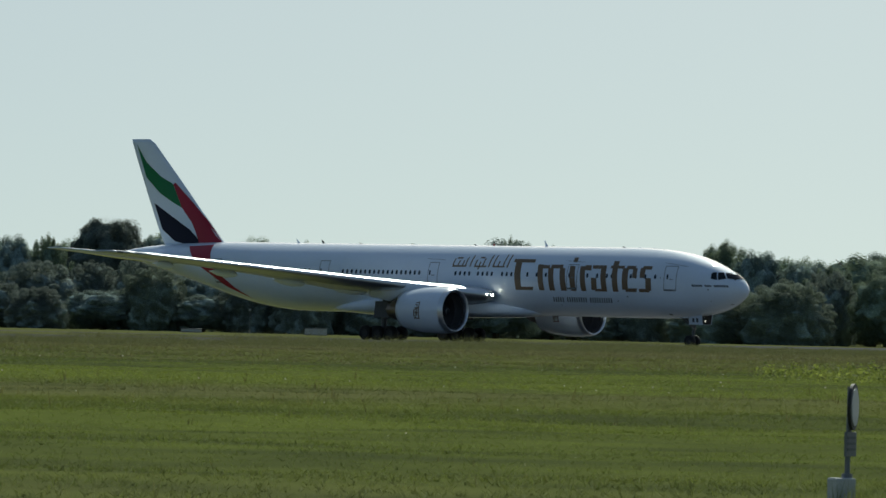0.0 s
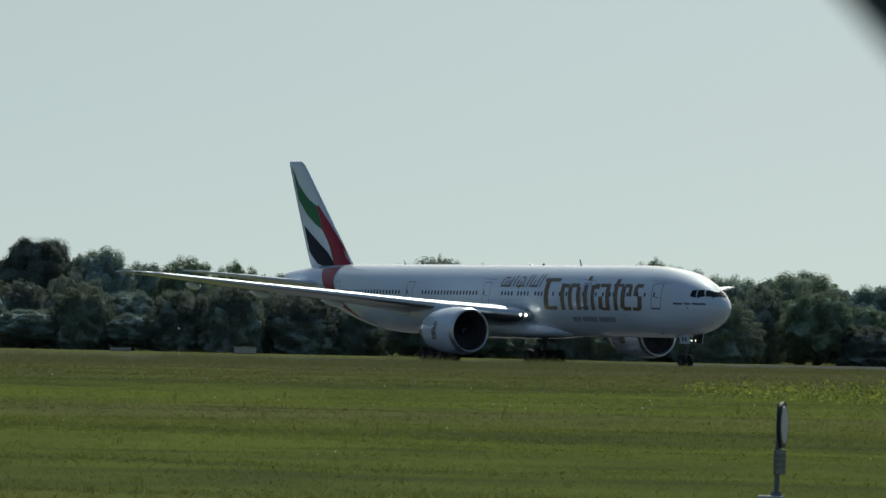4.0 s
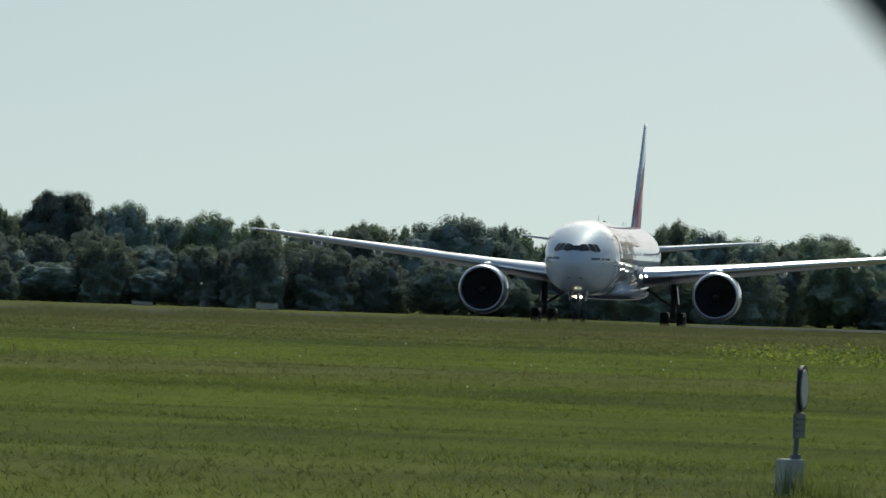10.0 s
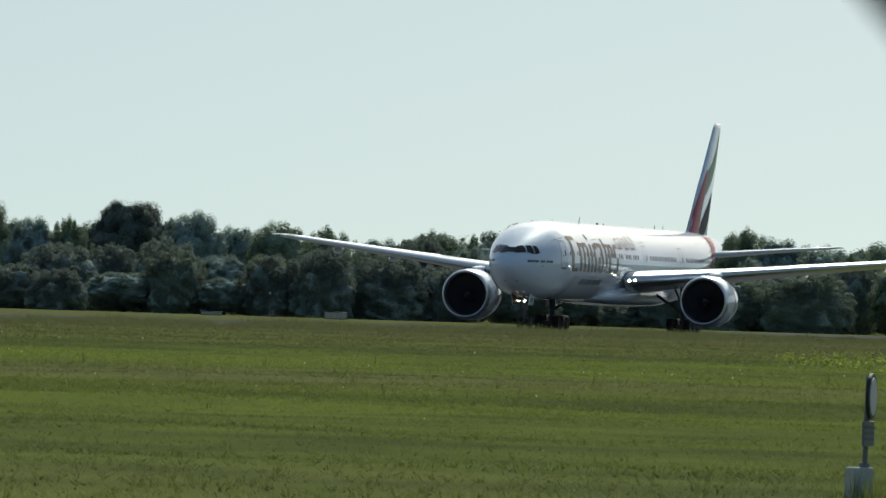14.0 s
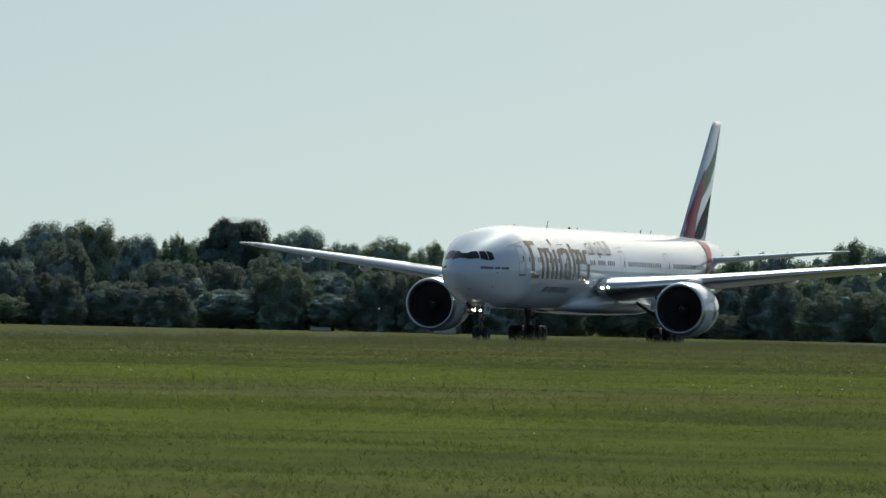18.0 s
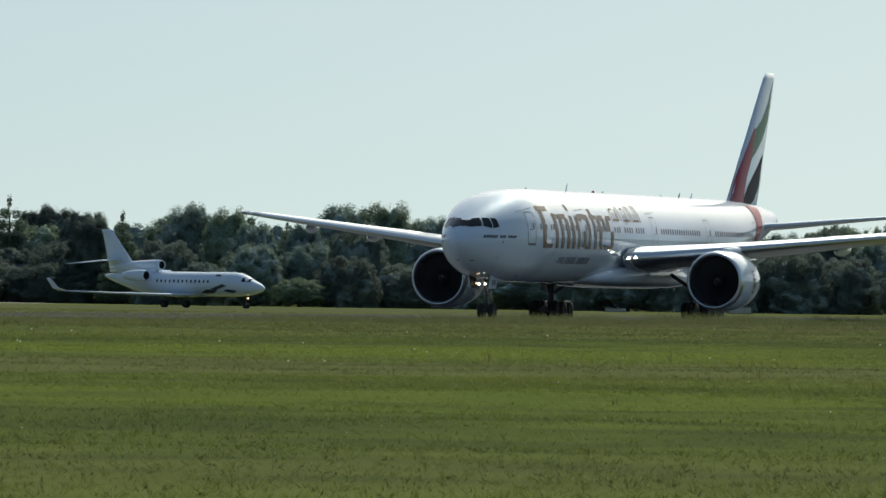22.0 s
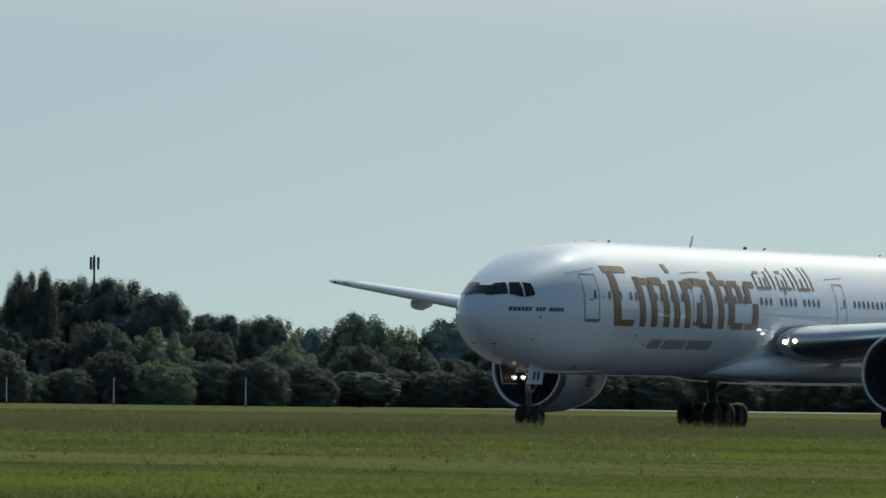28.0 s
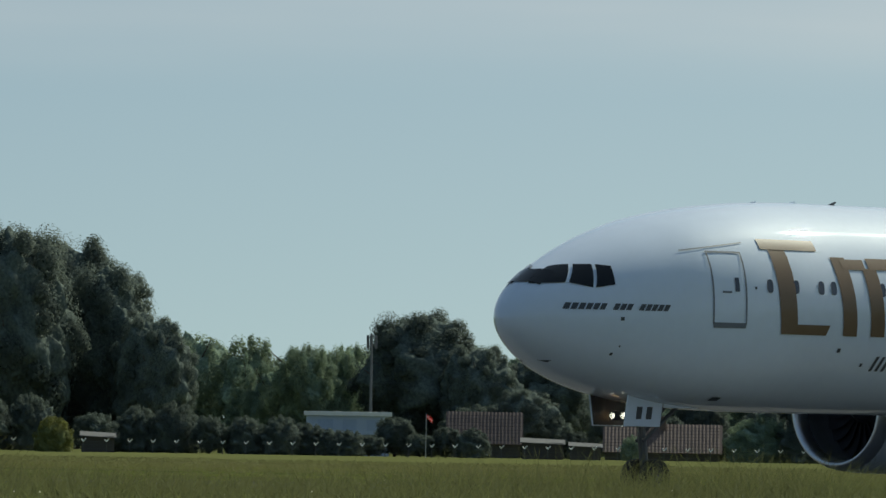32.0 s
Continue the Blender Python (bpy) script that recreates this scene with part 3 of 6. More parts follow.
def fin_half(s, z):
    le, te = float(np.interp(z, FIN_Z, FIN_LE)), float(np.interp(z, FIN_Z, FIN_TE))
    u = min(max((s - le) / (te - le), 0.002), 0.998)
    t = 5 * 0.095 * (0.2969 * math.sqrt(u) - 0.126 * u - 0.3516 * u * u + 0.2843 * u ** 3 - 0.1036 * u ** 4)
    return t * (te - le)


def fin_band(name, upper, lower, mat, parent, label=""):
    for side in (1, -1):
        n = 6
        verts, faces = [], []
        cols = 13
        for i in range(cols):
            f = i / (cols - 1) * (len(upper) - 1)
            k = min(int(f), len(upper) - 2)
            a = Vector(upper[k]).lerp(Vector(upper[k + 1]), f - k)
            b = Vector(lower[k]).lerp(Vector(lower[k + 1]), f - k)
            for j in range(n + 1):
                q = a.lerp(b, j / n)
                verts.append((GEAR_S - q.x, side * (fin_half(q.x, q.y) + 0.02), q.y))
        for i in range(cols - 1):
            for j in range(n):
                k = i * (n + 1) + j
                faces.append((k, k + 1, k + n + 2, k + n + 1))
        part(name, mesh_from(name, verts, faces, mat, True), mat, parent, label)


def wheel(parent, x, y, z, r, w, name="wheel"):
    prof = [(-w / 2, r * 0.55), (-w / 2, r * 0.86), (-w * 0.36, r * 0.97), (0, r), (w * 0.36, r * 0.97), (w / 2, r * 0.86), (w / 2, r * 0.55)]
    turn = Matrix.Translation((x, y, z)) @ Matrix.Rotation(radians(90), 4, "Z")
    bm = turned(prof, 28)
    bmesh.ops.transform(bm, matrix=turn, verts=bm.verts)
    tyre = part(name, bm, TYRE, parent, "black rubber aircraft tyre", True)
    rim = turned([(-w * 0.4, 0.01), (-w * 0.3, r * 0.2), (-w * 0.42, r * 0.5), (-w * 0.45, r * 0.56), (w * 0.45, r * 0.56), (w * 0.42, r * 0.5), (w * 0.3, r * 0.2), (w * 0.4, 0.01)], 20)
    bmesh.ops.transform(rim, matrix=turn, verts=rim.verts)
    part("rim", rim, RIM, tyre, "dark grey metal rim", True)


def nose_gear(plane):
    x = GEAR_S - 6.3
    root = new("nose_gear")
    root.parent = plane
    bm = bmesh.new()
    rod(bm, (x + 0.35, 0, 2.9), (x, 0, 0.55), 0.13)
    rod(bm, (x + 0.14, 0, 1.5), (x, 0, 0.5), 0.09)
    rod(bm, (x, -0.5, 0.55), (x, 0.5, 0.55), 0.08)
    part("strut", bm, GEAR, root)
    bm = bmesh.new()
    for dy in (0.12, -0.12):
        rod(bm, (x + 0.25, dy, 1.6), (x - 1.2, 2.1 * dy, 2.75), 0.06)
    part("drag_brace", bm, GEAR, root)
    bm = bmesh.new()
    rod(bm, (x + 0.1, 0.0, 1.15), (x - 0.32, 0.0, 0.92), 0.045)
    rod(bm, (x - 0.32, 0.0, 0.92), (x - 0.02, 0.0, 0.62), 0.045)
    part("torque_link", bm, GEAR, root)
    for dy in (-0.36, 0.36):
        wheel(root, x, dy, 0.55, 0.55, 0.36)
    bm = bmesh.new()
    rod(bm, (x + 0.2, 0, 2.34), (x + 0.75, 0, 2.34), 0.05)
    rod(bm, (x + 0.72, -0.46, 2.34), (x + 0.72, 0.3, 2.34), 0.04)
    part("lamp_bracket", bm, GEAR, root)
    for dy in (-0.22, 0.22):
        bm = bmesh.new()
        rod(bm, (x + 0.88, dy, 2.33), (x + 0.82, dy, 2.33), 0.09, 0.08, 14)
        shell = turned([(1.2, 0.105), (1.2, 0.135), (0.92, 0.145), (0.78, 0.1)], 16)
        bmesh.ops.transform(shell, matrix=Matrix.Translation((x, dy, 2.33)), verts=shell.verts)
        hold = part("lamp_housing", shell, GEAR, root, "", True)
        part("taxi_lamp", bm, LAMP, hold, "lit white taxi lamp")
    bm = bmesh.new()
    rod(bm, (x + 0.9, -0.46, 2.36), (x + 0.75, -0.46, 2.36), 0.075, 0.06, 12)
    part("turnoff_lamp", bm, LAMP_DIM, root, "warm lit turn-off lamp")
    for side in (1, -1):
        lean = Matrix.Translation((x + 0.1, side * 0.7, 2.48)) @ Matrix.Rotation(radians(-side * 9), 4, "X")
        bm = bmesh.new()
        box(bm, 0.0, 1.5, -0.02, 0.02, -0.46, 0.5, 0.012, lean)
        door = part("gear_door", bm, WHITE, root, "white nose gear door with dark bars")
        lining = bmesh.new()
        box(lining, 0.04, 1.46, -side * 0.03, -side * 0.022, -0.43, 0.46, 0, lean)
        part("door_lining", lining, LINER, door, "dark inner lining")
        for k in range(2):
            bar = bmesh.new()
            box(bar, 0.42 + k * 0.42, 0.64 + k * 0.42, side * 0.022, side * 0.032, -0.24, 0.12, 0, lean)
            part("marking", bar, DARK_TEXT, door)
        bm = bmesh.new()
        box(bm, -1.5, -0.06, -0.015, 0.015, 0.1, 0.5, 0.01, lean)
        part("rear_gear_door", bm, WHITE, root)
    return root


def main_gear(side, plane):
    y = side * 5.49
    root = new("main_gear")
    root.parent = plane
    bm = bmesh.new()
    rod(bm, (0.25, y, 4.2), (0, y, 0.75), 0.3, 0.24)
    rod(bm, (0, y, 1.9), (0, y, 0.7), 0.15)
    part("strut", bm, GEAR, root)
    bm = bmesh.new()
    rod(bm, (0, y, 1.7), (0.3, y - side * 2.4, 3.3), 0.12)
    rod(bm, (0, y, 2.0), (1.9, y - side * 0.3, 3.7), 0.09)
    part("side_brace", bm, GEAR, root)
    bm = bmesh.new()
    box(bm, -1.65, 1.65, y - 0.38, y + 0.38, 0.45, 0.85, 0.08)
    for dx in (-1.47, 0, 1.47):
        rod(bm, (dx, y - 0.72, 0.66), (dx, y + 0.72, 0.66), 0.08)
    part("bogie_beam", bm, GEAR, root)
    for dx in (-1.47, 0, 1.47):
        for dy in (-0.7, 0.7):
            wheel(root, dx, y + dy, 0.66, 0.66, 0.54)
    bm = bmesh.new()
    box(bm, -0.9, 0.9, -0.03, 0.03, -0.75, 0.75, 0.02)
    bmesh.ops.transform(bm, matrix=Matrix.Translation((0.1, y + side * 0.35, 2.75)) @ Matrix.Rotation(radians(side * 8), 4, "X"), verts=bm.verts)
    part("gear_door", bm, GEAR, root, "dark grey gear door")
    return root


def lettering(plane):
    """Gold fleet title as eight plain shapes, grey script strokes, grey bars for the small print."""
    z0, z1 = 4.77, 7.05
    # (start, end, bottom, top, lean) of each plain block, in metres from the title's beginning
    blocks = (
        ((0.15, 0.85, z0, 7.45, -0.3), (0.6, 2.1, z0, 5.06, 0.12), (-0.42, 2.0, 7.2, 7.5, 0.0)),
        ((2.85, 3.45, z0, z1, -0.36), (4.05, 4.65, z0, 6.75, -0.3), (5.35, 5.97, z0, 6.75, -0.3), (2.9, 3.9, 6.7, z1 - 0.05, -0.05), (4.05, 5.4, 6.72, z1, -0.05)),
        ((6.45, 7.05, z0, z1 - 0.1, -0.3), (6.35, 6.8, 7.3, 7.7, -0.1)),
        ((7.63, 8.2, z0, z1 - 0.1, -0.3), (7.95, 8.65, 6.6, z1, -0.1)),
        ((8.8, 9.4, z0 + 0.1, 5.95, -0.05), (9.95, 10.55, z0, 6.8, -0.25), (8.75, 10.3, 6.75, z1, -0.05), (9.2, 10.2, z0, 5.0, 0.0)),
        ((11.2, 11.8, z0, 7.45, -0.3), (10.75, 12.3, 6.8, z1, 0.0)),
        ((12.25, 12.9, 4.95, 6.85, -0.1), (12.6, 13.85, z0, 5.08, 0.05), (12.55, 13.6, 6.75, z1, 0.0), (13.35, 13.85, 6.0, 6.85, -0.05)),
        ((14.2, 14.75, 6.0, 6.9, -0.05), (14.9, 15.5, 4.9, 6.0, -0.05), (14.4, 15.4, 6.75, z1, 0.0), (14.15, 15.3, z0, 5.06, 0.0)),
    )
    for side in (1, -1):
        for letter in blocks:
            verts, faces = [], []
            for a, b, lo, hi, lean in letter:
                base = len(verts)
                nz, ns = 6, max(1, int((b - a) / 0.3))
                for i in range(nz + 1):
                    v = i / nz
                    for q in range(ns + 1):
                        d = a + (b - a) * q / ns + lean * v
                        s = 8.55 + d if side == 1 else 24.1 - d
                        verts.append(fus_side(s, lo + (hi - lo) * v, side, 0.022))
                for i in range(nz):
                    for q in range(ns):
                        k = base + (ns + 1) * i + q
                        faces.append((k, k + 1, k + ns + 2, k + ns + 1))
            part("title_shape", mesh_from("title_shape", verts, faces, GOLD, True), GOLD, plane, "gold-brown painted title shape")
        strokes = ((24.3, 25.9, 6.72, 6.85), (24.3, 24.44, 6.85, 7.45), (24.9, 25.04, 6.85, 7.3), (25.4, 25.54, 6.85, 7.3), (25.75, 25.89, 6.8, 7.6), (24.6, 25.2, 7.45, 7.58),
                   (26.3, 26.44, 6.75, 7.75), (26.8, 28.2, 6.72, 6.85), (26.85, 26.99, 6.85, 7.35), (27.3, 27.44, 6.5, 7.2), (27.75, 27.89, 6.85, 7.5), (27.2, 27.7, 7.5, 7.63),
                   (28.45, 28.59, 6.72, 7.8), (28.95, 29.09, 6.72, 7.8), (29.05, 30.3, 6.72, 6.85), (29.5, 29.64, 6.85, 7.3), (30.1, 30.24, 6.85, 7.85), (30.6, 30.74, 6.72, 7.85))
        for a, b, lo, hi in strokes:
            f = (lambda v: v) if side == 1 else (lambda v: 55.75 - v)
            side_patch("script_stroke", ((f(a), lo), (f(b), lo), (f(b + 0.08), hi), (f(a + 0.08), hi)), side, GOLD, plane, off=0.025, nz=3, ns=2)
        for name, s0, s1, lo, hi, count, fill, gaps in (("address_bar", 13.05, 19.8, 3.78, 4.2, 26, 0.5, (5, 15)), ("type_bar", 1.4, 4.5, 5.33, 5.51, 16, 0.78, (6, 10))):
            for k in range(count):
                if k in gaps:
                    continue
                a = s0 + (s1 - s0) * k / count
                b = a + (s1 - s0) / count * fill
                verts = []
                for s, z in ((a, lo), (b, lo), (b + 0.1, hi), (a + 0.1, hi)):
                    sq = s if (side == 1 or s0 < 6) else 33.0 - s
                    verts.append(fus_side(sq, z, side, 0.014))
                part(name, mesh_from(name, verts, [(0, 1, 2, 3)], DARK_TEXT, True), DARK_TEXT, plane)


def cabin_windows(plane):
    groups = ((8.22, 1.08, 3), (10.92, 0.55, 2), (13.05, 0.55, 4), (15.8, 0.53, 1), (20.5, 1.06, 3), (24.45, 0.53, 3), (26.7, 0.53, 4), (29.3, 0.53, 4), (35.1, 0.53, 18), (48.1, 0.53, 21))
    made = {}
    for side in (1, -1):
        for s0, step, n in groups:
            for k in range(n):
                s = s0 + k * step
                verts = []
                for i in range(12):
                    a = 2 * math.pi * i / 12
                    q = fus_side(s + 0.125 * math.copysign(abs(math.cos(a)) ** 0.7, math.cos(a)), 6.14 + 0.2 * math.copysign(abs(math.sin(a)) ** 0.7, math.sin(a)), side, 0.016)
                    verts.append(q)
                base = Vector((GEAR_S - s, 0, 0))
                tail = s > 49.5
                if not tail and side in made:
                    me = made[side]
                else:
                    me = mesh_from("cabin_window", [v - base for v in verts], [tuple(range(12))], WINDOW)
                    if 14 < s < 49.5:
                        made[side] = me
                ob = part("cabin_window", me, WINDOW, plane)
                ob.location = base


def cabin_doors(plane):
    for side in (1, -1):
        for s0, s1 in ((6.0, 7.28), (16.95, 18.15), (32.95, 34.1), (45.8, 46.95), (59.2, 60.2)):
            z0, z1 = 5.0, 7.1
            zs = [z0 + (z1 - z0) * i / 8 for i in range(9)]
            w = 0.05
            edge = [(s0, z) for z in zs] + [(s1, z) for z in reversed(zs)]
            inner = [(s0 + w, min(max(z, z0 + w), z1 - w)) for z in zs] + [(s1 - w, min(max(z, z0 + w), z1 - w)) for z in reversed(zs)]
            verts = [fus_side(*p, side, 0.02) for p in edge] + [fus_side(*p, side, 0.02) for p in inner]
            n = len(edge)
            faces = [(i, (i + 1) % n, n + (i + 1) % n, n + i) for i in range(n)]
            d = part("door_seal", mesh_from("door_seal", verts, faces, SEAL, True), SEAL, plane, "grey outline of a cabin door")
            side_patch("door_window", ((s0 + 0.84, 5.95), (s0 + 1.0, 5.95), (s0 + 1.0, 6.35), (s0 + 0.84, 6.35)), side, WINDOW, d, off=0.022, nz=2, ns=1)
            side_patch("door_sill", ((s0 + 0.03, z0 - 0.1), (s1 - 0.03, z0 - 0.1), (s1 - 0.03, z0 + 0.01), (s0 + 0.03, z0 + 0.01)), side, SEAL, d, "dark sill below the door", off=0.022, nz=1, ns=1)
            side_patch("door_handle", ((s0 + 0.35, 5.9), (s0 + 0.7, 5.9), (s0 + 0.7, 5.96), (s0 + 0.35, 5.96)), side, SEAL, d, off=0.022, nz=1, ns=1)


def skin_details(plane):
    """Small vents, ports and the rain gutter over the front door."""
    for side in (1, -1):
        for name, s, z, w, h in (("vent_port", 3.05, 5.08, 0.11, 0.1), ("vent_port", 2.94, 4.08, 0.08, 0.08), ("vent_port", 3.1, 4.3, 0.05, 0.05), ("vent_port", 1.55, 3.85, 0.2, 0.06), ("air_scoop", 7.42, 2.87, 0.36, 0.1),
                                 ("vent_port", 12.6, 3.95, 0.1, 0.1), ("vent_port", 15.4, 3.7, 0.06, 0.06), ("vent_port", 7.64, 6.07, 0.07, 0.08), ("vent_port", 11.4, 4.35, 0.14, 0.12), ("drain_port", 19.2, 3.5, 0.08, 0.06)):
            side_patch(name, ((s - w / 2, z - h / 2), (s + w / 2, z - h / 2), (s + w / 2, z + h / 2), (s - w / 2, z + h / 2)), side, DARK_TEXT, plane, off=0.018, nz=1, ns=1)
        side_patch("rain_gutter", ((5.2, 7.07), (7.5, 7.36), (7.5, 7.39), (5.2, 7.1)), side, SEAL, plane, off=0.02, nz=1, ns=6)
        for s0 in (16.95, 32.95):
            side_patch("rain_gutter", ((s0 - 0.5, 7.3), (s0 + 1.6, 7.4), (s0 + 1.6, 7.43), (s0 - 0.5, 7.33)), side, SEAL, plane, off=0.02, nz=1, ns=6)


def flight_deck(plane):
    # three panes a side, corners as (s, z), bottom front, bottom rear, top rear, top front
    for side in (1, -1):
        for quad in (((0.98, 6.03), (1.7, 6.08), (2.18, 6.61), (1.56, 6.53)), ((1.78, 6.08), (2.32, 5.95), (2.64, 6.62), (2.26, 6.61)), ((2.4, 5.95), (2.95, 6.05), (3.06, 6.58), (2.72, 6.62))):
            side_patch("cockpit_window", quad, side, COCKPIT, plane, "dark cockpit pane", off=0.02, nz=6, ns=5)
    verts, faces = [], []
    n = 9
    for i in range(n + 1):
        y = -0.75 + 1.4 * i / n
        for s in (0.94, 1.52):
            zm, hw, hh = fus(s + 0.25 * abs(y))
            a = math.acos(max(-1, min(1, y / hw)))
            p = fus_point(s + 0.25 * abs(y), a, 0.045)
            verts.append(p)
    faces = [(2 * i, 2 * i + 2, 2 * i + 3, 2 * i + 1) for i in range(n)]
    part("windscreen", mesh_from("windscreen", verts, faces, COCKPIT, True), COCKPIT, plane, "dark front windscreen")


def airliner():
    plane = thing("airliner", pose(0, 700, 0), "white twin-engined wide-body airliner with gold title and flag-striped tail", "airliner")
    stations = [.28, .3, .34, .4, .5, .65, .85, 1.05, 1.3, 1.6, 2, 2.4, 2.8, 3.3, 4, 4.5, 5, 5.5, 6, 6.5, 7, 7.5, 8, 8.5, 9, 9.5, 10, 11, 12, 18, 24, 30, 36, 42, 50, 52, 54, 56, 58, 60, 62, 64, 66, 68, 70, 71, 72, 72.7, 73.1]
    rings = [[fus_point(s, 2 * math.pi * j / 64) for j in range(64)] for s in stations]
    part("fuselage", loft_bm(rings), WHITE, plane, "white fuselage with the sky's blue mixed into its paint", True)
    # belly fairing
    rings = []
    for s, w, b, t in ((21.5, 0.6, 2.75, 2.95), (24, 2.0, 2.45, 3.3), (27, 2.95, 2.28, 3.8), (31, 3.3, 2.2, 4.1), (38, 3.3, 2.2, 4.1), (42, 2.95, 2.28, 3.8), (45, 2.0, 2.45, 3.3), (48, 0.6, 2.8, 3.0)):
        zc, hh = (b + t) / 2, (t - b) / 2
        ring = []
        for j in range(28):
            a = 2 * math.pi * j / 28
            ring.append((GEAR_S - s, w * math.copysign(abs(math.cos(a)) ** 0.6, math.cos(a)), zc + hh * math.copysign(abs(math.sin(a)) ** 0.6, math.sin(a))))
        rings.append(ring)
    part("belly_fairing", loft_bm(rings), WHITE, plane, "", True)
    for side in (1, -1):
        rigid_wing(side, plane)
        engine(side, plane)
        main_gear(side, plane)
        rings = [foil_ring(le, ch, 0.09, side * y, z, 0, 8) for y, le, ch, z in ((0.9, 63.2, 7.6, 6.75), (3, 64.9, 6.5, 6.95), (7, 68.1, 4.45, 7.4), (10.3, 70.75, 2.55, 7.72), (10.9, 71.6, 1.7, 7.8))]
        st = part("tailplane", loft_bm(rings), WHITE, plane, "white swept tailplane", True)
        verts = []
        for y, le, ch, z in ((1.6, 63.75, 7.2, 6.82), (10.2, 70.68, 2.6, 7.71)):
            for u in (0.7, 0.71):
                verts.append((GEAR_S - le - ch * u, side * y, z + ch * 0.035))
        part("elevator_joint", mesh_from("elevator_joint", verts, [(0, 1, 3, 2)], SEAL), SEAL, st)
    nose_gear(plane)
    rings = [foil_ring(le, te - le, 0.095, 0.0, z, 0, 10, True) for z, le, te in zip(FIN_Z, FIN_LE, FIN_TE)]
    fin = part("fin", loft_bm(rings), WHITE, plane, "white tail fin painted with flag bands", True)
    fin_band("green_band", ((72.1, 17.65), (70.8, 15.95), (68.87, 14.63), (67.37, 13.98)), ((70.85, 14.6), (69.05, 13.16), (67.54, 12.36), (66.12, 11.77)), GREEN, fin, "dark green band")
    fin_band("black_band", ((69.75, 12.2), (67.37, 10.95), (65.1, 9.77), (64.0, 8.89)), ((68.7, 9.75), (67.08, 8.7), (65.04, 8.3), (63.8, 8.3)), BLACK, fin, "blue-black band")
    fin_band("red_band", ((67.1, 14.1), (64.8, 12.2), (62.9, 10.45), (61.6, 9.05), (61.0, 8.4)), ((67.3, 13.9), (66.12, 11.77), (64.8, 10.36), (64.0, 8.89), (63.9, 8.3)), RED, fin, "red sweep")
    for side in (1, -1):
        side_strip("red_stripe", ((61.3, 8.35), (60.95, 7.5), (60.5, 6.7), (59.4, 5.75), (57.8, 4.6), (55.9, 3.5)), ((64.3, 8.2), (63.5, 7.5), (62.7, 6.7), (60.8, 5.75), (58.9, 4.65), (56.1, 3.6)), side, RED, plane, "red curved stripe", 0.035)
    cabin_windows(plane)
    cabin_doors(plane)
    flight_deck(plane)
    skin_details(plane)
    lettering(plane)
    # antennas, beacon, tail cone exhaust
    for s, h in ((10.5, 0.05), (12.2, 0.05), (14.0, 0.1), (22.9, 0.5), (31.0, 0.12), (49.0, 0.28), (52.0, 0.32), (44.5, 0.08)):
        bm = bmesh.new()
        z = fus(s)[0] + fus(s)[2]
        x = GEAR_S - s
        vs = [bm.verts.new((x + u, y, z + w)) for y in (0.015, -0.015) for u, w in ((0.12, -0.03), (-0.16, -0.03), (-0.34, h), (-0.24, h))]
        for q in ((0, 1, 2, 3), (7, 6, 5, 4), (0, 3, 7, 4), (1, 5, 6, 2), (3, 2, 6, 7)):
            bm.faces.new([vs[i] for i in q])
        part("antenna", bm, DARK_TEXT if 0.07 < h < 0.3 else WHITE, plane)
    bm = bmesh.new()
    bmesh.ops.create_uvsphere(bm, u_segments=12, v_segments=8, radius=0.1)
    bmesh.ops.transform(bm, matrix=Matrix.Translation((GEAR_S - 29.0, 0, 8.74)), verts=bm.verts)
    part("beacon", bm, BEACON, plane, "red anti-collision beacon", True)
    return plane


PLANE = airliner()


# ---------------------------------------------------------------- trees and hedges


def leaf_cloud(lobes, count, size, seed=0, inner=0.62, spread=0.26):
    """Many small leaf sprays in the outer shells of overlapping lobes (centre, radii), with none buried deep."""
    r = np.random.default_rng(seed)
    lobes = [(np.array(c, float), np.array(q, float)) for c, q in lobes]
    area = np.array([q[0] * q[2] + q[0] * q[1] for _, q in lobes])
    pick = r.choice(len(lobes), count * 3, p=area / area.sum())
    d = r.normal(size=(count * 3, 3))
    d /= np.linalg.norm(d, axis=1)[:, None]
    cen = np.array([c for c, _ in lobes])[pick]
    rad = np.array([q for _, q in lobes])[pick]
    pos = cen + d * rad * np.minimum(inner + spread * np.abs(r.normal(size=(count * 3, 1))), 0.98 + 0.12 * r.uniform(0, 1, (count * 3, 1)))
    keep = pos[:, 2] > 0.1
    for c, q in lobes:
        keep &= (((pos - c) / (q * inner * 0.82)) ** 2).sum(1) > 1
    pos, d = pos[keep][:count], d[keep][:count]
    soft = pos - np.array(lobes[0][0]) * (1, 1, 0.6)
    soft = 0.55 * d + 0.45 * soft / np.linalg.norm(soft, axis=1)[:, None] + r.normal(size=d.shape) * 0.12
    n = d + r.normal(size=d.shape) * 0.3
    n[:, 2] += 0.3
    n /= np.linalg.norm(n, axis=1)[:, None]
    a = np.cross(n, r.normal(size=n.shape))
    a /= np.linalg.norm(a, axis=1)[:, None]
    b = np.cross(n, a)
    s = size * r.uniform(0.5, 1.5, (len(pos), 1))
    w = s * r.uniform(0.45, 0.8, (len(pos), 1))
    verts = np.stack([pos - a * s - b * w, pos + a * s * 0.3 - b * w * 0.2 + n * 0.2 * s, pos - a * s * 0.4 + b * w * 1.4], 1).reshape(-1, 3)
    return verts, np.arange(len(verts)).reshape(-1, 3), np.repeat(soft, 3, 0)


BALL = bmesh.new()
bmesh.ops.create_icosphere(BALL, subdivisions=5, radius=1.0)
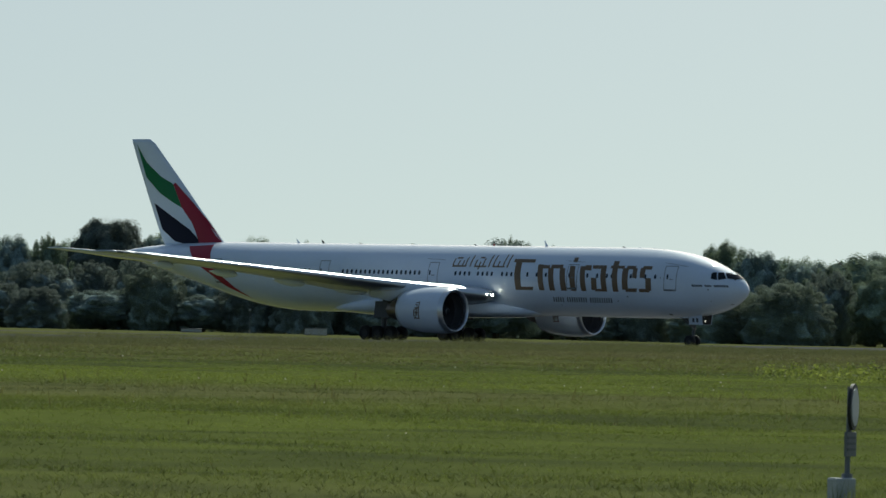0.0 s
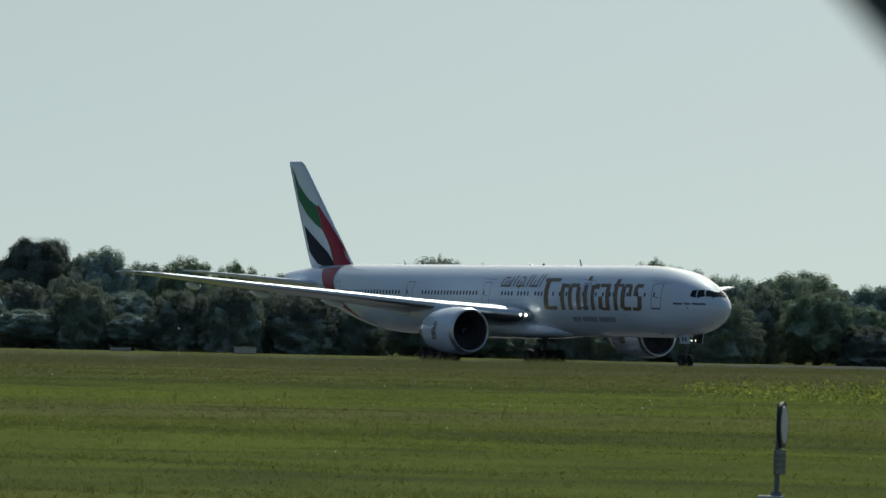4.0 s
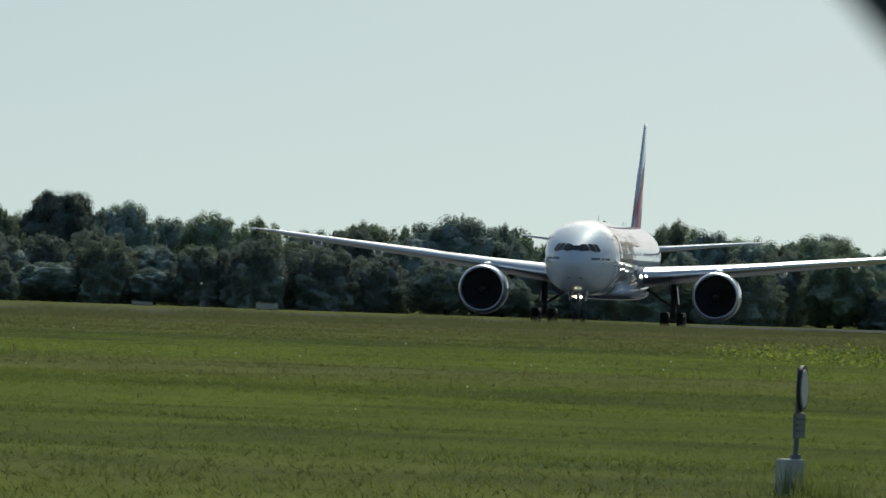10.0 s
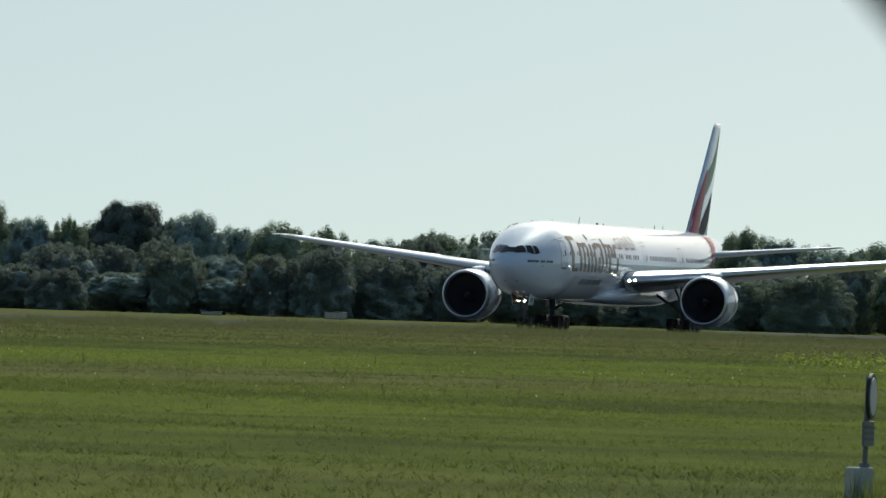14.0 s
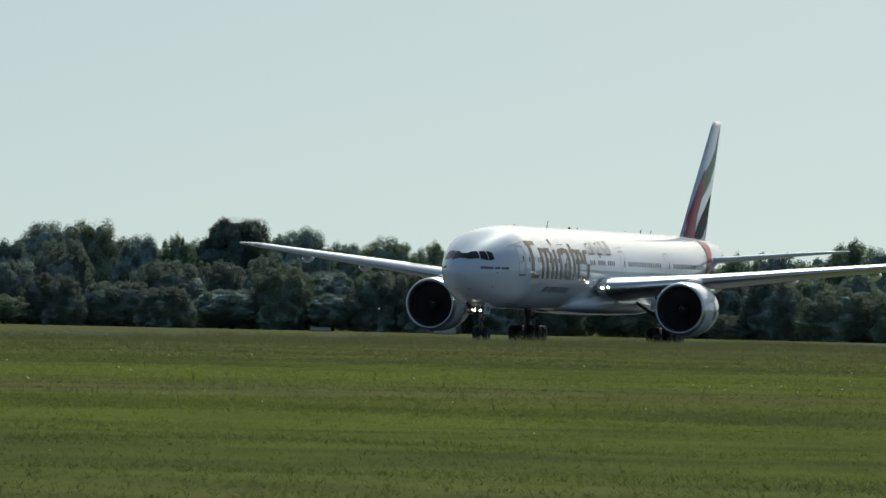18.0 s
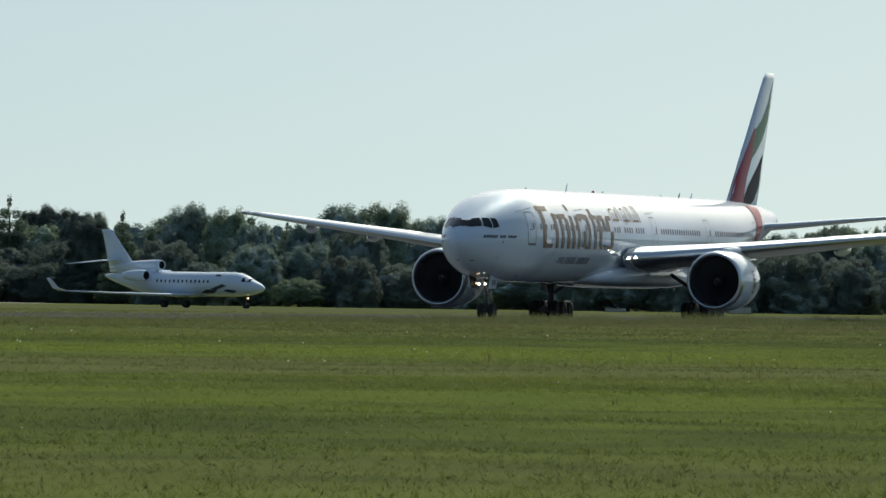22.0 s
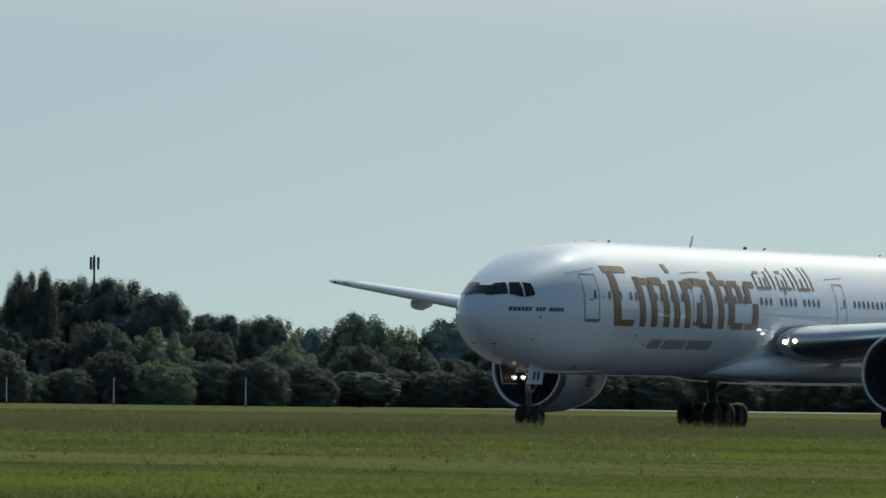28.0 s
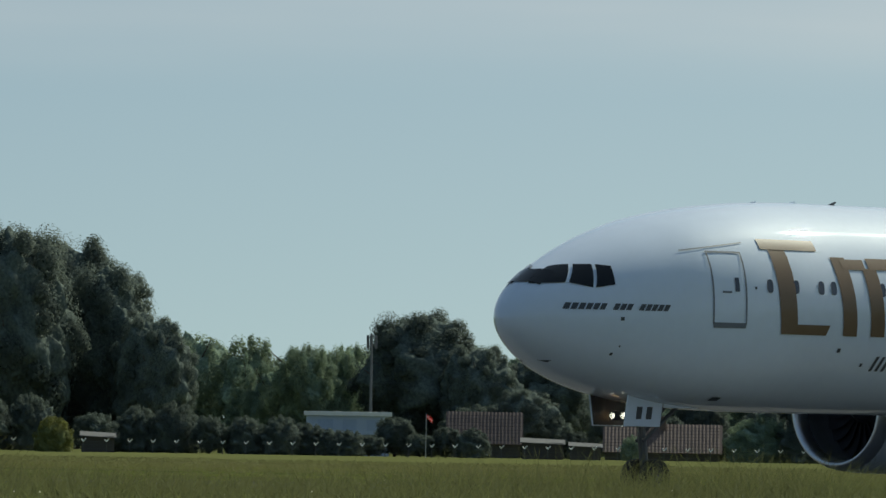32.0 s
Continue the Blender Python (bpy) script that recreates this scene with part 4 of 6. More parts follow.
BALL_V = np.array([tuple(w.co) for w in BALL.verts])
BALL_F = np.array([[w.index for w in face.verts] for face in BALL.faces])
BALL.free()


def inner_mass(body, solid, seed, rough=1.0):
    """The closed, uneven mass of foliage inside a crown, a little behind its outer sprays."""
    (c, q) = body
    p = BALL_V * np.array(q)
    k = np.array([0.30 * noise.noise(Vector(w) * 0.55 + Vector((seed, 0, 0))) + 0.16 * noise.noise(Vector(w) * 1.4 + Vector((0, seed, 0))) + 0.07 * noise.noise(Vector(w) * 3.4 + Vector((0, 0, seed))) for w in p])
    p = np.array(c) + p * (solid + rough * k)[:, None]
    p[:, 2] = np.maximum(p[:, 2], 0.02)
    across = np.cross(p[BALL_F[:, 1]] - p[BALL_F[:, 0]], p[BALL_F[:, 2]] - p[BALL_F[:, 0]])
    soft = np.zeros_like(p)
    for k in range(3):
        np.add.at(soft, BALL_F[:, k], across)
    return p, BALL_F, soft


def inner_leaves(leaf):
    """The close foliage behind the outer sprays: no light shines through, its tint lifted to stand for haze."""
    return material(leaf[0], tuple(1.5 * c for c in leaf[1]), 0.85, 0, 0.5, 5.0, bump=0.6, spec=0.05)


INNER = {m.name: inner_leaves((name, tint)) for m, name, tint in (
    (LEAF, "dark_green_inner_foliage", (0.08, 0.096, 0.082)), (LEAF_HAZY, "hazy_inner_foliage", (0.15, 0.19, 0.175)), (LEAF_B, "olive_inner_foliage", (0.145, 0.185, 0.135)),
    (LEAF_SHRUB, "hazy_shrub_inner_foliage", (0.15, 0.184, 0.168)), (LEAF_SHRUB_B, "soft_green_inner_foliage", (0.16, 0.2, 0.17)),
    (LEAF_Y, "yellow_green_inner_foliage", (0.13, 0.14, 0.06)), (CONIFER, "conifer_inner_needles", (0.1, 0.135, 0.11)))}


def quick_mesh(name, verts, faces, mats, index=None, normals=None):
    me = bpy.data.meshes.new(name)
    n, k = faces.shape
    me.vertices.add(len(verts))
    me.vertices.foreach_set("co", np.ascontiguousarray(verts, np.float32).ravel())
    me.loops.add(n * k)
    me.loops.foreach_set("vertex_index", np.ascontiguousarray(faces, np.int32).ravel())
    me.polygons.add(n)
    me.polygons.foreach_set("loop_start", np.arange(0, n * k, k, dtype=np.int32))
    for m in mats:
        me.materials.append(m)
    if index is not None:
        me.polygons.foreach_set("material_index", np.ascontiguousarray(index, np.int32))
    me.update(calc_edges=True)
    if normals is not None:
        long = np.maximum(np.linalg.norm(normals, axis=1), 1e-6)[:, None]
        soft = me.attributes.new("custom_normal", "FLOAT_VECTOR", "POINT")
        soft.data.foreach_set("vector", np.ascontiguousarray(normals / long, np.float32).ravel())
    return me


def trunk_bm(height, r0, limbs, seed):
    r = np.random.default_rng(seed)
    bm = bmesh.new()
    prev = Vector((0, 0, 0))
    for k in range(5):
        nxt = Vector((r.normal() * 0.12, r.normal() * 0.12, height * (k + 1) / 5))
        rod(bm, prev, nxt + Vector((0, 0, 0.05)), r0 * (1 - k * 0.17), r0 * (0.83 - k * 0.17), 8)
        prev = nxt
    for k in range(limbs):
        z = height * r.uniform(0.35, 0.95)
        a = r.uniform(0, 2 * math.pi)
        length = r.uniform(0.25, 0.5) * height
        rod(bm, (0, 0, z), (math.cos(a) * length, math.sin(a) * length, z + length * 0.8), r0 * 0.4, r0 * 0.1, 6)
    return bm


def round_lobes(seed, w=3.6, z0=1.2, z1=9.6, n=15, ragged=0.0, lump=0.27, body=0.74):
    """A central mass with many boughs of differing size round it."""
    r = np.random.default_rng(seed)
    out = [((0, 0, (z0 + z1) / 2 - 0.1), (w * body, w * body, (z1 - z0) * 0.47))]
    for k in range(n):
        a = k * 2.4 + r.uniform(-0.5, 0.5)
        v = (k + 0.5) / n
        q = r.uniform(0.62, 1.3) * lump * w * (1 + 0.4 * ragged * r.uniform(-1, 1))
        z = z0 + q * 0.6 + (z1 - z0 - q * 1.5) * v
        env = math.sqrt(max(0.0, 1 - (max(0.0, v - 0.34) / 0.70) ** 3.2)) * (0.82 + 0.18 * min(1, v / 0.3))
        rad = max(0.0, w * env * r.uniform(0.8 - 0.15 * ragged, 1.0) - q * 0.55)
        out.append(((math.cos(a) * rad, math.sin(a) * rad, z), (q, q, q * r.uniform(0.8, 1.2 + 0.8 * ragged))))
    if ragged > 0.5:
        for k in range(7):
            q = r.uniform(0.3, 0.65)
            a = r.uniform(0, 2 * math.pi)
            rad = r.uniform(0.0, 0.6) * w
            out.append(((math.cos(a) * rad, math.sin(a) * rad, z1 - 1.3 * rad / w - q * 0.3), (q * 0.7, q * 0.7, q * 1.7)))
    return out


def tree_kind(kind, seed, mat, leaves=52000, spray=0.088):
    """A tree ten metres high and about eight wide, made once and copied."""
    r = np.random.default_rng(seed)
    name = {"round": "tree", "ragged": "tree", "conifer": "conifer", "poplar": "poplar", "bush": "bush", "birch": "birch"}[kind]
    label = {"round": "broad dark green tree with a rounded leafy crown", "ragged": "tall green tree with an uneven feathery crown",
             "conifer": "dark spire-shaped conifer with tiered branches", "poplar": "slim upright green poplar",
             "birch": "tall birch with drooping sprays and gaps in its crown", "bush": "large dense rounded hedge bush in full leaf"}[kind]
    root = thing(name, pose(0, 0, 0), label, "bush" if kind == "bush" else "tree", "airfield hedge" if kind == "bush" else "trees behind the airfield")
    if kind in ("round", "ragged"):
        lobes = round_lobes(seed, 4.0, 0.1, 9.8, 54, 0.45, 0.17, 0.86) if kind == "round" else round_lobes(seed, 4.0, 0.2, 9.4, 54, 0.9, 0.16, 0.72)
        trunk = trunk_bm(7.0, 0.28, 6, seed)
    elif kind == "bush":
        lobes = round_lobes(seed, 4.2, 0.1, 9.8, 60, 0.7, 0.15, 0.9)
        lobes[0] = ((0, 0, 2.4), (3.9, 3.9, 6.5))
        trunk = trunk_bm(4.0, 0.2, 4, seed)
    elif kind == "birch":
        lobes = [((0, 0, 4.4), (3.0, 3.0, 4.0))]
        for k in range(130):
            a, rad = r.uniform(0, 2 * math.pi), 4.0 * math.sqrt(r.uniform(0.02, 1))
            top = 9.5 - 2.5 * (rad / 4) ** 2 + 0.3 * math.sin(3 * a + seed) + r.uniform(-0.9, 0.3)
            q = r.uniform(0.22, 0.5)
            h = q * r.uniform(1.1, 2.3)
            lobes.append(((math.cos(a) * rad, math.sin(a) * rad, top - h), (q, q, h)))
        trunk = trunk_bm(7.6, 0.2, 0, seed)
    elif kind == "poplar":
        lobes = [((r.normal() * 0.5, r.normal() * 0.5, 1.5 + 8.0 * k / 13), (1.9 * math.sin(math.pi * (0.16 + 0.74 * k / 13)), 1.9 * math.sin(math.pi * (0.16 + 0.74 * k / 13)), 1.5)) for k in range(13)]
        trunk = trunk_bm(8.0, 0.22, 2, seed)
    else:
        lobes = []
        for k in range(9):
            v = k / 8
            rad = 3.9 * (1 - v) ** 0.65 + 0.15
            m = 6 if k < 6 else 3
            for j in range(m):
                a = 2 * math.pi * j / m + k * 0.5 + r.uniform(-0.2, 0.2)
                lobes.append(((math.cos(a) * rad * 0.6, math.sin(a) * rad * 0.6, 0.8 + 8.4 * v), (rad * 0.42 + 0.12, rad * 0.42 + 0.12, 0.55)))
        lobes.append(((0, 0, 9.4), (0.25, 0.25, 0.6)))
        lobes.append(((0, 0, 4.0), (1.1, 1.1, 3.8)))
        trunk = trunk_bm(9.0, 0.22, 0, seed)
    part("trunk", trunk, BARK, root, "brown trunk with limbs", True)
    solid = {"bush": 0.87, "round": 0.88, "ragged": 0.8, "birch": 0.8}.get(kind, 0.0)
    v, f, nv = leaf_cloud(lobes, leaves, spray, seed, *((0.86, 0.14) if kind == "bush" else (0.5, 0.36)))
    index = np.zeros(len(f), int)
    if solid:
        cv, cf, cn = inner_mass(lobes[0], solid, seed, 0.9 if kind == "bush" else 1.0)
        nv = np.concatenate([nv, cn])
        index = np.concatenate([index, np.ones(len(cf), int)])
        v, f = np.concatenate([v, cv]), np.concatenate([f, cf + len(v)])
    part("crown", quick_mesh("crown", v, f, [mat, INNER[mat.name]], index, nv), mat, root)
    return root


def place(proto, az, dist, height, width, turn, base_w=8.0):
    p = ground_point(az, dist)
    ob = copy_thing(proto, pose(p.x, p.y, 0, 0, 0, turn))
    ob.scale = (width / base_w, width / base_w, height / 10.0)
    return ob


TREES_RIGHT = (
    (0.85, 1040, 9.5, 5.8, "round"),
    (0.37, 1040, 11.1, 3.6, "ragged"),
    (0.34, 1040, 10.9, 4.3, "ragged"),
    (-0.01, 1040, 9.8, 7.2, "round"),
    (-0.53, 1040, 11.2, 9.4, "round"),
    (-0.56, 1040, 11.7, 7.9, "round"),
    (-1.0, 1040, 10.3, 7.2, "round"),
    (-1.07, 1040, 10.7, 6.5, "round"),
    (-1.33, 1040, 10.1, 4.3, "round"),
    (-1.34, 1040, 11.4, 5.8, "round"),
    (-1.57, 1040, 12.5, 6.5, "ragged"),
    (-1.6, 1040, 12.1, 7.9, "ragged"),
    (-2.39, 1040, 10.4, 5.8, "ragged"),
    (-2.79, 1040, 11.3, 5.0, "ragged"),
    (-3.08, 1040, 12.4, 5.0, "ragged"),
    (-3.13, 1040, 12.0, 10.8, "round"),
    (-3.78, 1040, 11.0, 8.6, "ragged"),
)
TREES_MIDDLE = (
    (-4.14, 1040, 10.1, 5.8, "round"),
    (-4.51, 1040, 11.1, 5.8, "ragged"),
    (-4.85, 1040, 11.6, 6.8, "round"),
    (-5.15, 1040, 11.1, 5.0, "round"),
    (-5.45, 1040, 12.5, 6.5, "round"),
    (-5.47, 1040, 12.1, 6.8, "round"),
    (-5.9, 1040, 14.0, 8.4, "round"),
    (-6.32, 1040, 11.3, 4.7, "ragged"),
    (-6.34, 1040, 10.9, 4.0, "ragged"),
    (-6.58, 1040, 11.1, 4.3, "round"),
    (-6.59, 1040, 11.2, 4.0, "round"),
    (-6.91, 1040, 12.9, 7.0, "round"),
    (-7.19, 1040, 12.9, 9.0, "round"),
    (-7.48, 1040, 10.3, 4.3, "round"),
    (-7.62, 1040, 11.2, 2.5, "conifer"),
    (-7.73, 1040, 10.2, 3.6, "conifer"),
    (-7.86, 1040, 10.2, 5.0, "round"),
    (-8.01, 1040, 12.0, 4.3, "round"),
    (-8.29, 1040, 12.5, 9.4, "ragged"),
)
TREES_TOWER = (
    (-8.77, 1040, 12.1, 2.9, "conifer"),
    (-8.78, 1040, 11.9, 2.9, "conifer"),
    (-8.99, 1040, 10.7, 5.0, "round"),
    (-9.04, 1120, 13.0, 4.7, "round"),
    (-9.27, 1120, 13.6, 7.0, "round"),
    (-9.36, 1120, 13.2, 7.0, "round"),
    (-9.57, 1120, 14.8, 7.0, "conifer"),
    (-9.92, 1120, 12.1, 6.2, "round"),
    (-10.2, 1120, 12.1, 6.2, "round"),
    (-10.24, 1120, 13.1, 7.0, "round"),
    (-10.5, 1120, 13.0, 7.0, "round"),
    (-10.56, 1120, 14.1, 8.5, "round"),
    (-10.99, 1120, 14.2, 11.0, "round"),
    (-11.18, 1112, 15.6, 2.4, "conifer"),
    (-11.36, 1120, 14.0, 8.0, "round"),
    (-10.78, 1120, 14.3, 8.0, "round"),
    (-11.62, 1120, 16.5, 5.4, "round"),
    (-11.87, 1120, 16.0, 6.6, "round"),
    (-12.15, 1120, 16.0, 5.8, "round"),
    (-12.59, 1120, 13.1, 5.4, "round"),
    (-12.7, 1120, 12.7, 4.7, "round"),
    (-12.92, 1120, 13.6, 4.7, "round"),
    (-13.16, 1120, 12.8, 5.4, "round"),
    (-13.76, 1080, 18.4, 10.4, "round"),
    (-14.2, 1100, 11.0, 3.5, "round"),
    (-14.4, 1100, 11.3, 4.2, "round"),
    (-14.6, 1100, 12.3, 4.5, "round"),
    (-14.86, 1100, 13.8, 5.9, "round"),
)
TREES_FAR_LEFT = (
    (-16.69, 1010, 10.6, 5.6, "round"),
    (-17.01, 1010, 11.2, 7.7, "round"),
    (-17.41, 1010, 13.6, 6.3, "round"),
    (-17.77, 1010, 15.3, 9.1, "round"),
    (-18.02, 1010, 15.1, 4.2, "round"),
    (-18.32, 1010, 16.1, 6.6, "ragged"),
    (-18.6, 1010, 11.9, 4.2, "round"),
    (-19.11, 1010, 12.6, 4.9, "round"),
    (-19.11, 1010, 12.4, 5.6, "round"),
    (-19.45, 1010, 12.0, 4.9, "round"),
    (-19.46, 1010, 11.8, 5.6, "round"),
    (-19.86, 1010, 14.3, 3.1, "round"),
    (-20.34, 950, 19.8, 12.6, "round"),
    (-20.87, 1010, 12.3, 5.6, "round"),
    (-21.23, 1010, 15.0, 8.0, "round"),
    (-21.58, 1010, 14.1, 4.2, "round"),
    (-21.8, 1010, 15.7, 3.8, "ragged"),
    (-21.96, 1010, 14.8, 4.5, "ragged"),
    (-22.18, 930, 10.4, 3.9, "round"),
    (-22.42, 930, 12.7, 4.5, "round"),
    (-22.56, 930, 13.3, 4.5, "round"),
    (-22.76, 930, 13.7, 6.8, "round"),
    (-22.81, 930, 13.6, 4.2, "round"),
    (-23.22, 930, 18.2, 5.5, "birch"),
    (-23.55, 930, 11.2, 4.5, "round"),
    (-24.0, 930, 17.3, 7.2, "birch"),
)
TREES_END = (
    (-24.36, 926, 9.6, 7.0, "round"),
    (-24.6, 926, 9.8, 7.0, "round"),
    (-25.0, 930, 19.6, 8.0, "birch"),
    (-25.1, 930, 14.2, 12.2, "round"),
    (-25.38, 930, 13.5, 4.5, "round"),
    (-25.62, 930, 13.9, 5.2, "round"),
    (-26.02, 930, 14.6, 0.9, "conifer"),
    (-26.33, 930, 14.8, 6.1, "round"),
    (-26.65, 930, 13.9, 5.2, "round"),
    (-26.97, 930, 13.4, 5.2, "round"),
    (-27.43, 930, 16.3, 5.8, "round"),
    (-27.67, 930, 18.4, 7.7, "round"),
    (-27.9, 930, 19.6, 10.3, "round"),
    (-28.3, 930, 19.3, 9.0, "round"),
    (-28.7, 930, 19.2, 9.7, "round"),
)
TREES_LAST = (
    (-29.21, 930, 17.2, 5.8, "ragged"),
    (-29.94, 930, 14.8, 2.3, "poplar"),
    (-30.1, 930, 15.6, 2.4, "poplar"),
    (-30.3, 930, 15.1, 2.4, "poplar"),
    (-30.74, 930, 14.8, 4.5, "round"),
    (-30.97, 930, 16.1, 5.5, "round"),
    (-31.45, 930, 16.7, 7.4, "round"),
    (-31.89, 985, 15.7, 7.1, "conifer"),
    (-32.36, 985, 13.3, 5.8, "conifer"),
    (-32.83, 985, 13.9, 6.8, "conifer"),
    (-33.39, 990, 12.6, 7.6, "round"),
    (-33.57, 990, 11.8, 5.5, "round"),
    (-33.91, 990, 13.3, 7.5, "round"),
    (-34.33, 990, 17.1, 11.7, "round"),
    (-34.86, 990, 14.2, 6.5, "pale"),
    (-35.14, 990, 13.9, 5.9, "pale"),
    (-35.38, 990, 11.6, 4.8, "pale"),
    (-35.55, 990, 12.5, 2.8, "conifer"),
    (-36.21, 945, 15.4, 6.8, "round"),
    (-36.54, 945, 21.4, 10.0, "round"),
    (-36.86, 945, 24.9, 11.8, "round"),
    (-37.21, 945, 25.4, 9.8, "round"),
)
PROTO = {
    "round": [tree_kind("round", 11, LEAF_HAZY), tree_kind("round", 12, LEAF_B), tree_kind("round", 13, LEAF_HAZY)],
    "ragged": [tree_kind("ragged", 21, LEAF_B), tree_kind("ragged", 22, LEAF_HAZY)],
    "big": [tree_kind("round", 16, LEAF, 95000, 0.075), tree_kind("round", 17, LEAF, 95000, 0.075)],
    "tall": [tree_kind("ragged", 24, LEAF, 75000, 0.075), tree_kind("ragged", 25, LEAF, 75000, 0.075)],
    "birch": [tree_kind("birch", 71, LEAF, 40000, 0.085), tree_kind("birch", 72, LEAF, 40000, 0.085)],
    "back": [tree_kind("round", 14, LEAF_HAZY, 15000, 0.14), tree_kind("ragged", 23, LEAF_B, 15000, 0.14), tree_kind("round", 15, LEAF_B, 15000, 0.14)],
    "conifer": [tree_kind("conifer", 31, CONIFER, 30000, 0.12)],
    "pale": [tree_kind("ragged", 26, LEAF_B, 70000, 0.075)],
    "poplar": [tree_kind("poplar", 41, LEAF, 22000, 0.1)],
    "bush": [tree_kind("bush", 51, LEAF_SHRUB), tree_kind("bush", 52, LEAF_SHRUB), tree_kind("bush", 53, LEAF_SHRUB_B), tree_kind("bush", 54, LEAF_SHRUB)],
    # bushes in darker leaf colours, with less haze put into them
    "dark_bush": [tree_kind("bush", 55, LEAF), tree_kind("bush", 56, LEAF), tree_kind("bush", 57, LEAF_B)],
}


def plant_trees():
    count = 0
    for table in (TREES_RIGHT, TREES_MIDDLE, TREES_TOWER, TREES_FAR_LEFT, TREES_END, TREES_LAST):
        for az, dist, height, width, kind in table:
            # tall trees and those left of -8.5 carry less haze in their colour
            protos = PROTO[{"round": "big", "ragged": "tall"}.get(kind, kind) if height > 13 or az < -8.5 else kind]
            base = {"conifer": 7.0, "poplar": 3.8}.get(kind, 8.0)
            width = max(width * 1.5, height * {"conifer": 0.5, "poplar": 0.22, "ragged": 0.5, "birch": 0.5}.get(kind, 0.72))
            if kind in ("round", "ragged") and dist < 1100:
                height *= 1.06
            place(protos[count % len(protos)], az, dist + (count % 3) * 9, height, width, (count * 67) % 360, base)
            count += 1


def hedge_row(az0, az1, dist0, dist1, h0, h1, w0, w1, seed, step=0.7, wild=False, even=False):
    """A row of big bushes shoulder to shoulder from one azimuth to another."""
    r = np.random.default_rng(seed)
    az = az0
    while az > az1:
        v = (az0 - az) / (az0 - az1)
        dist = dist0 + (dist1 - dist0) * v + r.uniform(-8, 8)
        width = r.uniform(w0, w1)
        tall = r.uniform(h0, h1)
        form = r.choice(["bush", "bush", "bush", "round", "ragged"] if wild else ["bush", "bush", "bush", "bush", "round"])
        # left of -8.5 the darker leaf colours replace the haze-tinted ones
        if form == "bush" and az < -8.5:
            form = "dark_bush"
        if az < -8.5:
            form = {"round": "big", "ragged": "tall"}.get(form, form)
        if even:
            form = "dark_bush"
        elif r.uniform() < 0.18:
            tall, width = tall * 0.6, width * 0.7
        elif r.uniform() < 0.12:
            tall *= 1.12
        place(PROTO[form][r.integers(2 if even else len(PROTO[form]))], az, dist, tall, width, r.uniform(0, 360))
        az -= math.degrees(width * step / dist)


def backing_trees(seed, dist, low, high):
    """A closed row of trees behind the hedge that follows the rise and fall of the wood."""
    r = np.random.default_rng(seed)
    known = [(az, h / d) for table in (TREES_RIGHT, TREES_MIDDLE, TREES_TOWER, TREES_FAR_LEFT, TREES_END, TREES_LAST) for az, d, h, w, kind in table if kind in ("round", "ragged") and h < 17]
    known.sort()
    xs, ys = [k[0] for k in known], [k[1] for k in known]
    ys = np.convolve(np.pad(ys, 1, mode="edge"), [0.25, 0.5, 0.25], "valid")
    az, k = 2.4, 0
    while az > -38.6:
        h = float(np.interp(az, xs, ys)) * dist * r.uniform(low, high) * (0.92 if -13.5 < az < -9.3 else 1.0)
        w = max(r.uniform(8.5, 12.0), h * 0.8)
        place(PROTO["back"][k % 3], az, dist + r.uniform(-10, 10), h, w, r.uniform(0, 360))
        az -= math.degrees(w * 0.6 / dist)
        k += 1


plant_trees()
backing_trees(120, 1130, 0.86, 1.04)
hedge_row(2.4, -8.5, 1000, 1000, 4.6, 8.6, 7.0, 12.5, 101, 0.72, True)
hedge_row(2.4, -8.5, 1025, 1025, 7.0, 9.6, 8.0, 11.5, 102, 0.7, True)
hedge_row(-8.5, -16.4, 1062, 1056, 4.5, 5.2, 8.0, 10.5, 103, 0.4, even=True)
hedge_row(-8.5, -16.0, 1082, 1078, 5.4, 7.8, 7.5, 11.0, 109, 0.65, True)
hedge_row(-8.5, -13.0, 1100, 1100, 7.4, 9.5, 8.0, 11.0, 104)
hedge_row(-13.0, -17.0, 1100, 1050, 7.4, 8.8, 8.0, 11.0, 108)
hedge_row(-16.0, -24.0, 985, 900, 4.2, 7.2, 6.0, 10.5, 105, 0.65, True)
hedge_row(-16.0, -25.0, 1015, 940, 7.4, 9.2, 7.5, 10.0, 106)
hedge_row(-24.0, -29.3, 890, 895, 3.4, 7.4, 5.0, 9.5, 107, 0.6, True)
# tall shrubs before the parking deck
for az, h in ((-12.36, 9.0), (-12.14, 9.25), (-11.93, 9.55), (-11.72, 9.3), (-11.5, 8.8)):
    place(PROTO["round"][int(-az * 30) % 3], az, 1079, h, 9.5, az * 70)
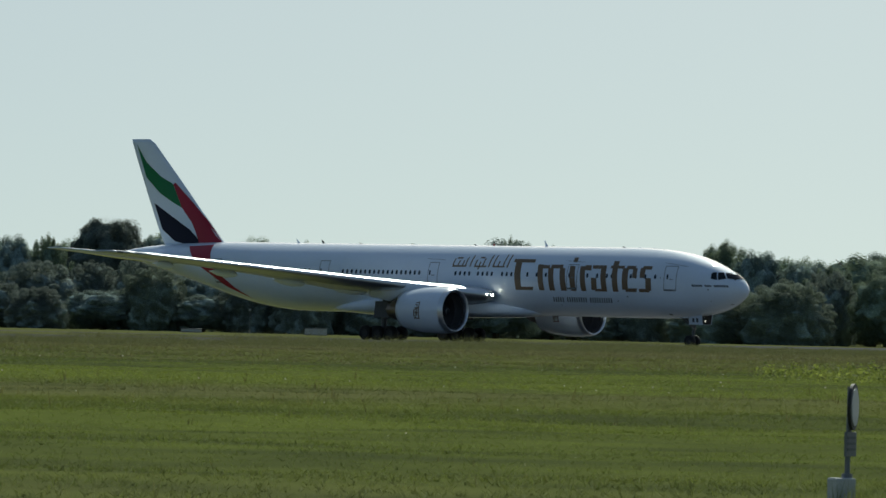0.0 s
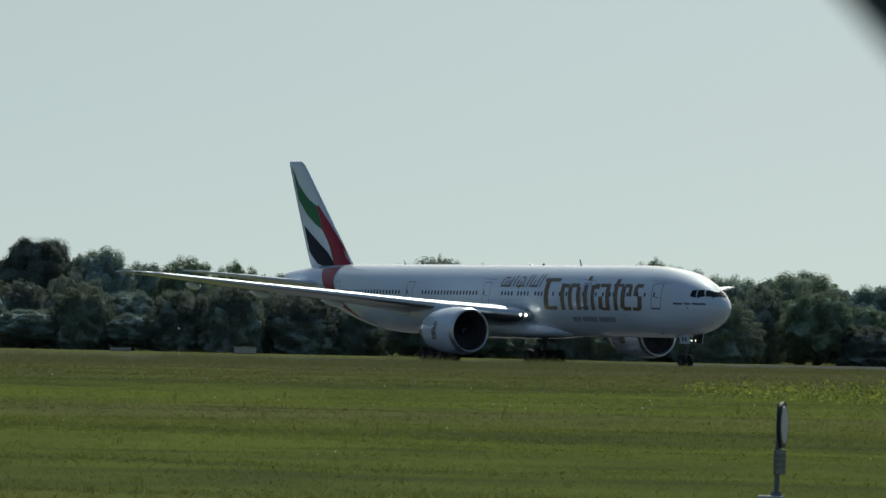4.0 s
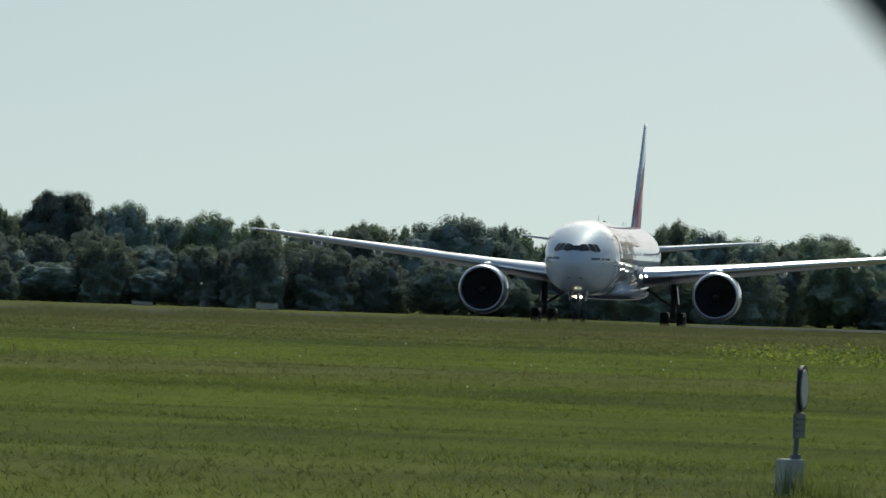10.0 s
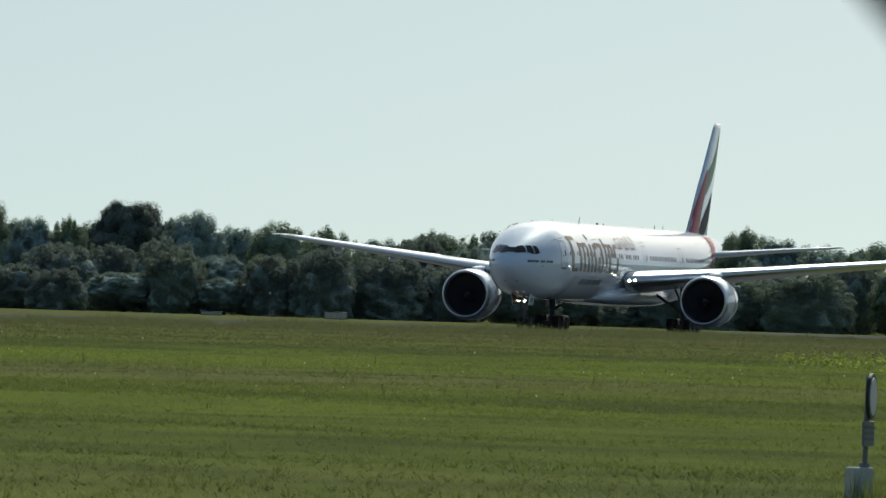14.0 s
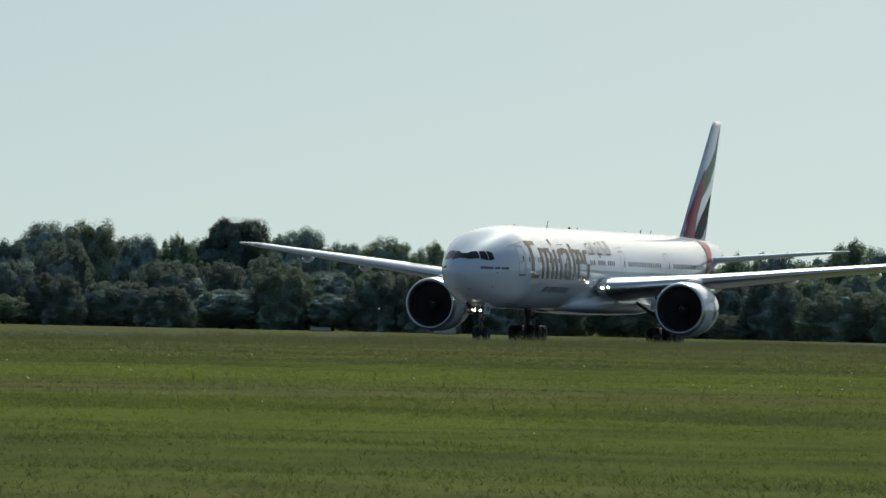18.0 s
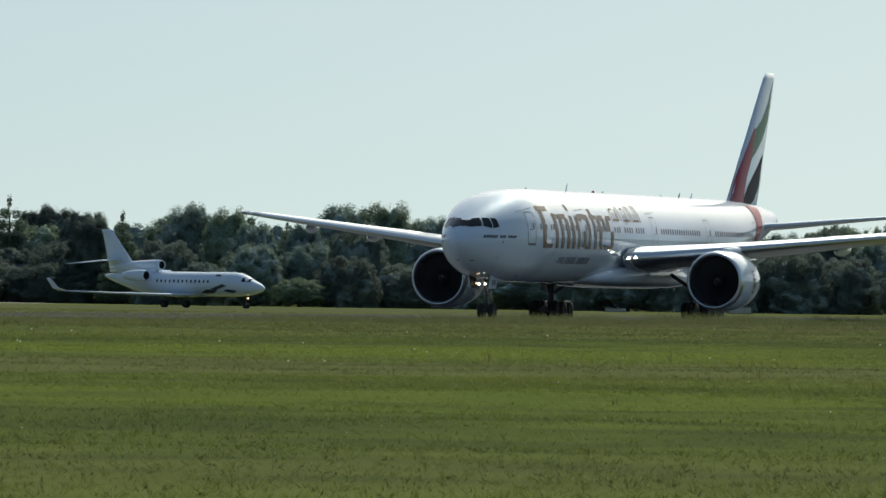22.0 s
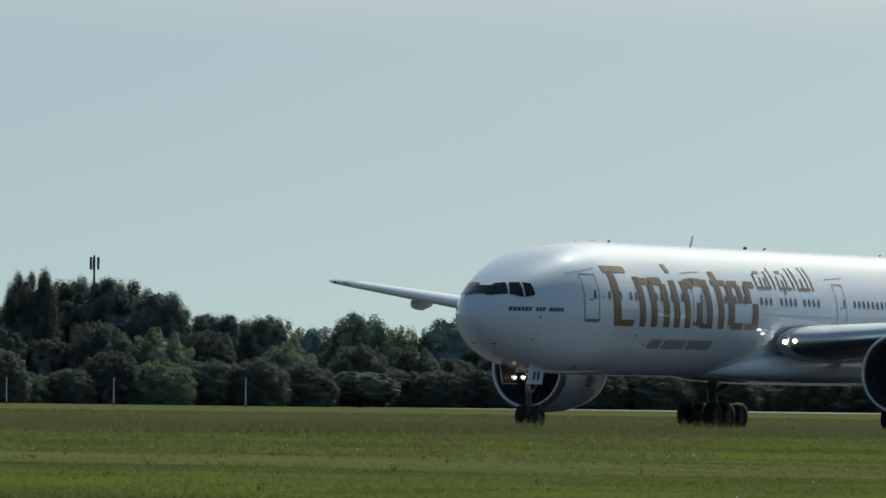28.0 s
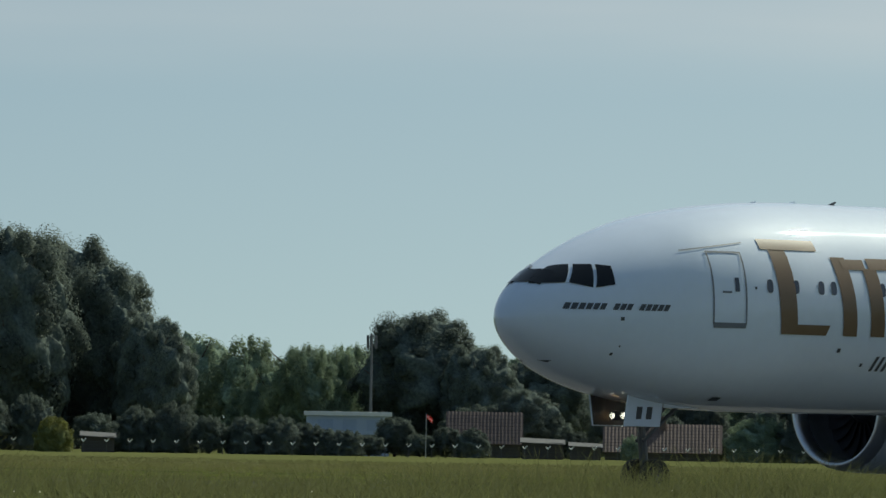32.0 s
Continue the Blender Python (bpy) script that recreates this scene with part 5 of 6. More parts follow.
# separate shrubs along the fence and between the houses
for az, dist, h, w in ((-29.5, 915, 3.4, 6), (-29.95, 918, 2.6, 5), (-30.4, 914, 3.0, 5), (-30.95, 920, 2.4, 4.5), (-31.2, 918, 2.8, 5), (-31.55, 925, 5.8, 8.5), (-31.93, 928, 5.2, 8), (-32.83, 915, 2.8, 2.8),
                       (-33.95, 918, 3.3, 4.2), (-34.14, 922, 3.6, 4.2), (-34.5, 924, 4.7, 6.0), (-34.68, 920, 2.6, 4.2), (-34.84, 918, 2.9, 4.4), (-34.97, 921, 3.0, 4.2), (-35.12, 922, 3.6, 5), (-34.32, 921, 2.7, 4.4), (-35.3, 920, 4.3, 5), (-35.55, 921, 4.2, 5), (-35.8, 920, 4.5, 5), (-36.05, 924, 5.6, 6),
                       (-36.3, 926, 5.2, 6), (-36.6, 922, 4.6, 6), (-37.05, 925, 6.3, 6), (-37.35, 922, 6.0, 7), (-37.8, 922, 5.0, 7), (-38.3, 922, 5.0, 7)):
    forms = PROTO["tall"] if int(-az * 100) % 3 == 0 else PROTO["dark_bush"]
    place(forms[int(-az * 20) % len(forms)], az, dist, h, w, az * 50)
hedge_row(-29.0, -34.0, 960, 960, 5.0, 8.5, 7.0, 9.5, 110, 0.6, True)
# lone bright bushes
for az, dist, h, w in ((-27.8, 870, 7.2, 7.6), (-36.89, 868, 3.7, 4.2)):
    if h > 5:
        yellow = tree_kind("bush", 61, LEAF_Y)
        yellow["label"] = "large yellow-green flowering bush before dark trees"
    b = place(yellow, az, dist, h, w, az * 40)
for protos in PROTO.values():
    for p in protos:
        for o in list(p.children_recursive) + [p]:
            bpy.data.objects.remove(o)
for o in list(yellow.children_recursive) + [yellow]:
    bpy.data.objects.remove(o)


# ---------------------------------------------------------------- grass
def upward(p0, p1, p2):
    """Shading normals of blades that stand in a close sward: mostly those of the sward itself."""
    n = np.cross(p1 - p0, p2 - p0)
    n /= np.maximum(np.linalg.norm(n, axis=1), 1e-9)[:, None]
    n *= np.where(n[:, 2:] < 0, -0.35, 0.35)
    return np.repeat(n + np.array([0, 0, 1.0]), 3, 0)


def grass_field(name, d0, d1, per_m2, height, width, blades, mat, seed, label, az0=-38.6, az1=2.6, lean=0.35, fade=0.0):
    """Upright tufts spread over a sector of the meadow before the camera, as one object."""
    r = np.random.default_rng(seed)
    area = 0.5 * radians(az1 - az0) * (d1 * d1 - d0 * d0)
    n = int(area * per_m2)
    a = np.radians(r.uniform(az0, az1, n))
    d = np.sqrt(r.uniform(d0 * d0, d1 * d1, n))
    cx, cy = np.sin(a) * d, np.cos(a) * d
    if fade:
        # ragged borders where one kind of grass gives way to the next
        wave = 0.35 * fade * (np.sin(cx * 0.045 + seed) + np.sin(cx * 0.017 - cy * 0.03 + 2 * seed))
        edge = np.minimum(d - d0, d1 - d) + wave
        keep = edge > fade * r.uniform(0, 1, n)
        cx, cy = cx[keep], cy[keep]
        n = len(cx)
    cx, cy = np.repeat(cx, blades), np.repeat(cy, blades)
    m = n * blades
    cx = cx + r.normal(0, width * 2.5, m)
    cy = cy + r.normal(0, width * 2.5, m)
    base = lie(cx, cy)
    rough = 0.35 + 1.9 * patchy(cx, cy, 7.0, 4) * patchy(cx, cy, 30.0, 5) + 0.7 * patchy(cx, cy, 2.2, 6) ** 3
    h = height * rough * r.uniform(0.45, 1.25, m)
    t = r.uniform(0, 2 * np.pi, m)
    w = width * r.uniform(0.5, 1.3, m)
    lx, ly = r.normal(0, lean, m) * h, r.normal(0, lean, m) * h
    p0 = np.stack([cx - np.cos(t) * w, cy - np.sin(t) * w, base - 0.01], 1)
    p1 = np.stack([cx + np.cos(t) * w, cy + np.sin(t) * w, base - 0.01], 1)
    p2 = np.stack([cx + lx, cy + ly, base + h], 1)
    verts = np.stack([p0, p1, p2], 1).reshape(-1, 3)
    me = quick_mesh(name, verts, np.arange(len(verts)).reshape(-1, 3), [mat], None, upward(p0, p1, p2))
    return tagged(part(name, me), label, "grass", kind="stuff")


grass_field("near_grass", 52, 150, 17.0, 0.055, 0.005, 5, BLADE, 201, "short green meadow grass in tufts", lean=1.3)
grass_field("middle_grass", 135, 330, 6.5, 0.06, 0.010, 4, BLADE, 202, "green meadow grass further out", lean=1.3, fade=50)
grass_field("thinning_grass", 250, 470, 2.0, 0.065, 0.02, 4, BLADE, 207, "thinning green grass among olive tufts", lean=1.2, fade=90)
grass_field("far_grass", 260, 700, 1.2, 0.065, 0.04, 3, BLADE_FAR, 203, "olive brown grass along the runway", lean=1.0, fade=130)
grass_field("dry_stalks", 52, 130, 0.12, 0.12, 0.004, 3, BLADE_DRY, 204, "thin dry grass stalks with seed heads", lean=0.2)
grass_field("dry_tufts", 110, 420, 0.03, 0.2, 0.012, 4, BLADE_DRY, 205, "taller dry tufts scattered in the meadow", lean=0.3)
grass_field("verge_grass", 330, 580, 0.9, 0.075, 0.025, 4, BLADE_FAR, 206, "taller brownish grass near the runway edge", lean=0.9, fade=110)
grass_field("rough_olive_grass", 170, 520, 2.0, 0.11, 0.016, 4, BLADE_FAR, 208, "uneven olive-brown grass in rough tufts", -38.6, -13.5, 0.8, 60)
grass_field("rough_tufts", 120, 330, 0.05, 0.2, 0.012, 14, BLADE, 209, "taller dark green tufts scattered in the rough grass", -38.6, -15.0, 0.7)


def runway_verge(seed):
    """Tall unmown grass in a narrow strip along the near edge of the runway."""
    r = np.random.default_rng(seed)
    n = 90000
    p, q = Vector((110, 1330, 0)), Vector((-290, -440, 0))
    d = (q - p).normalized()
    s = Vector((d.y, -d.x, 0))
    if s.dot(-p) < 0:
        s = -s
    along = r.uniform(560, 1260, n)
    off = 26 + np.abs(r.normal(0, 13, n))
    clump = np.interp(along, [560, 690, 712, 740, 800, 840, 870, 905, 940, 1020, 1090, 1130, 1165, 1230], [0.35, 0.32, 0.5, 0.66, 0.64, 0.57, 0.46, 0.28, 0.14, 0.6, 0.8, 0.9, 1.25, 1.3]) * (0.85 + 0.3 * np.sin(along * 0.19) * np.sin(along * 0.043 + 1))
    c = np.stack([p.x + d.x * along + s.x * off, p.y + d.y * along + s.y * off], 1)
    clump = clump * (0.25 + 1.5 * patchy(c[:, 0], c[:, 1], 5.0, 8) * patchy(c[:, 0], c[:, 1], 1.7, 9) + 0.4 * patchy(c[:, 0], c[:, 1], 17.0, 10))
    c = np.repeat(c, 4, 0) + r.normal(0, 0.2, (n * 4, 2))
    h = np.repeat(clump * np.exp(-(off - 26) / 16), 4) * r.uniform(0.5, 1.3, n * 4)
    w = r.uniform(0.006, 0.022, n * 4)
    t = r.uniform(0, 2 * np.pi, n * 4)
    lean = r.normal(0, 0.8, (n * 4, 2)) * h[:, None]
    p0 = np.stack([c[:, 0] - np.cos(t) * w, c[:, 1] - np.sin(t) * w, np.zeros(n * 4) - 0.01], 1)
    p1 = np.stack([c[:, 0] + np.cos(t) * w, c[:, 1] + np.sin(t) * w, np.zeros(n * 4) - 0.01], 1)
    p2 = np.stack([c[:, 0] + lean[:, 0], c[:, 1] + lean[:, 1], h], 1)
    verts = np.stack([p0, p1, p2], 1).reshape(-1, 3)
    me = quick_mesh("runway_verge", verts, np.arange(len(verts)).reshape(-1, 3), [BLADE_VERGE], None, upward(p0, p1, p2))
    tagged(part("runway_verge", me), "tall unmown olive grass beside the runway", "grass", kind="stuff")


runway_verge(210)


def sign_tufts():
    """Tall unmown grass left standing round the foot of the sign."""
    r = np.random.default_rng(311)
    p = ground_point(-0.62, 62.8)
    n = 420
    cx, cy = p.x + r.normal(0.05, 0.22, n), p.y + r.normal(0, 0.2, n)
    h = r.uniform(0.08, 0.3, n)
    t = r.uniform(0, 2 * np.pi, n)
    w = r.uniform(0.002, 0.006, n)
    lean = r.normal(0, 0.3, (n, 2)) * h[:, None]
    p0 = np.stack([cx - np.cos(t) * w, cy - np.sin(t) * w, np.zeros(n) - 0.01], 1)
    p1 = np.stack([cx + np.cos(t) * w, cy + np.sin(t) * w, np.zeros(n) - 0.01], 1)
    p2 = np.stack([cx + lean[:, 0], cy + lean[:, 1], h], 1)
    verts = np.stack([p0, p1, p2], 1).reshape(-1, 3)
    me = quick_mesh("sign_tufts", verts, np.arange(len(verts)).reshape(-1, 3), [BLADE])
    tagged(part("sign_tufts", me), "taller green grass round the foot of a sign", "grass", kind="stuff")


sign_tufts()


def weed_patch():
    """Broad-leaved weeds in a low bright patch."""
    r = np.random.default_rng(301)
    n = 22000
    az = np.maximum(r.uniform(-1.35, 2.3, n), r.uniform(-2.0, 2.3, n))
    d = 240 + r.normal(0, 5.5, n) - (az + 0.2) * 5
    x, y = np.sin(np.radians(az)) * d, np.cos(np.radians(az)) * d
    z = np.abs(r.normal(0.14, 0.1, n)) * (0.75 + 0.3 * np.sin(az * 23 + 1) * np.sin(az * 57))
    pos = np.stack([x, y, np.maximum(z * 1.5, 0.04) + lie(x, y)], 1)
    nrm = r.normal(size=(n, 3)) * 0.7 + np.array([0, 0, 1.0])
    nrm /= np.linalg.norm(nrm, axis=1)[:, None]
    a = np.cross(nrm, r.normal(size=(n, 3)))
    a /= np.linalg.norm(a, axis=1)[:, None]
    b = np.cross(nrm, a)
    s = r.uniform(0.03, 0.085, (n, 1))
    verts = np.stack([pos - a * s, pos - b * s * 0.6, pos + a * s, pos + b * s * 0.6], 1).reshape(-1, 3)
    me = quick_mesh("weed_patch", verts, np.arange(len(verts)).reshape(-1, 4), [LEAF_WEED])
    tagged(part("weed_patch", me), "patch of bright broad-leaved weeds in the meadow", "weeds", kind="stuff")


LEAF_WEED = leaf_material("weed_leaves", (0.21, 0.24, 0.055), 0.35, 0.45)
weed_patch()


PETAL = leaf_material("cream_flower_petals", (0.62, 0.6, 0.45), 0.1, 0.6)


def flowers():
    r = np.random.default_rng(302)
    n = 230
    az, d = np.radians(r.uniform(-38, 2.4, n)), r.uniform(70, 260, n)
    pos = np.stack([np.sin(az) * d, np.cos(az) * d, r.uniform(0.12, 0.3, n) + lie(np.sin(az) * d, np.cos(az) * d)], 1)
    s = r.uniform(0.006, 0.015, (n, 1)) * (d / 110).reshape(-1, 1)
    u, v = np.array([[1, 0, 0]]), np.array([[0, 0.3, 1]])
    verts = np.stack([pos - u * s, pos - v * s, pos + u * s, pos + v * s], 1).reshape(-1, 3)
    me = quick_mesh("meadow_flowers", verts, np.arange(len(verts)).reshape(-1, 4), [PETAL])
    tagged(part("meadow_flowers", me), "tiny white flowers scattered over the grass", "flowers", kind="stuff")


flowers()


# ---------------------------------------------------------------- airfield furniture
def round_sign():
    p = ground_point(-0.69, 63.0)
    root = thing("traffic_sign", pose(p.x, p.y, 0, 0, 0, 0), "round dark-rimmed sign on a grey post in a concrete block", "sign")
    bm = bmesh.new()
    box(bm, -0.086, 0.086, -0.086, 0.086, -0.05, 0.285, 0.015, Matrix.Translation((-0.04, 0, 0)) @ Matrix.Rotation(radians(28), 4, "Z"))
    part("concrete_block", bm, OLD_CONCRETE, root, "weathered pale concrete foot")
    bm = bmesh.new()
    rod(bm, (0, 0, 0.25), (0.012, 0, 0.989), 0.021, 0.021, 14)
    rod(bm, (0, 0, 0.28), (0, 0, 0.32), 0.048, 0.04, 14)
    part("post", bm, PLATE, root)
    turn = Matrix.Translation((0.038, -0.03, 0.832)) @ Matrix.Rotation(radians(80), 4, "Z") @ Matrix.Rotation(radians(90), 4, "X")
    bm = bmesh.new()
    bmesh.ops.create_cone(bm, cap_ends=True, segments=40, radius1=0.178, radius2=0.178, depth=0.025)
    bmesh.ops.transform(bm, matrix=turn, verts=bm.verts)
    disc = part("disc", bm, BLACK_PAINT, root, "black rimmed round disc")
    for off in (0.015, -0.015):
        bm = bmesh.new()
        bmesh.ops.create_cone(bm, cap_ends=True, segments=36, radius1=0.145, radius2=0.145, depth=0.006)
        bmesh.ops.transform(bm, matrix=turn @ Matrix.Translation((0, 0, off)), verts=bm.verts)
        part("face", bm, SIGN_FACE, disc, "plain grey-white face")
    at = Matrix.Translation((0.021, -0.03, 0.545)) @ Matrix.Rotation(radians(66), 4, "Z")
    bm = bmesh.new()
    box(bm, -0.095, 0.095, -0.01, 0.01, -0.095, 0.095, 0.004)
    bmesh.ops.transform(bm, matrix=at, verts=bm.verts)
    plate = part("plate", bm, PLATE, root, "small grey supplementary plate")
    bm = bmesh.new()
    for k in range(3):
        box(bm, -0.075, 0.075, -0.016, -0.011, 0.04 - k * 0.045, 0.06 - k * 0.045)
    bmesh.ops.transform(bm, matrix=at, verts=bm.verts)
    part("line_bars", bm, DARK_TEXT, plate)


round_sign()


def marker_board():
    p = ground_point(-29.27, 225.0)
    root = thing("marker_board", pose(p.x, p.y, 0, 0, 0, 29), "low dark taxiway marker board on two short legs", "marker")
    bm = bmesh.new()
    box(bm, -0.28, 0.28, -0.04, 0.04, 0.12, 0.36, 0.015)
    part("board", bm, BLACK_PAINT, root)
    for x in (-0.2, 0.2):
        bm = bmesh.new()
        rod(bm, (x, 0, -0.02), (x, 0, 0.16), 0.03)
        part("leg", bm, STEEL, root)
    bm = bmesh.new()
    box(bm, -0.05, 0.05, -0.047, -0.042, 0.16, 0.33)
    part("stripe", bm, WHITE_TRIM, root)


marker_board()


def equipment_box(az, dist, w, h):
    p = ground_point(az, dist)
    root = thing("equipment_cabinet", pose(p.x, p.y, 0, 0, 0, -az), "low pale grey equipment cabinet beside the taxiway", "cabinet", "airfield cabinets")
    bm = bmesh.new()
    box(bm, -w / 2, w / 2, -0.5, 0.5, 0.1, h, 0.04)
    part("housing", bm, OLD_CONCRETE, root)
    bm = bmesh.new()
    box(bm, -w / 2 - 0.08, w / 2 + 0.08, -0.6, 0.6, h, h + 0.08, 0.02)
    part("lid", bm, PLATE, root)
    bm = bmesh.new()
    box(bm, -w / 2 - 0.1, w / 2 + 0.1, -0.6, 0.6, -0.05, 0.1)
    part("plinth", bm, CONCRETE, root)


equipment_box(-4.434, 930, 2.5, 0.75)
equipment_box(-5.307, 950, 2.4, 0.4)


def light_post(az, dist, h, banded=False, slim=1.0):
    p = ground_point(az, dist)
    root = thing("approach_light", pose(p.x, p.y, 0, 0, 0, -az), "slim white approach light mast on the grass", "light mast", "approach lights")
    bm = bmesh.new()
    rod(bm, (0, 0, 0), (0, 0, h), 0.07 * slim, 0.05 * slim, 10)
    part("mast", bm, WHITE_TRIM if slim == 1.0 else PLATE, root)
    bm = bmesh.new()
    rod(bm, (0, 0, -0.05), (0, 0, 0.4), 0.16, 0.12, 10)
    part("base", bm, CONCRETE, root)
    bm = bmesh.new()
    box(bm, -0.13, 0.13, -0.1, 0.1, h - 0.02, h + 0.2, 0.04)
    part("lamp_head", bm, STEEL, root)
    if banded:
        bm = bmesh.new()
        rod(bm, (0, 0, h * 0.38), (0, 0, h * 0.48), 0.07, seg=10)
        part("red_band", bm, SIGNAL_RED, root)


for az, h in ((-19.425, 2.7), (-19.286, 2.9), (-18.477, 2.9), (-17.725, 3.0), (-16.8, 3.2), (-20.23, 3.0)):
    light_post(az, 868, h * 0.92)
light_post(-20.155, 866, 4.8, True)
light_post(-4.90, 965, 2.7, False, 0.5)


def perimeter_fence():
    """Fence with slanted post tops, coloured white as if sunlit, and thin wires."""
    root = thing("perimeter_fence", pose(0, 0, 0), "wire perimeter fence with slanted post tops whitened as if sunlit", "fence")
    d = 880.0
    def shared(name, rods, mat):
        bm = bmesh.new()
        for p, q, r in rods:
            rod(bm, p, q, r, seg=6)
        me = bpy.data.meshes.new(name)
        bm.to_mesh(me)
        bm.free()
        me.materials.append(mat)
        return me

    post = shared("fence_post", (((0, 0, -0.1), (0, 0, 1.15), 0.04),), FENCE_STEEL)
    # white here stands for sun on the slanted arms
    top = shared("post_top", (((0, 0, 1.15), (0.3, 0, 1.5), 0.06), ((0, 0, 1.15), (-0.2, 0, 1.42), 0.045)), WHITE_TRIM)
    n = 74
    line = [ground_point(-25.6 - k * 0.163, d) for k in range(n)]
    for k, p in enumerate(line):
        ob = part("fence_post", post, None, root)
        ob.matrix_local = pose(p.x, p.y, 0, 0, 0, 25.6 + k * 0.163)
        part("post_top", top, None, ob, "slanted post top, white in place of sunlight" if k == 0 else "")
    for z in (0.4, 0.8, 1.15):
        verts = []
        for p in line:
            verts += [p + Vector((0, 0, z)), p + Vector((0, 0, z + 0.02))]
        faces = [(2 * i, 2 * i + 2, 2 * i + 3, 2 * i + 1) for i in range(n - 1)]
        part("wire", mesh_from("wire", verts, faces, FENCE_STEEL), FENCE_STEEL, root)


perimeter_fence()


# ---------------------------------------------------------------- far buildings
def slab_building():
    dist = 1900.0
    p = ground_point(-10.27, dist)
    root = thing("tower_block", pose(p.x, p.y, 0, 0, 0, 10.27), "tall grey slab block with balconies and roof antennas", "building")
    w, h, dep = 30.6, 34.2, 16.0
    bm = bmesh.new()
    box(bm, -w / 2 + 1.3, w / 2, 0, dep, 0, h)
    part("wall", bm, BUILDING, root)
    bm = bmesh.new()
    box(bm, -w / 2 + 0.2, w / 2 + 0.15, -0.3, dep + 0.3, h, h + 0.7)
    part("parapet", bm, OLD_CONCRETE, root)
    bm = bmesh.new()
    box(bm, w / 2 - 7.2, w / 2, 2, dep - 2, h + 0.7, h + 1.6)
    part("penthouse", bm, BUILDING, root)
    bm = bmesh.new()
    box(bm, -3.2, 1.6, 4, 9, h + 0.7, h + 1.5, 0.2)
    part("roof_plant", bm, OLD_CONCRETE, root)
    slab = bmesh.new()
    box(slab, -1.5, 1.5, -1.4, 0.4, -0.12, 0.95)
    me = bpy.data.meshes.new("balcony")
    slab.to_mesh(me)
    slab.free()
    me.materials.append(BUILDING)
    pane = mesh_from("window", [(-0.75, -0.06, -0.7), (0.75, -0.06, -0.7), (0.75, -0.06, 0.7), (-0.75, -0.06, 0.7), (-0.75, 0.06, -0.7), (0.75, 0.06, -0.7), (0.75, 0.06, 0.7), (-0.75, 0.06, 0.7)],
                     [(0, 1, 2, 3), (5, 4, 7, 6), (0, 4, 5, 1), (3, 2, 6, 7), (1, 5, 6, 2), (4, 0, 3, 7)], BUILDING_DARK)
    for f in range(11):
        z = 3.0 + f * 2.9
        ob = part("balcony", me, None, root)
        ob.location = (-w / 2 + 1.2, 0.8, z)
        for c in range(12):
            ob = part("window", pane, None, root)
            ob.location = (-w / 2 + 3.4 + c * 2.3, 0.0, z + 0.8)
    for x, z in ((-11, 1.4), (-8.5, 1.0), (3.0, 2.6), (6.0, 2.4), (8.0, 3.6), (9.5, 2.0), (13.0, 2.8), (14.5, 3.4), (15.0, 2.2)):
        bm = bmesh.new()
        rod(bm, (x, 6, h + 0.6), (x, 6, h + 0.7 + z), 0.09, 0.06, 6)
        part("antenna", bm, DULL_METAL, root)


slab_building()


def control_tower():
    dist = 1500.0
    p = ground_point(-11.345, dist)
    root = thing("control_tower", pose(p.x, p.y, 0, 0, 0, 11.345), "grey airport control tower with glazed cab and gallery", "control tower")

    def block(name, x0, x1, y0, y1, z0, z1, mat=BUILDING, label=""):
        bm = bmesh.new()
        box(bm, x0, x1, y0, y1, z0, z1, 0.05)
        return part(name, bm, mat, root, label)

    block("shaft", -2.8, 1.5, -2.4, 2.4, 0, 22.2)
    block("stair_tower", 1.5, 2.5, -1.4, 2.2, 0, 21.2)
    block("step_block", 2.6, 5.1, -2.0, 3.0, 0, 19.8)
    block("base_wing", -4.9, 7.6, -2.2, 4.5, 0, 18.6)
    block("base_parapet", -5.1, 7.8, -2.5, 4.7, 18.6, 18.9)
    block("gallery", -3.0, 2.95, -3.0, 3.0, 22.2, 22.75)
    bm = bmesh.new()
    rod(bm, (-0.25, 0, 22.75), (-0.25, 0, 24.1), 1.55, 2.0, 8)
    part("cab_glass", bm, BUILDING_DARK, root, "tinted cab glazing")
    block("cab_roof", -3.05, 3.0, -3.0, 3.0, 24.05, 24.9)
    for x in (-2.8, -1.9, 1.5, 2.7):
        bm = bmesh.new()
        rod(bm, (x, -2.7, 22.7), (x, -2.7, 24.1), 0.09, seg=6)
        part("gallery_post", bm, BUILDING, root)
    for x0, x1 in ((-1.9, -1.4), (-0.6, 0.1), (0.4, 0.9)):
        block("roof_unit", x0, x1, -0.4, 0.4, 24.9, 25.35, BUILDING_DARK)
    for x, z in ((-1.6, 1.3), (-0.6, 1.9), (0.4, 0.9), (1.3, 2.1), (2.0, 1.2)):
        bm = bmesh.new()
        rod(bm, (x, 0, 24.9), (x, 0, 25.0 + z), 0.07, 0.04, 6)
        part("antenna", bm, DULL_METAL, root)


control_tower()


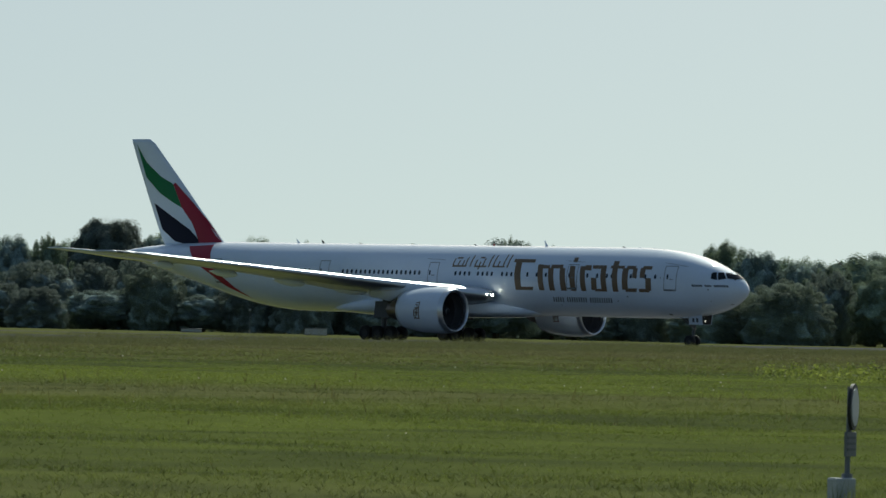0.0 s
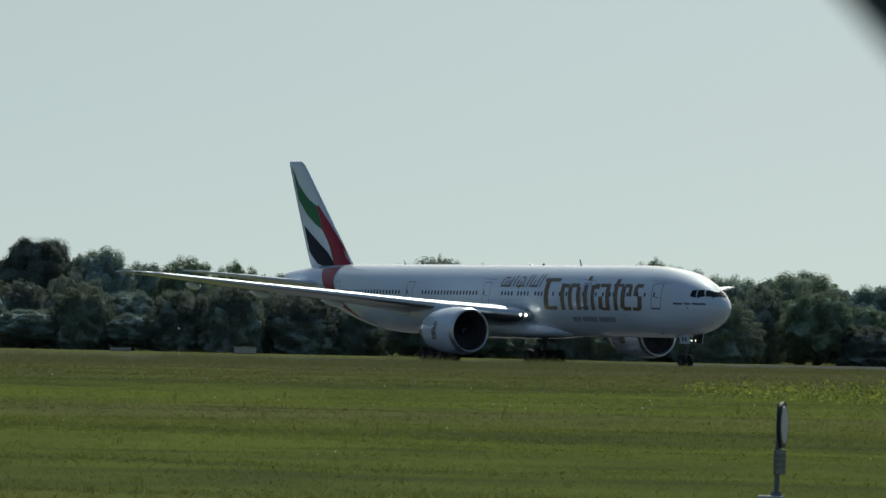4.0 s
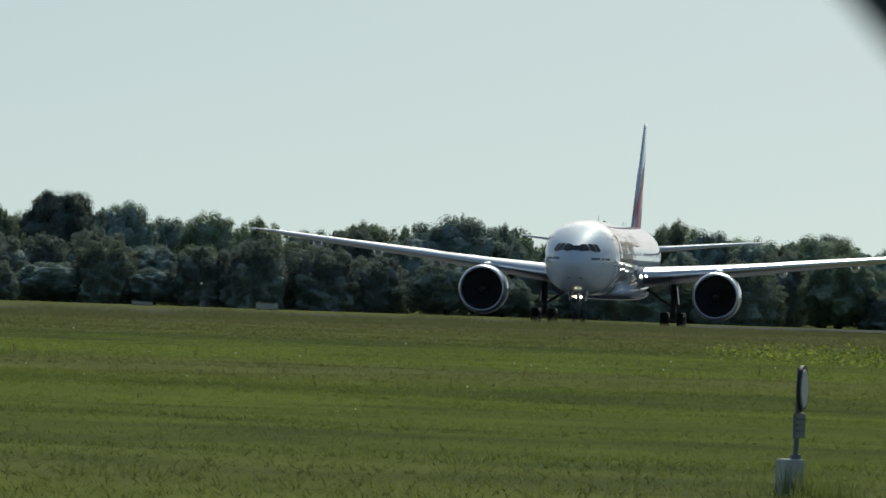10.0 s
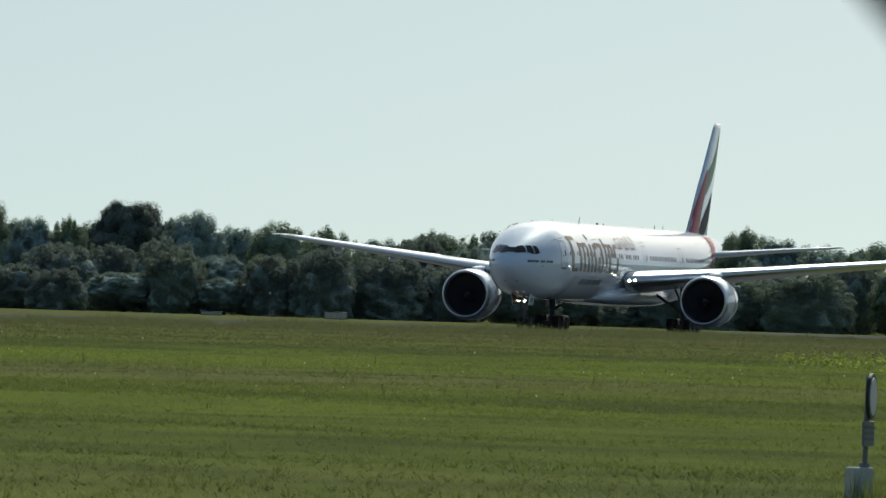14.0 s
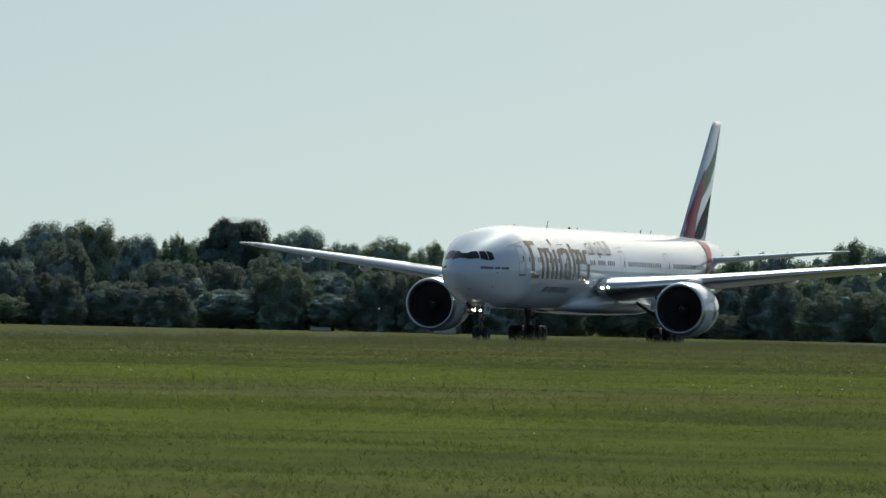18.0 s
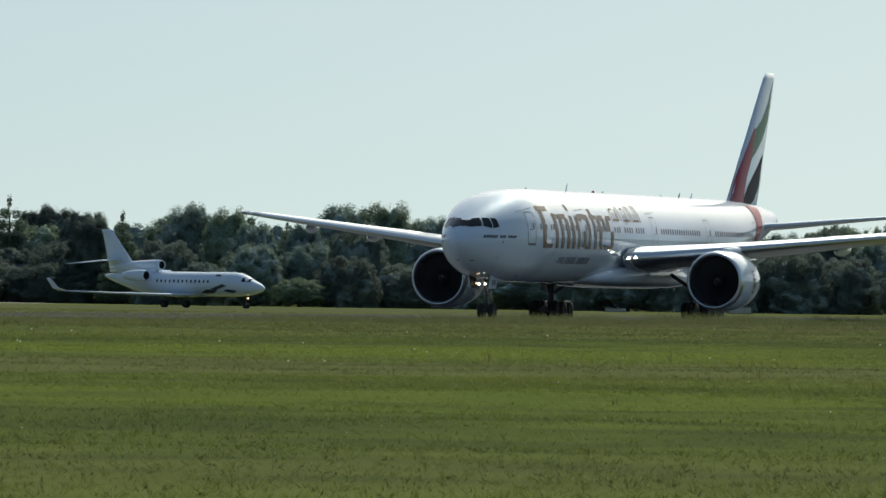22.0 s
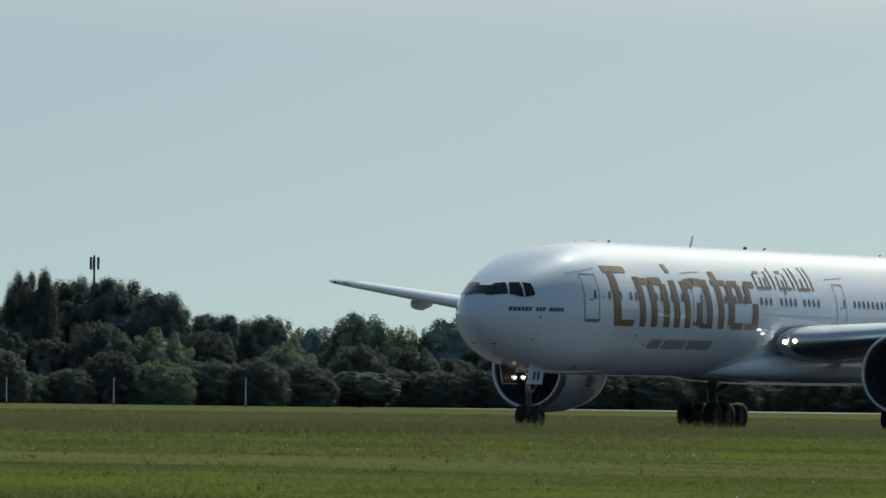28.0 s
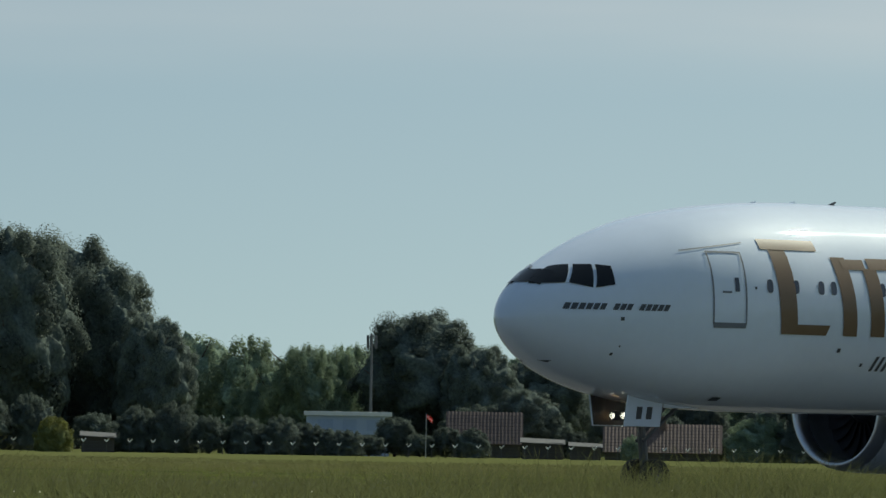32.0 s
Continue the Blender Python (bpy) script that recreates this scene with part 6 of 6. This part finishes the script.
def telecom_mast(az, dist, h, lattice):
    p = ground_point(az, dist)
    root = thing("telecom_mast", pose(p.x, p.y, 0, 0, 0, -az), "grey telecom mast with panel antennas above the trees", "mast", "telecom masts")
    bm = bmesh.new()
    if lattice:
        for sx, sy in ((-1, -1), (1, -1), (1, 1), (-1, 1)):
            rod(bm, (sx * 0.55, sy * 0.55, 0), (sx * 0.38, sy * 0.38, h), 0.09, 0.07, 6)
        for k in range(int(h / 1.1)):
            z = k * 1.1
            for sx, sy, tx, ty in ((-1, -1, 1, -1), (1, -1, 1, 1), (1, 1, -1, 1), (-1, 1, -1, -1)):
                rod(bm, (sx * 0.5, sy * 0.5, z), (tx * 0.48, ty * 0.48, z + 1.1), 0.04, seg=5)
    else:
        rod(bm, (0, 0, 0), (0, 0, h), 0.22, 0.14, 10)
    part("mast_frame", bm, PLATE, root)
    for k in range(3):
        for level in (0.9, 2.6) if lattice else (1.0,):
            a = 2 * math.pi * k / 3 + 0.4
            bm = bmesh.new()
            box(bm, -0.16, 0.16, -0.1, 0.1, h - level - 0.8, h - level + 0.8, 0.04, Matrix.Translation((math.cos(a) * 0.55, math.sin(a) * 0.55, 0)))
            part("panel_antenna", bm, PLATE, root)


telecom_mast(-12.523, 1500, 22.0, True)
telecom_mast(-17.875, 1040, 18.8, False)
telecom_mast(-34.672, 960, 14.4, False)


def street_lamp():
    p = ground_point(-18.712, 1030)
    root = thing("street_lamp", pose(p.x, p.y, 0, 0, 0, 18), "tall grey street lamp behind the hedge", "street lamp")
    bm = bmesh.new()
    rod(bm, (0, 0, 0), (0, 0, 13.9), 0.13, 0.08, 8)
    part("pole", bm, STEEL, root)
    bm = bmesh.new()
    box(bm, -0.1, 0.75, -0.15, 0.15, 13.9, 14.08, 0.05)
    part("lamp_head", bm, STEEL, root)


street_lamp()


def low_hall():
    p = ground_point(-25.15, 1060)
    root = thing("flat_roofed_hall", pose(p.x, p.y, 0, 0, 0, 25.15), "long hall with a bright white low-pitched roof", "building")
    bm = bmesh.new()
    box(bm, -15.8, 15.8, 0, 18, 0, 13.4)
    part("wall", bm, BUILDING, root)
    bm = loft_bm([[(x, -0.4, 13.4), (x, -0.4, 13.55), (x, 9.0, 14.35), (x, 18.4, 13.55), (x, 18.4, 13.4)] for x in (-16.2, 16.2)])
    part("roof", bm, WHITE_TRIM, root, "bright white low-pitched sheet roof")
    pane = bmesh.new()
    box(pane, -0.9, 0.9, -0.06, 0.06, -0.6, 0.6)
    me = bpy.data.meshes.new("window")
    pane.to_mesh(me)
    pane.free()
    me.materials.append(BUILDING_DARK)
    for z in (9.6, 12.0):
        for k in range(12):
            ob = part("window", me, None, root)
            ob.location = (-14.3 + k * 2.6, 0.0, z)
    bm = bmesh.new()
    rod(bm, (5, 9, 14.0), (5, 9, 15.7), 0.2, seg=8)
    part("vent", bm, STEEL, root)


low_hall()


def steel_gantry():
    p = ground_point(-21.0, 1060)
    root = thing("steel_gantry", pose(p.x, p.y, 0, 0, 0, 21), "horizontal steel lattice gantry above the trees", "gantry")
    bm = bmesh.new()
    for z in (13.9, 15.0):
        rod(bm, (-5, 0, z), (5, 0, z), 0.09, seg=6)
    for k in range(10):
        rod(bm, (-5 + k, 0, 13.9), (-4.5 + k, 0, 15.0), 0.06, seg=5)
        rod(bm, (-4.5 + k, 0, 15.0), (-4 + k, 0, 13.9), 0.06, seg=5)
    part("truss", bm, STEEL, root)
    for x in (-4.5, 4.5):
        bm = bmesh.new()
        rod(bm, (x, 0, 0), (x, 0, 14.0), 0.16, seg=8)
        part("column", bm, STEEL, root)


steel_gantry()


def gabled_house(az, dist, w, eave, ridge, depth, chimney, label):
    p = ground_point(az, dist)
    root = thing("house", pose(p.x, p.y, 0, 0, 0, -az), label, "house", "houses beyond the fence")
    bm = bmesh.new()
    box(bm, -w / 2, w / 2, 0, depth, 0, eave)
    part("wall", bm, SHED_WOOD, root)
    rows = 9
    half = depth / 2 + 0.4
    tile = bmesh.new()
    step_y, step_z = half / rows, (ridge - eave) / rows
    vs = [tile.verts.new(q) for q in ((-0.19, 0, 0.03), (0.0, 0, 0.08), (0.19, 0, 0.03), (-0.19, step_y * 1.1, step_z * 1.1), (0.0, step_y * 1.1, step_z * 1.1 + 0.05), (0.19, step_y * 1.1, step_z * 1.1),
                                     (-0.19, 0, -0.02), (0.19, 0, -0.02))]
    for q in ((0, 1, 4, 3), (1, 2, 5, 4), (6, 7, 2, 1, 0)):
        tile.faces.new([vs[i] for i in q])
    me = bpy.data.meshes.new("roof_tile")
    tile.to_mesh(me)
    tile.free()
    me.materials.append(ROOF_TILE)
    deck = mesh_from("roof", [(-w / 2 - 0.3, -0.4, eave - 0.02), (w / 2 + 0.3, -0.4, eave - 0.02), (w / 2 + 0.3, depth / 2, ridge - 0.02), (-w / 2 - 0.3, depth / 2, ridge - 0.02), (-w / 2 - 0.3, depth + 0.4, eave), (w / 2 + 0.3, depth + 0.4, eave)],
                     [(0, 1, 2, 3), (3, 2, 5, 4), (1, 5, 2), (0, 3, 4), (0, 4, 5, 1)], ROOF_TILE)
    roof = part("roof", deck, ROOF_TILE, root, "red-brown tiled gable roof")
    cols = int((w + 0.6) / 0.42)
    for i in range(rows):
        for k in range(cols):
            ob = part("roof_tile", me, None, roof)
            ob.location = (-w / 2 - 0.02 + k * 0.42, -0.4 + i * step_y, eave + i * step_z)
    if chimney:
        bm = bmesh.new()
        box(bm, -0.35, 0.35, depth / 2 - 0.9, depth / 2 - 0.2, ridge - 0.6, ridge + 0.95, 0.03)
        part("chimney", bm, ROOF_TILE, root, "dark brick chimney")


gabled_house(-32.62, 940, 13.2, 0.9, 4.2, 7.0, True, "low house with red-brown tiled roof and chimney")
gabled_house(-33.87, 950, 8.4, 1.6, 5.3, 6.0, False, "small house with a dark tiled gable roof")


def garden_shed(az, dist, w, h, depth, label):
    p = ground_point(az, dist)
    root = thing("garden_shed", pose(p.x, p.y, 0, 0, 0, -az), label, "shed", "sheds beyond the fence")
    bm = bmesh.new()
    box(bm, -w / 2, w / 2, 0, depth, 0, h * 0.8)
    part("wall", bm, SHED_WOOD, root)
    bm = bmesh.new()
    vs = [bm.verts.new(q) for q in ((-w / 2 - 0.2, -0.3, h * 0.78), (w / 2 + 0.2, -0.3, h * 0.7), (w / 2 + 0.2, depth + 0.3, h * 0.92), (-w / 2 - 0.2, depth + 0.3, h))]
    face = bm.faces.new(vs)
    up = bmesh.ops.extrude_face_region(bm, geom=[face])
    for v in up["geom"]:
        if isinstance(v, bmesh.types.BMVert):
            v.co.z += 0.1
    part("roof", bm, SHED_ROOF, root, "pale sloping sheet roof")


garden_shed(-33.46, 905, 4.6, 2.3, 3.0, "low dark shed with a pale grey sheet roof")
garden_shed(-33.16, 900, 3.4, 1.9, 2.6, "small shed with a weathered light roof")
garden_shed(-30.6, 893, 4.8, 2.0, 3.0, "low shed with a pale sheet roof beside a flag")
garden_shed(-36.58, 895, 3.6, 2.2, 2.5, "dark lean-to shed beside a flowering bush")


def bungalow():
    p = ground_point(-34.83, 945)
    root = thing("bungalow", pose(p.x, p.y, 0, 0, 0, 34.83), "flat-roofed bungalow with haze-blue walls and a white roof edge", "house", "houses beyond the fence")
    bm = bmesh.new()
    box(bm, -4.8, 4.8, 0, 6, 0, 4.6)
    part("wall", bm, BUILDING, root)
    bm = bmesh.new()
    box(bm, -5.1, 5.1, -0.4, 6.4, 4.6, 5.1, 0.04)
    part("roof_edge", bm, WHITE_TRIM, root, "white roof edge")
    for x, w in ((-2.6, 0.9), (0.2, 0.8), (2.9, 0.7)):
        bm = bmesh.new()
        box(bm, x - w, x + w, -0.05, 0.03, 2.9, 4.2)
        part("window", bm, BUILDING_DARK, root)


bungalow()


def flag_pole(az, dist, h, height):
    p = ground_point(az, dist)
    root = thing("flag_pole", pose(p.x, p.y, 0, 0, 0, -az), "white pole with a red and white flag", "flag", "flags by the houses")
    bm = bmesh.new()
    rod(bm, (0, 0, 0), (0, 0, h), 0.05, 0.035, 8)
    part("pole", bm, STEEL, root)
    def cloth(x0, x1, a, b, mat, lift):
        verts = []
        for i in range(7):
            x = x0 + (x1 - x0) * i / 6
            sag = -0.75 * x
            y = 0.1 * math.sin(x * 4.2) - lift
            verts += [(0.06 + x, y, h - 0.1 - a * height + sag), (0.06 + x, y, h - 0.1 - b * height + sag)]
        part("flag_cloth", mesh_from("flag_cloth", verts, [(2 * i, 2 * i + 1, 2 * i + 3, 2 * i + 2) for i in range(6)], mat, True), mat, root)

    cloth(0, 1.15 * height, 0.0, 0.9, FLAG_RED, 0.0)
    cloth(0, 1.15 * height, 0.34, 0.56, FLAG_WHITE, 0.012)
    cloth(0.3 * height, 0.52 * height, 0.0, 0.9, FLAG_WHITE, 0.02)


flag_pole(-30.79, 905, 3.7, 1.0)
flag_pole(-34.28, 905, 4.9, 0.55)


def parked_car(az, dist, z, turn):
    p = ground_point(az, dist)
    root = thing("parked_car", pose(p.x, p.y, z, 0, 0, turn), "white car parked on a raised deck behind the trees", "car", "parked cars")
    rings = []
    for x, zb, zt, w in ((-2.1, 0.45, 0.8, 0.7), (-1.9, 0.3, 1.0, 0.85), (-0.9, 0.25, 1.05, 0.88), (0.9, 0.25, 1.0, 0.88), (1.9, 0.3, 0.85, 0.84), (2.15, 0.45, 0.7, 0.65)):
        rings.append([(x, w, zb), (x, w, zt), (x, -w, zt), (x, -w, zb)])
    part("body", loft_bm(rings), WHITE_TRIM, root)
    rings = [[(x, w, 1.0), (x2, w * 0.8, 1.48), (x2, -w * 0.8, 1.48), (x, -w, 1.0)] for x, x2, w in ((-1.7, -1.2, 0.8), (-0.6, -0.5, 0.82), (0.9, 0.3, 0.82))]
    part("cabin", loft_bm(rings), BUILDING_DARK, root)
    for x in (-1.3, 1.3):
        for y in (-0.8, 0.8):
            bm = turned([(-0.1, 0.18), (-0.1, 0.31), (0.1, 0.31), (0.1, 0.18)], 14)
            bmesh.ops.transform(bm, matrix=Matrix.Translation((x, y, 0.31)) @ Matrix.Rotation(radians(90), 4, "Z"), verts=bm.verts)
            part("wheel", bm, TYRE, root)


def parking_deck():
    p = ground_point(-11.95, 1088)
    root = thing("parking_deck", pose(p.x, p.y, 0, 0, 0, 11.95), "plain raised concrete parking deck hidden by trees", "parking deck")
    bm = bmesh.new()
    box(bm, -5.5, 5.5, -3, 3, 7.9, 8.15)
    part("deck", bm, CONCRETE, root)
    for x in (-5, 0, 5):
        bm = bmesh.new()
        box(bm, x - 0.25, x + 0.25, -0.25, 0.25, 0, 7.9)
        part("column", bm, CONCRETE, root)


parking_deck()
parked_car(-12.1, 1087, 8.15, 15)
parked_car(-11.97, 1088, 8.15, 12)
parked_car(-11.77, 1087, 8.15, 10)


# ---------------------------------------------------------------- the dark canopy close to the camera
def near_canopy():
    eye = Vector(EYE)
    root = thing("sun_canopy", pose(0.8, 1.4, 0), "dark grey cloth canopy sloping close beside the camera", "canopy")
    off = Vector((0.8, 1.4, 0))
    d = 1.5
    a = eye + heading(-4.36, 6.63) * d
    b = eye + heading(2.39, -0.75) * d
    up = Vector((0.75, 0.0, 0.66))
    verts = []
    for base in (a, b):
        for k in (0.0, 0.9):
            for y in (0.0, 0.02):
                verts.append(base + up * k + Vector((0, y + k * 0.3, 0)) - off)
    faces = [(0, 4, 6, 2), (1, 3, 7, 5), (0, 1, 5, 4), (2, 6, 7, 3), (0, 2, 3, 1), (4, 5, 7, 6)]
    part("cloth", mesh_from("cloth", verts, faces, CLOTH), CLOTH, root)
    bm = bmesh.new()
    foot = b + up * 0.9 + Vector((0, 0.27, 0)) - off
    rod(bm, (foot.x, foot.y, 0), (foot.x, foot.y, foot.z + 0.02), 0.015)
    part("pole", bm, STEEL, root)
    bm = bmesh.new()
    tip = a + up * 0.9 + Vector((0, 0.27, 0)) - off
    rod(bm, (tip.x, tip.y, 0), (tip.x, tip.y, tip.z + 0.02), 0.015)
    part("pole", bm, STEEL, root)


near_canopy()


# ---------------------------------------------------------------- the small jet
def business_jet():
    jet = thing("business_jet", pose(-110, 840, 0), "white three-engined business jet with winglets on the taxiway", "jet")
    # stations from the nose; origin at the ground below station 12
    S = (0, .15, .5, 1.0, 1.8, 2.8, 4.0, 14.5, 17.0, 19.5, 21.5, 22.6)
    T = (2.05, 2.25, 2.48, 2.68, 3.0, 3.45, 3.68, 3.68, 3.68, 3.62, 3.5, 3.35)
    B = (2.05, 1.9, 1.72, 1.55, 1.38, 1.26, 1.2, 1.2, 1.45, 2.05, 2.65, 3.05)
    Wd = (0.02, .2, .42, .64, .9, 1.1, 1.22, 1.22, 1.1, .8, .5, .15)
    o = 12.0

    def ring(s):
        t, b, w = (smooth_table(S, v, s) for v in (T, B, Wd))
        return [(o - s, w * math.cos(2 * math.pi * j / 32), (t + b) / 2 + (t - b) / 2 * math.sin(2 * math.pi * j / 32)) for j in range(32)]
    st = [0, .05, .15, .3, .5, .8, 1.2, 1.8, 2.3, 2.8, 3.4, 4, 7, 10, 14.5, 16, 17, 18.3, 19.5, 20.5, 21.5, 22.2, 22.6]
    part("fuselage", loft_bm([ring(s) for s in st]), WHITE, jet, "", True)

    def foil(le, ch, th, y, z, vertical=False):
        return [(p[0] - GEAR_S + o, p[1], p[2]) for p in foil_ring(le, ch, th, y, z, 0, 7, vertical)]
    for side in (1, -1):
        rings = [foil(le, ch, 0.11, side * y, z) for y, le, ch, z in ((0.5, 8.6, 5.0, 1.3), (3.5, 10.9, 3.2, 1.3), (8, 13.6, 2.0, 1.42), (12.3, 16.2, 1.2, 1.58))]
        wing = part("wing", loft_bm(rings), WHITE, jet, "", True)
        rings = [foil(le, ch, 0.08, side * y, z) for y, le, ch, z in ((12.3, 16.2, 1.2, 1.58), (12.75, 16.8, 0.95, 1.85), (13.1, 17.7, 0.55, 2.85))]
        part("winglet", loft_bm(rings), WHITE, wing, "", True)
        rings = [foil(le, ch, 0.09, side * y, z) for y, le, ch, z in ((0.1, 19.9, 2.2, 4.9), (2.2, 21.2, 1.6, 4.68), (4.9, 22.9, 0.9, 4.38))]
        part("tailplane", loft_bm(rings), WHITE, jet, "", True)
        pod = turned([(0.0, 0.44), (0.03, 0.5), (-0.3, 0.58), (-1.4, 0.6), (-2.6, 0.48), (-3.1, 0.38), (-3.1, 0.3)], 24)
        bmesh.ops.transform(pod, matrix=Matrix.Translation((o - 15.0, side * 1.85, 3.25)), verts=pod.verts)
        e = part("engine_pod", pod, WHITE, jet, "white engine pod", True)
        for nm, prof in (("intake", [(-0.02, 0.44), (-0.5, 0.42), (-0.52, 0.02)]),):
            bm = turned(prof, 20)
            bmesh.ops.transform(bm, matrix=Matrix.Translation((o - 15.0, side * 1.85, 3.25)), verts=bm.verts)
            part(nm, bm, FAN, e, "", True)
        bm = bmesh.new()
        box(bm, o - 17.2, o - 15.6, min(side * 0.8, side * 1.5), max(side * 0.8, side * 1.5), 3.15, 3.35, 0.05)
        part("pylon", bm, WHITE, jet)
    # centre engine with its top intake
    pod = turned([(0.0, 0.42), (0.03, 0.48), (-0.3, 0.56), (-1.6, 0.6), (-3.5, 0.6), (-6.0, 0.5), (-7.2, 0.36), (-7.2, 0.28)], 24)
    bmesh.ops.transform(pod, matrix=Matrix.Translation((o - 14.6, 0, 4.35)) @ Matrix.Rotation(radians(-3), 4, "Y"), verts=pod.verts)
    c = part("centre_engine", pod, WHITE, jet, "white centre engine duct", True)
    bm = turned([(-0.02, 0.42), (-0.5, 0.4), (-0.52, 0.02)], 20)
    bmesh.ops.transform(bm, matrix=Matrix.Translation((o - 14.6, 0, 4.35)), verts=bm.verts)
    part("intake", bm, FAN, c, "", True)
    bm = bmesh.new()
    box(bm, o - 20.5, o - 15.2, -0.3, 0.3, 3.4, 4.2, 0.1)
    part("engine_fairing", bm, WHITE, jet)
    rings = [foil(le, te - le, 0.1, 0.0, z, True) for z, le, te in ((3.6, 17.2, 22.0), (4.9, 19.0, 22.4), (7.5, 21.4, 23.1), (7.8, 21.5, 23.3), (7.98, 21.9, 23.2))]
    part("fin", loft_bm(rings), WHITE, jet, "", True)
    for side in (1, -1):
        for k in range(13):
            s = 6.9 + k * 0.6
            zz = 2.72
            verts = []
            for i in range(10):
                a = 2 * math.pi * i / 10
                z = zz + 0.17 * math.sin(a)
                hh, zm = 1.24, 2.44
                y = 1.22 * math.sqrt(max(0, 1 - ((z - zm) / hh) ** 2)) + 0.015
                verts.append((o - s + 0.13 * math.cos(a), side * y, z))
            part("cabin_window", mesh_from("cabin_window", verts, [tuple(range(10))], WINDOW), WINDOW, jet)
        for s0, s1, z0, z1 in ((1.55, 1.95, 2.72, 3.02), (2.02, 2.5, 2.72, 3.16)):
            verts = []
            for s, z in ((s0, z0), (s1, z0), (s1, z1), (s0 + 0.18, z1)):
                t, b, w = (smooth_table(S, v, s) for v in (T, B, Wd))
                y = w * math.sqrt(max(0, 1 - ((z - (t + b) / 2) / ((t - b) / 2)) ** 2)) + 0.03
                verts.append((o - s + 0.02, side * y, z))
            part("cockpit_window", mesh_from("cockpit_window", verts, [(0, 1, 2, 3)], COCKPIT), COCKPIT, jet)
        for pts in (((4.2, 2.3), (4.9, 2.45), (6.6, 1.95), (5.9, 1.85)), ((5.6, 1.85), (7.2, 1.9), (8.2, 1.5), (6.4, 1.5)), ((5.3, 3.25), (6.0, 3.25), (6.2, 3.45), (5.5, 3.45)), ((2.9, 1.8), (4.3, 1.95), (4.9, 1.75), (3.6, 1.55))):
            verts = []
            for s, z in pts:
                t, b, w = (smooth_table(S, v, s) for v in (T, B, Wd))
                y = w * math.sqrt(max(0, 1 - ((z - (t + b) / 2) / ((t - b) / 2)) ** 2)) + 0.04
                verts.append((o - s, side * y, z))
            part("livery_patch", mesh_from("livery_patch", verts, [(0, 1, 2, 3)], DARK_TEXT), DARK_TEXT, jet, "dark swept livery patch")
    for x, y, w in ((o - 2.6, 0.0, 0.28), (o - 12.6, 1.6, 0.38), (o - 12.6, -1.6, 0.38)):
        g = new("landing_gear")
        g.parent = jet
        bm = bmesh.new()
        rod(bm, (x, y, w), (x, y * 0.9, 1.4), 0.07)
        rod(bm, (x, y - 0.24, w), (x, y + 0.24, w), 0.04)
        part("strut", bm, GEAR, g)
        for dy in (-0.18, 0.18):
            wheel(g, x, y + dy, w, w, 0.18)
    bm = bmesh.new()
    rod(bm, (o - 2.3, 0, 1.05), (o - 2.45, 0, 1.05), 0.1, 0.08)
    part("taxi_lamp", bm, LAMP_DIM, jet, "lit taxi lamp")
    return jet


JET = business_jet()


# ---------------------------------------------------------------- what moves
# seconds, x, y, heading of the airliner
PLANE_PATH = [
    (0, -47.24, 733.82, 126.16),
    (1, -43.52, 731.32, 128.70),
    (2, -39.99, 728.65, 133.15),
    (3, -36.67, 725.73, 138.89),
    (3.5, -35.30, 723.99, 141.86),
    (5.5, -30.29, 717.64, 154.37),
    (6, -28.99, 715.79, 157.45),
    (7, -27.16, 710.95, 164.10),
    (8, -25.72, 705.55, 170.83),
    (9, -24.83, 699.62, 177.04),
    (10, -24.61, 693.19, 182.53),
    (11, -24.94, 686.35, 186.67),
    (12, -25.70, 679.19, 189.40),
    (13, -26.77, 671.72, 190.82),
    (13.5, -27.61, 667.57, 190.91),
    (15.5, -31.11, 651.93, 192.04),
    (16, -32.12, 647.64, 192.26),
    (17, -34.39, 637.56, 192.39),
    (18, -36.88, 626.27, 192.50),
    (19, -39.77, 613.46, 192.39),
    (20, -43.14, 598.65, 192.34),
    (21, -47.02, 581.43, 192.17),
    (22, -51.41, 561.70, 192.06),
    (23, -56.35, 539.37, 192.02),
    (24, -61.79, 514.47, 191.94),
    (25, -67.69, 487.03, 191.82),
    (26, -74.11, 457.12, 191.90),
    (28.5, -92.73, 372.46, 192.12),
    (29, -96.73, 353.94, 192.27),
    (29.3, -99.16, 342.55, 192.25),
    (29.5, -100.72, 335.02, 192.20),
    (30, -104.90, 315.08, 192.14),
    (30.5, -109.06, 294.68, 191.65),
    (31, -113.30, 273.57, 191.30),
    (31.5, -117.63, 251.74, 190.69),
    (32, -122.09, 229.14, 190.80),
]
# seconds, metres along its line, of the small jet
JET_PATH = [(0, -38.0), (20, -4.8), (21, -3.2), (23, 0.0), (25, 2.2), (28, 4.5), (32, 7.0)]
JET_HEADING = 125.5


def motions():
    walk(PLANE, [(t, pose(x, y, 0, 0, 0, 90 - a)) for t, x, y, a in PLANE_PATH])
    nose = ground_point(-7.692, 828.0)
    ahead = heading(JET_HEADING)
    walk(JET, [(t, Matrix.Translation(nose + ahead * (d - 12.0)) @ pose(0, 0, 0, 0, 0, 90 - JET_HEADING)) for t, d in JET_PATH])


motions()
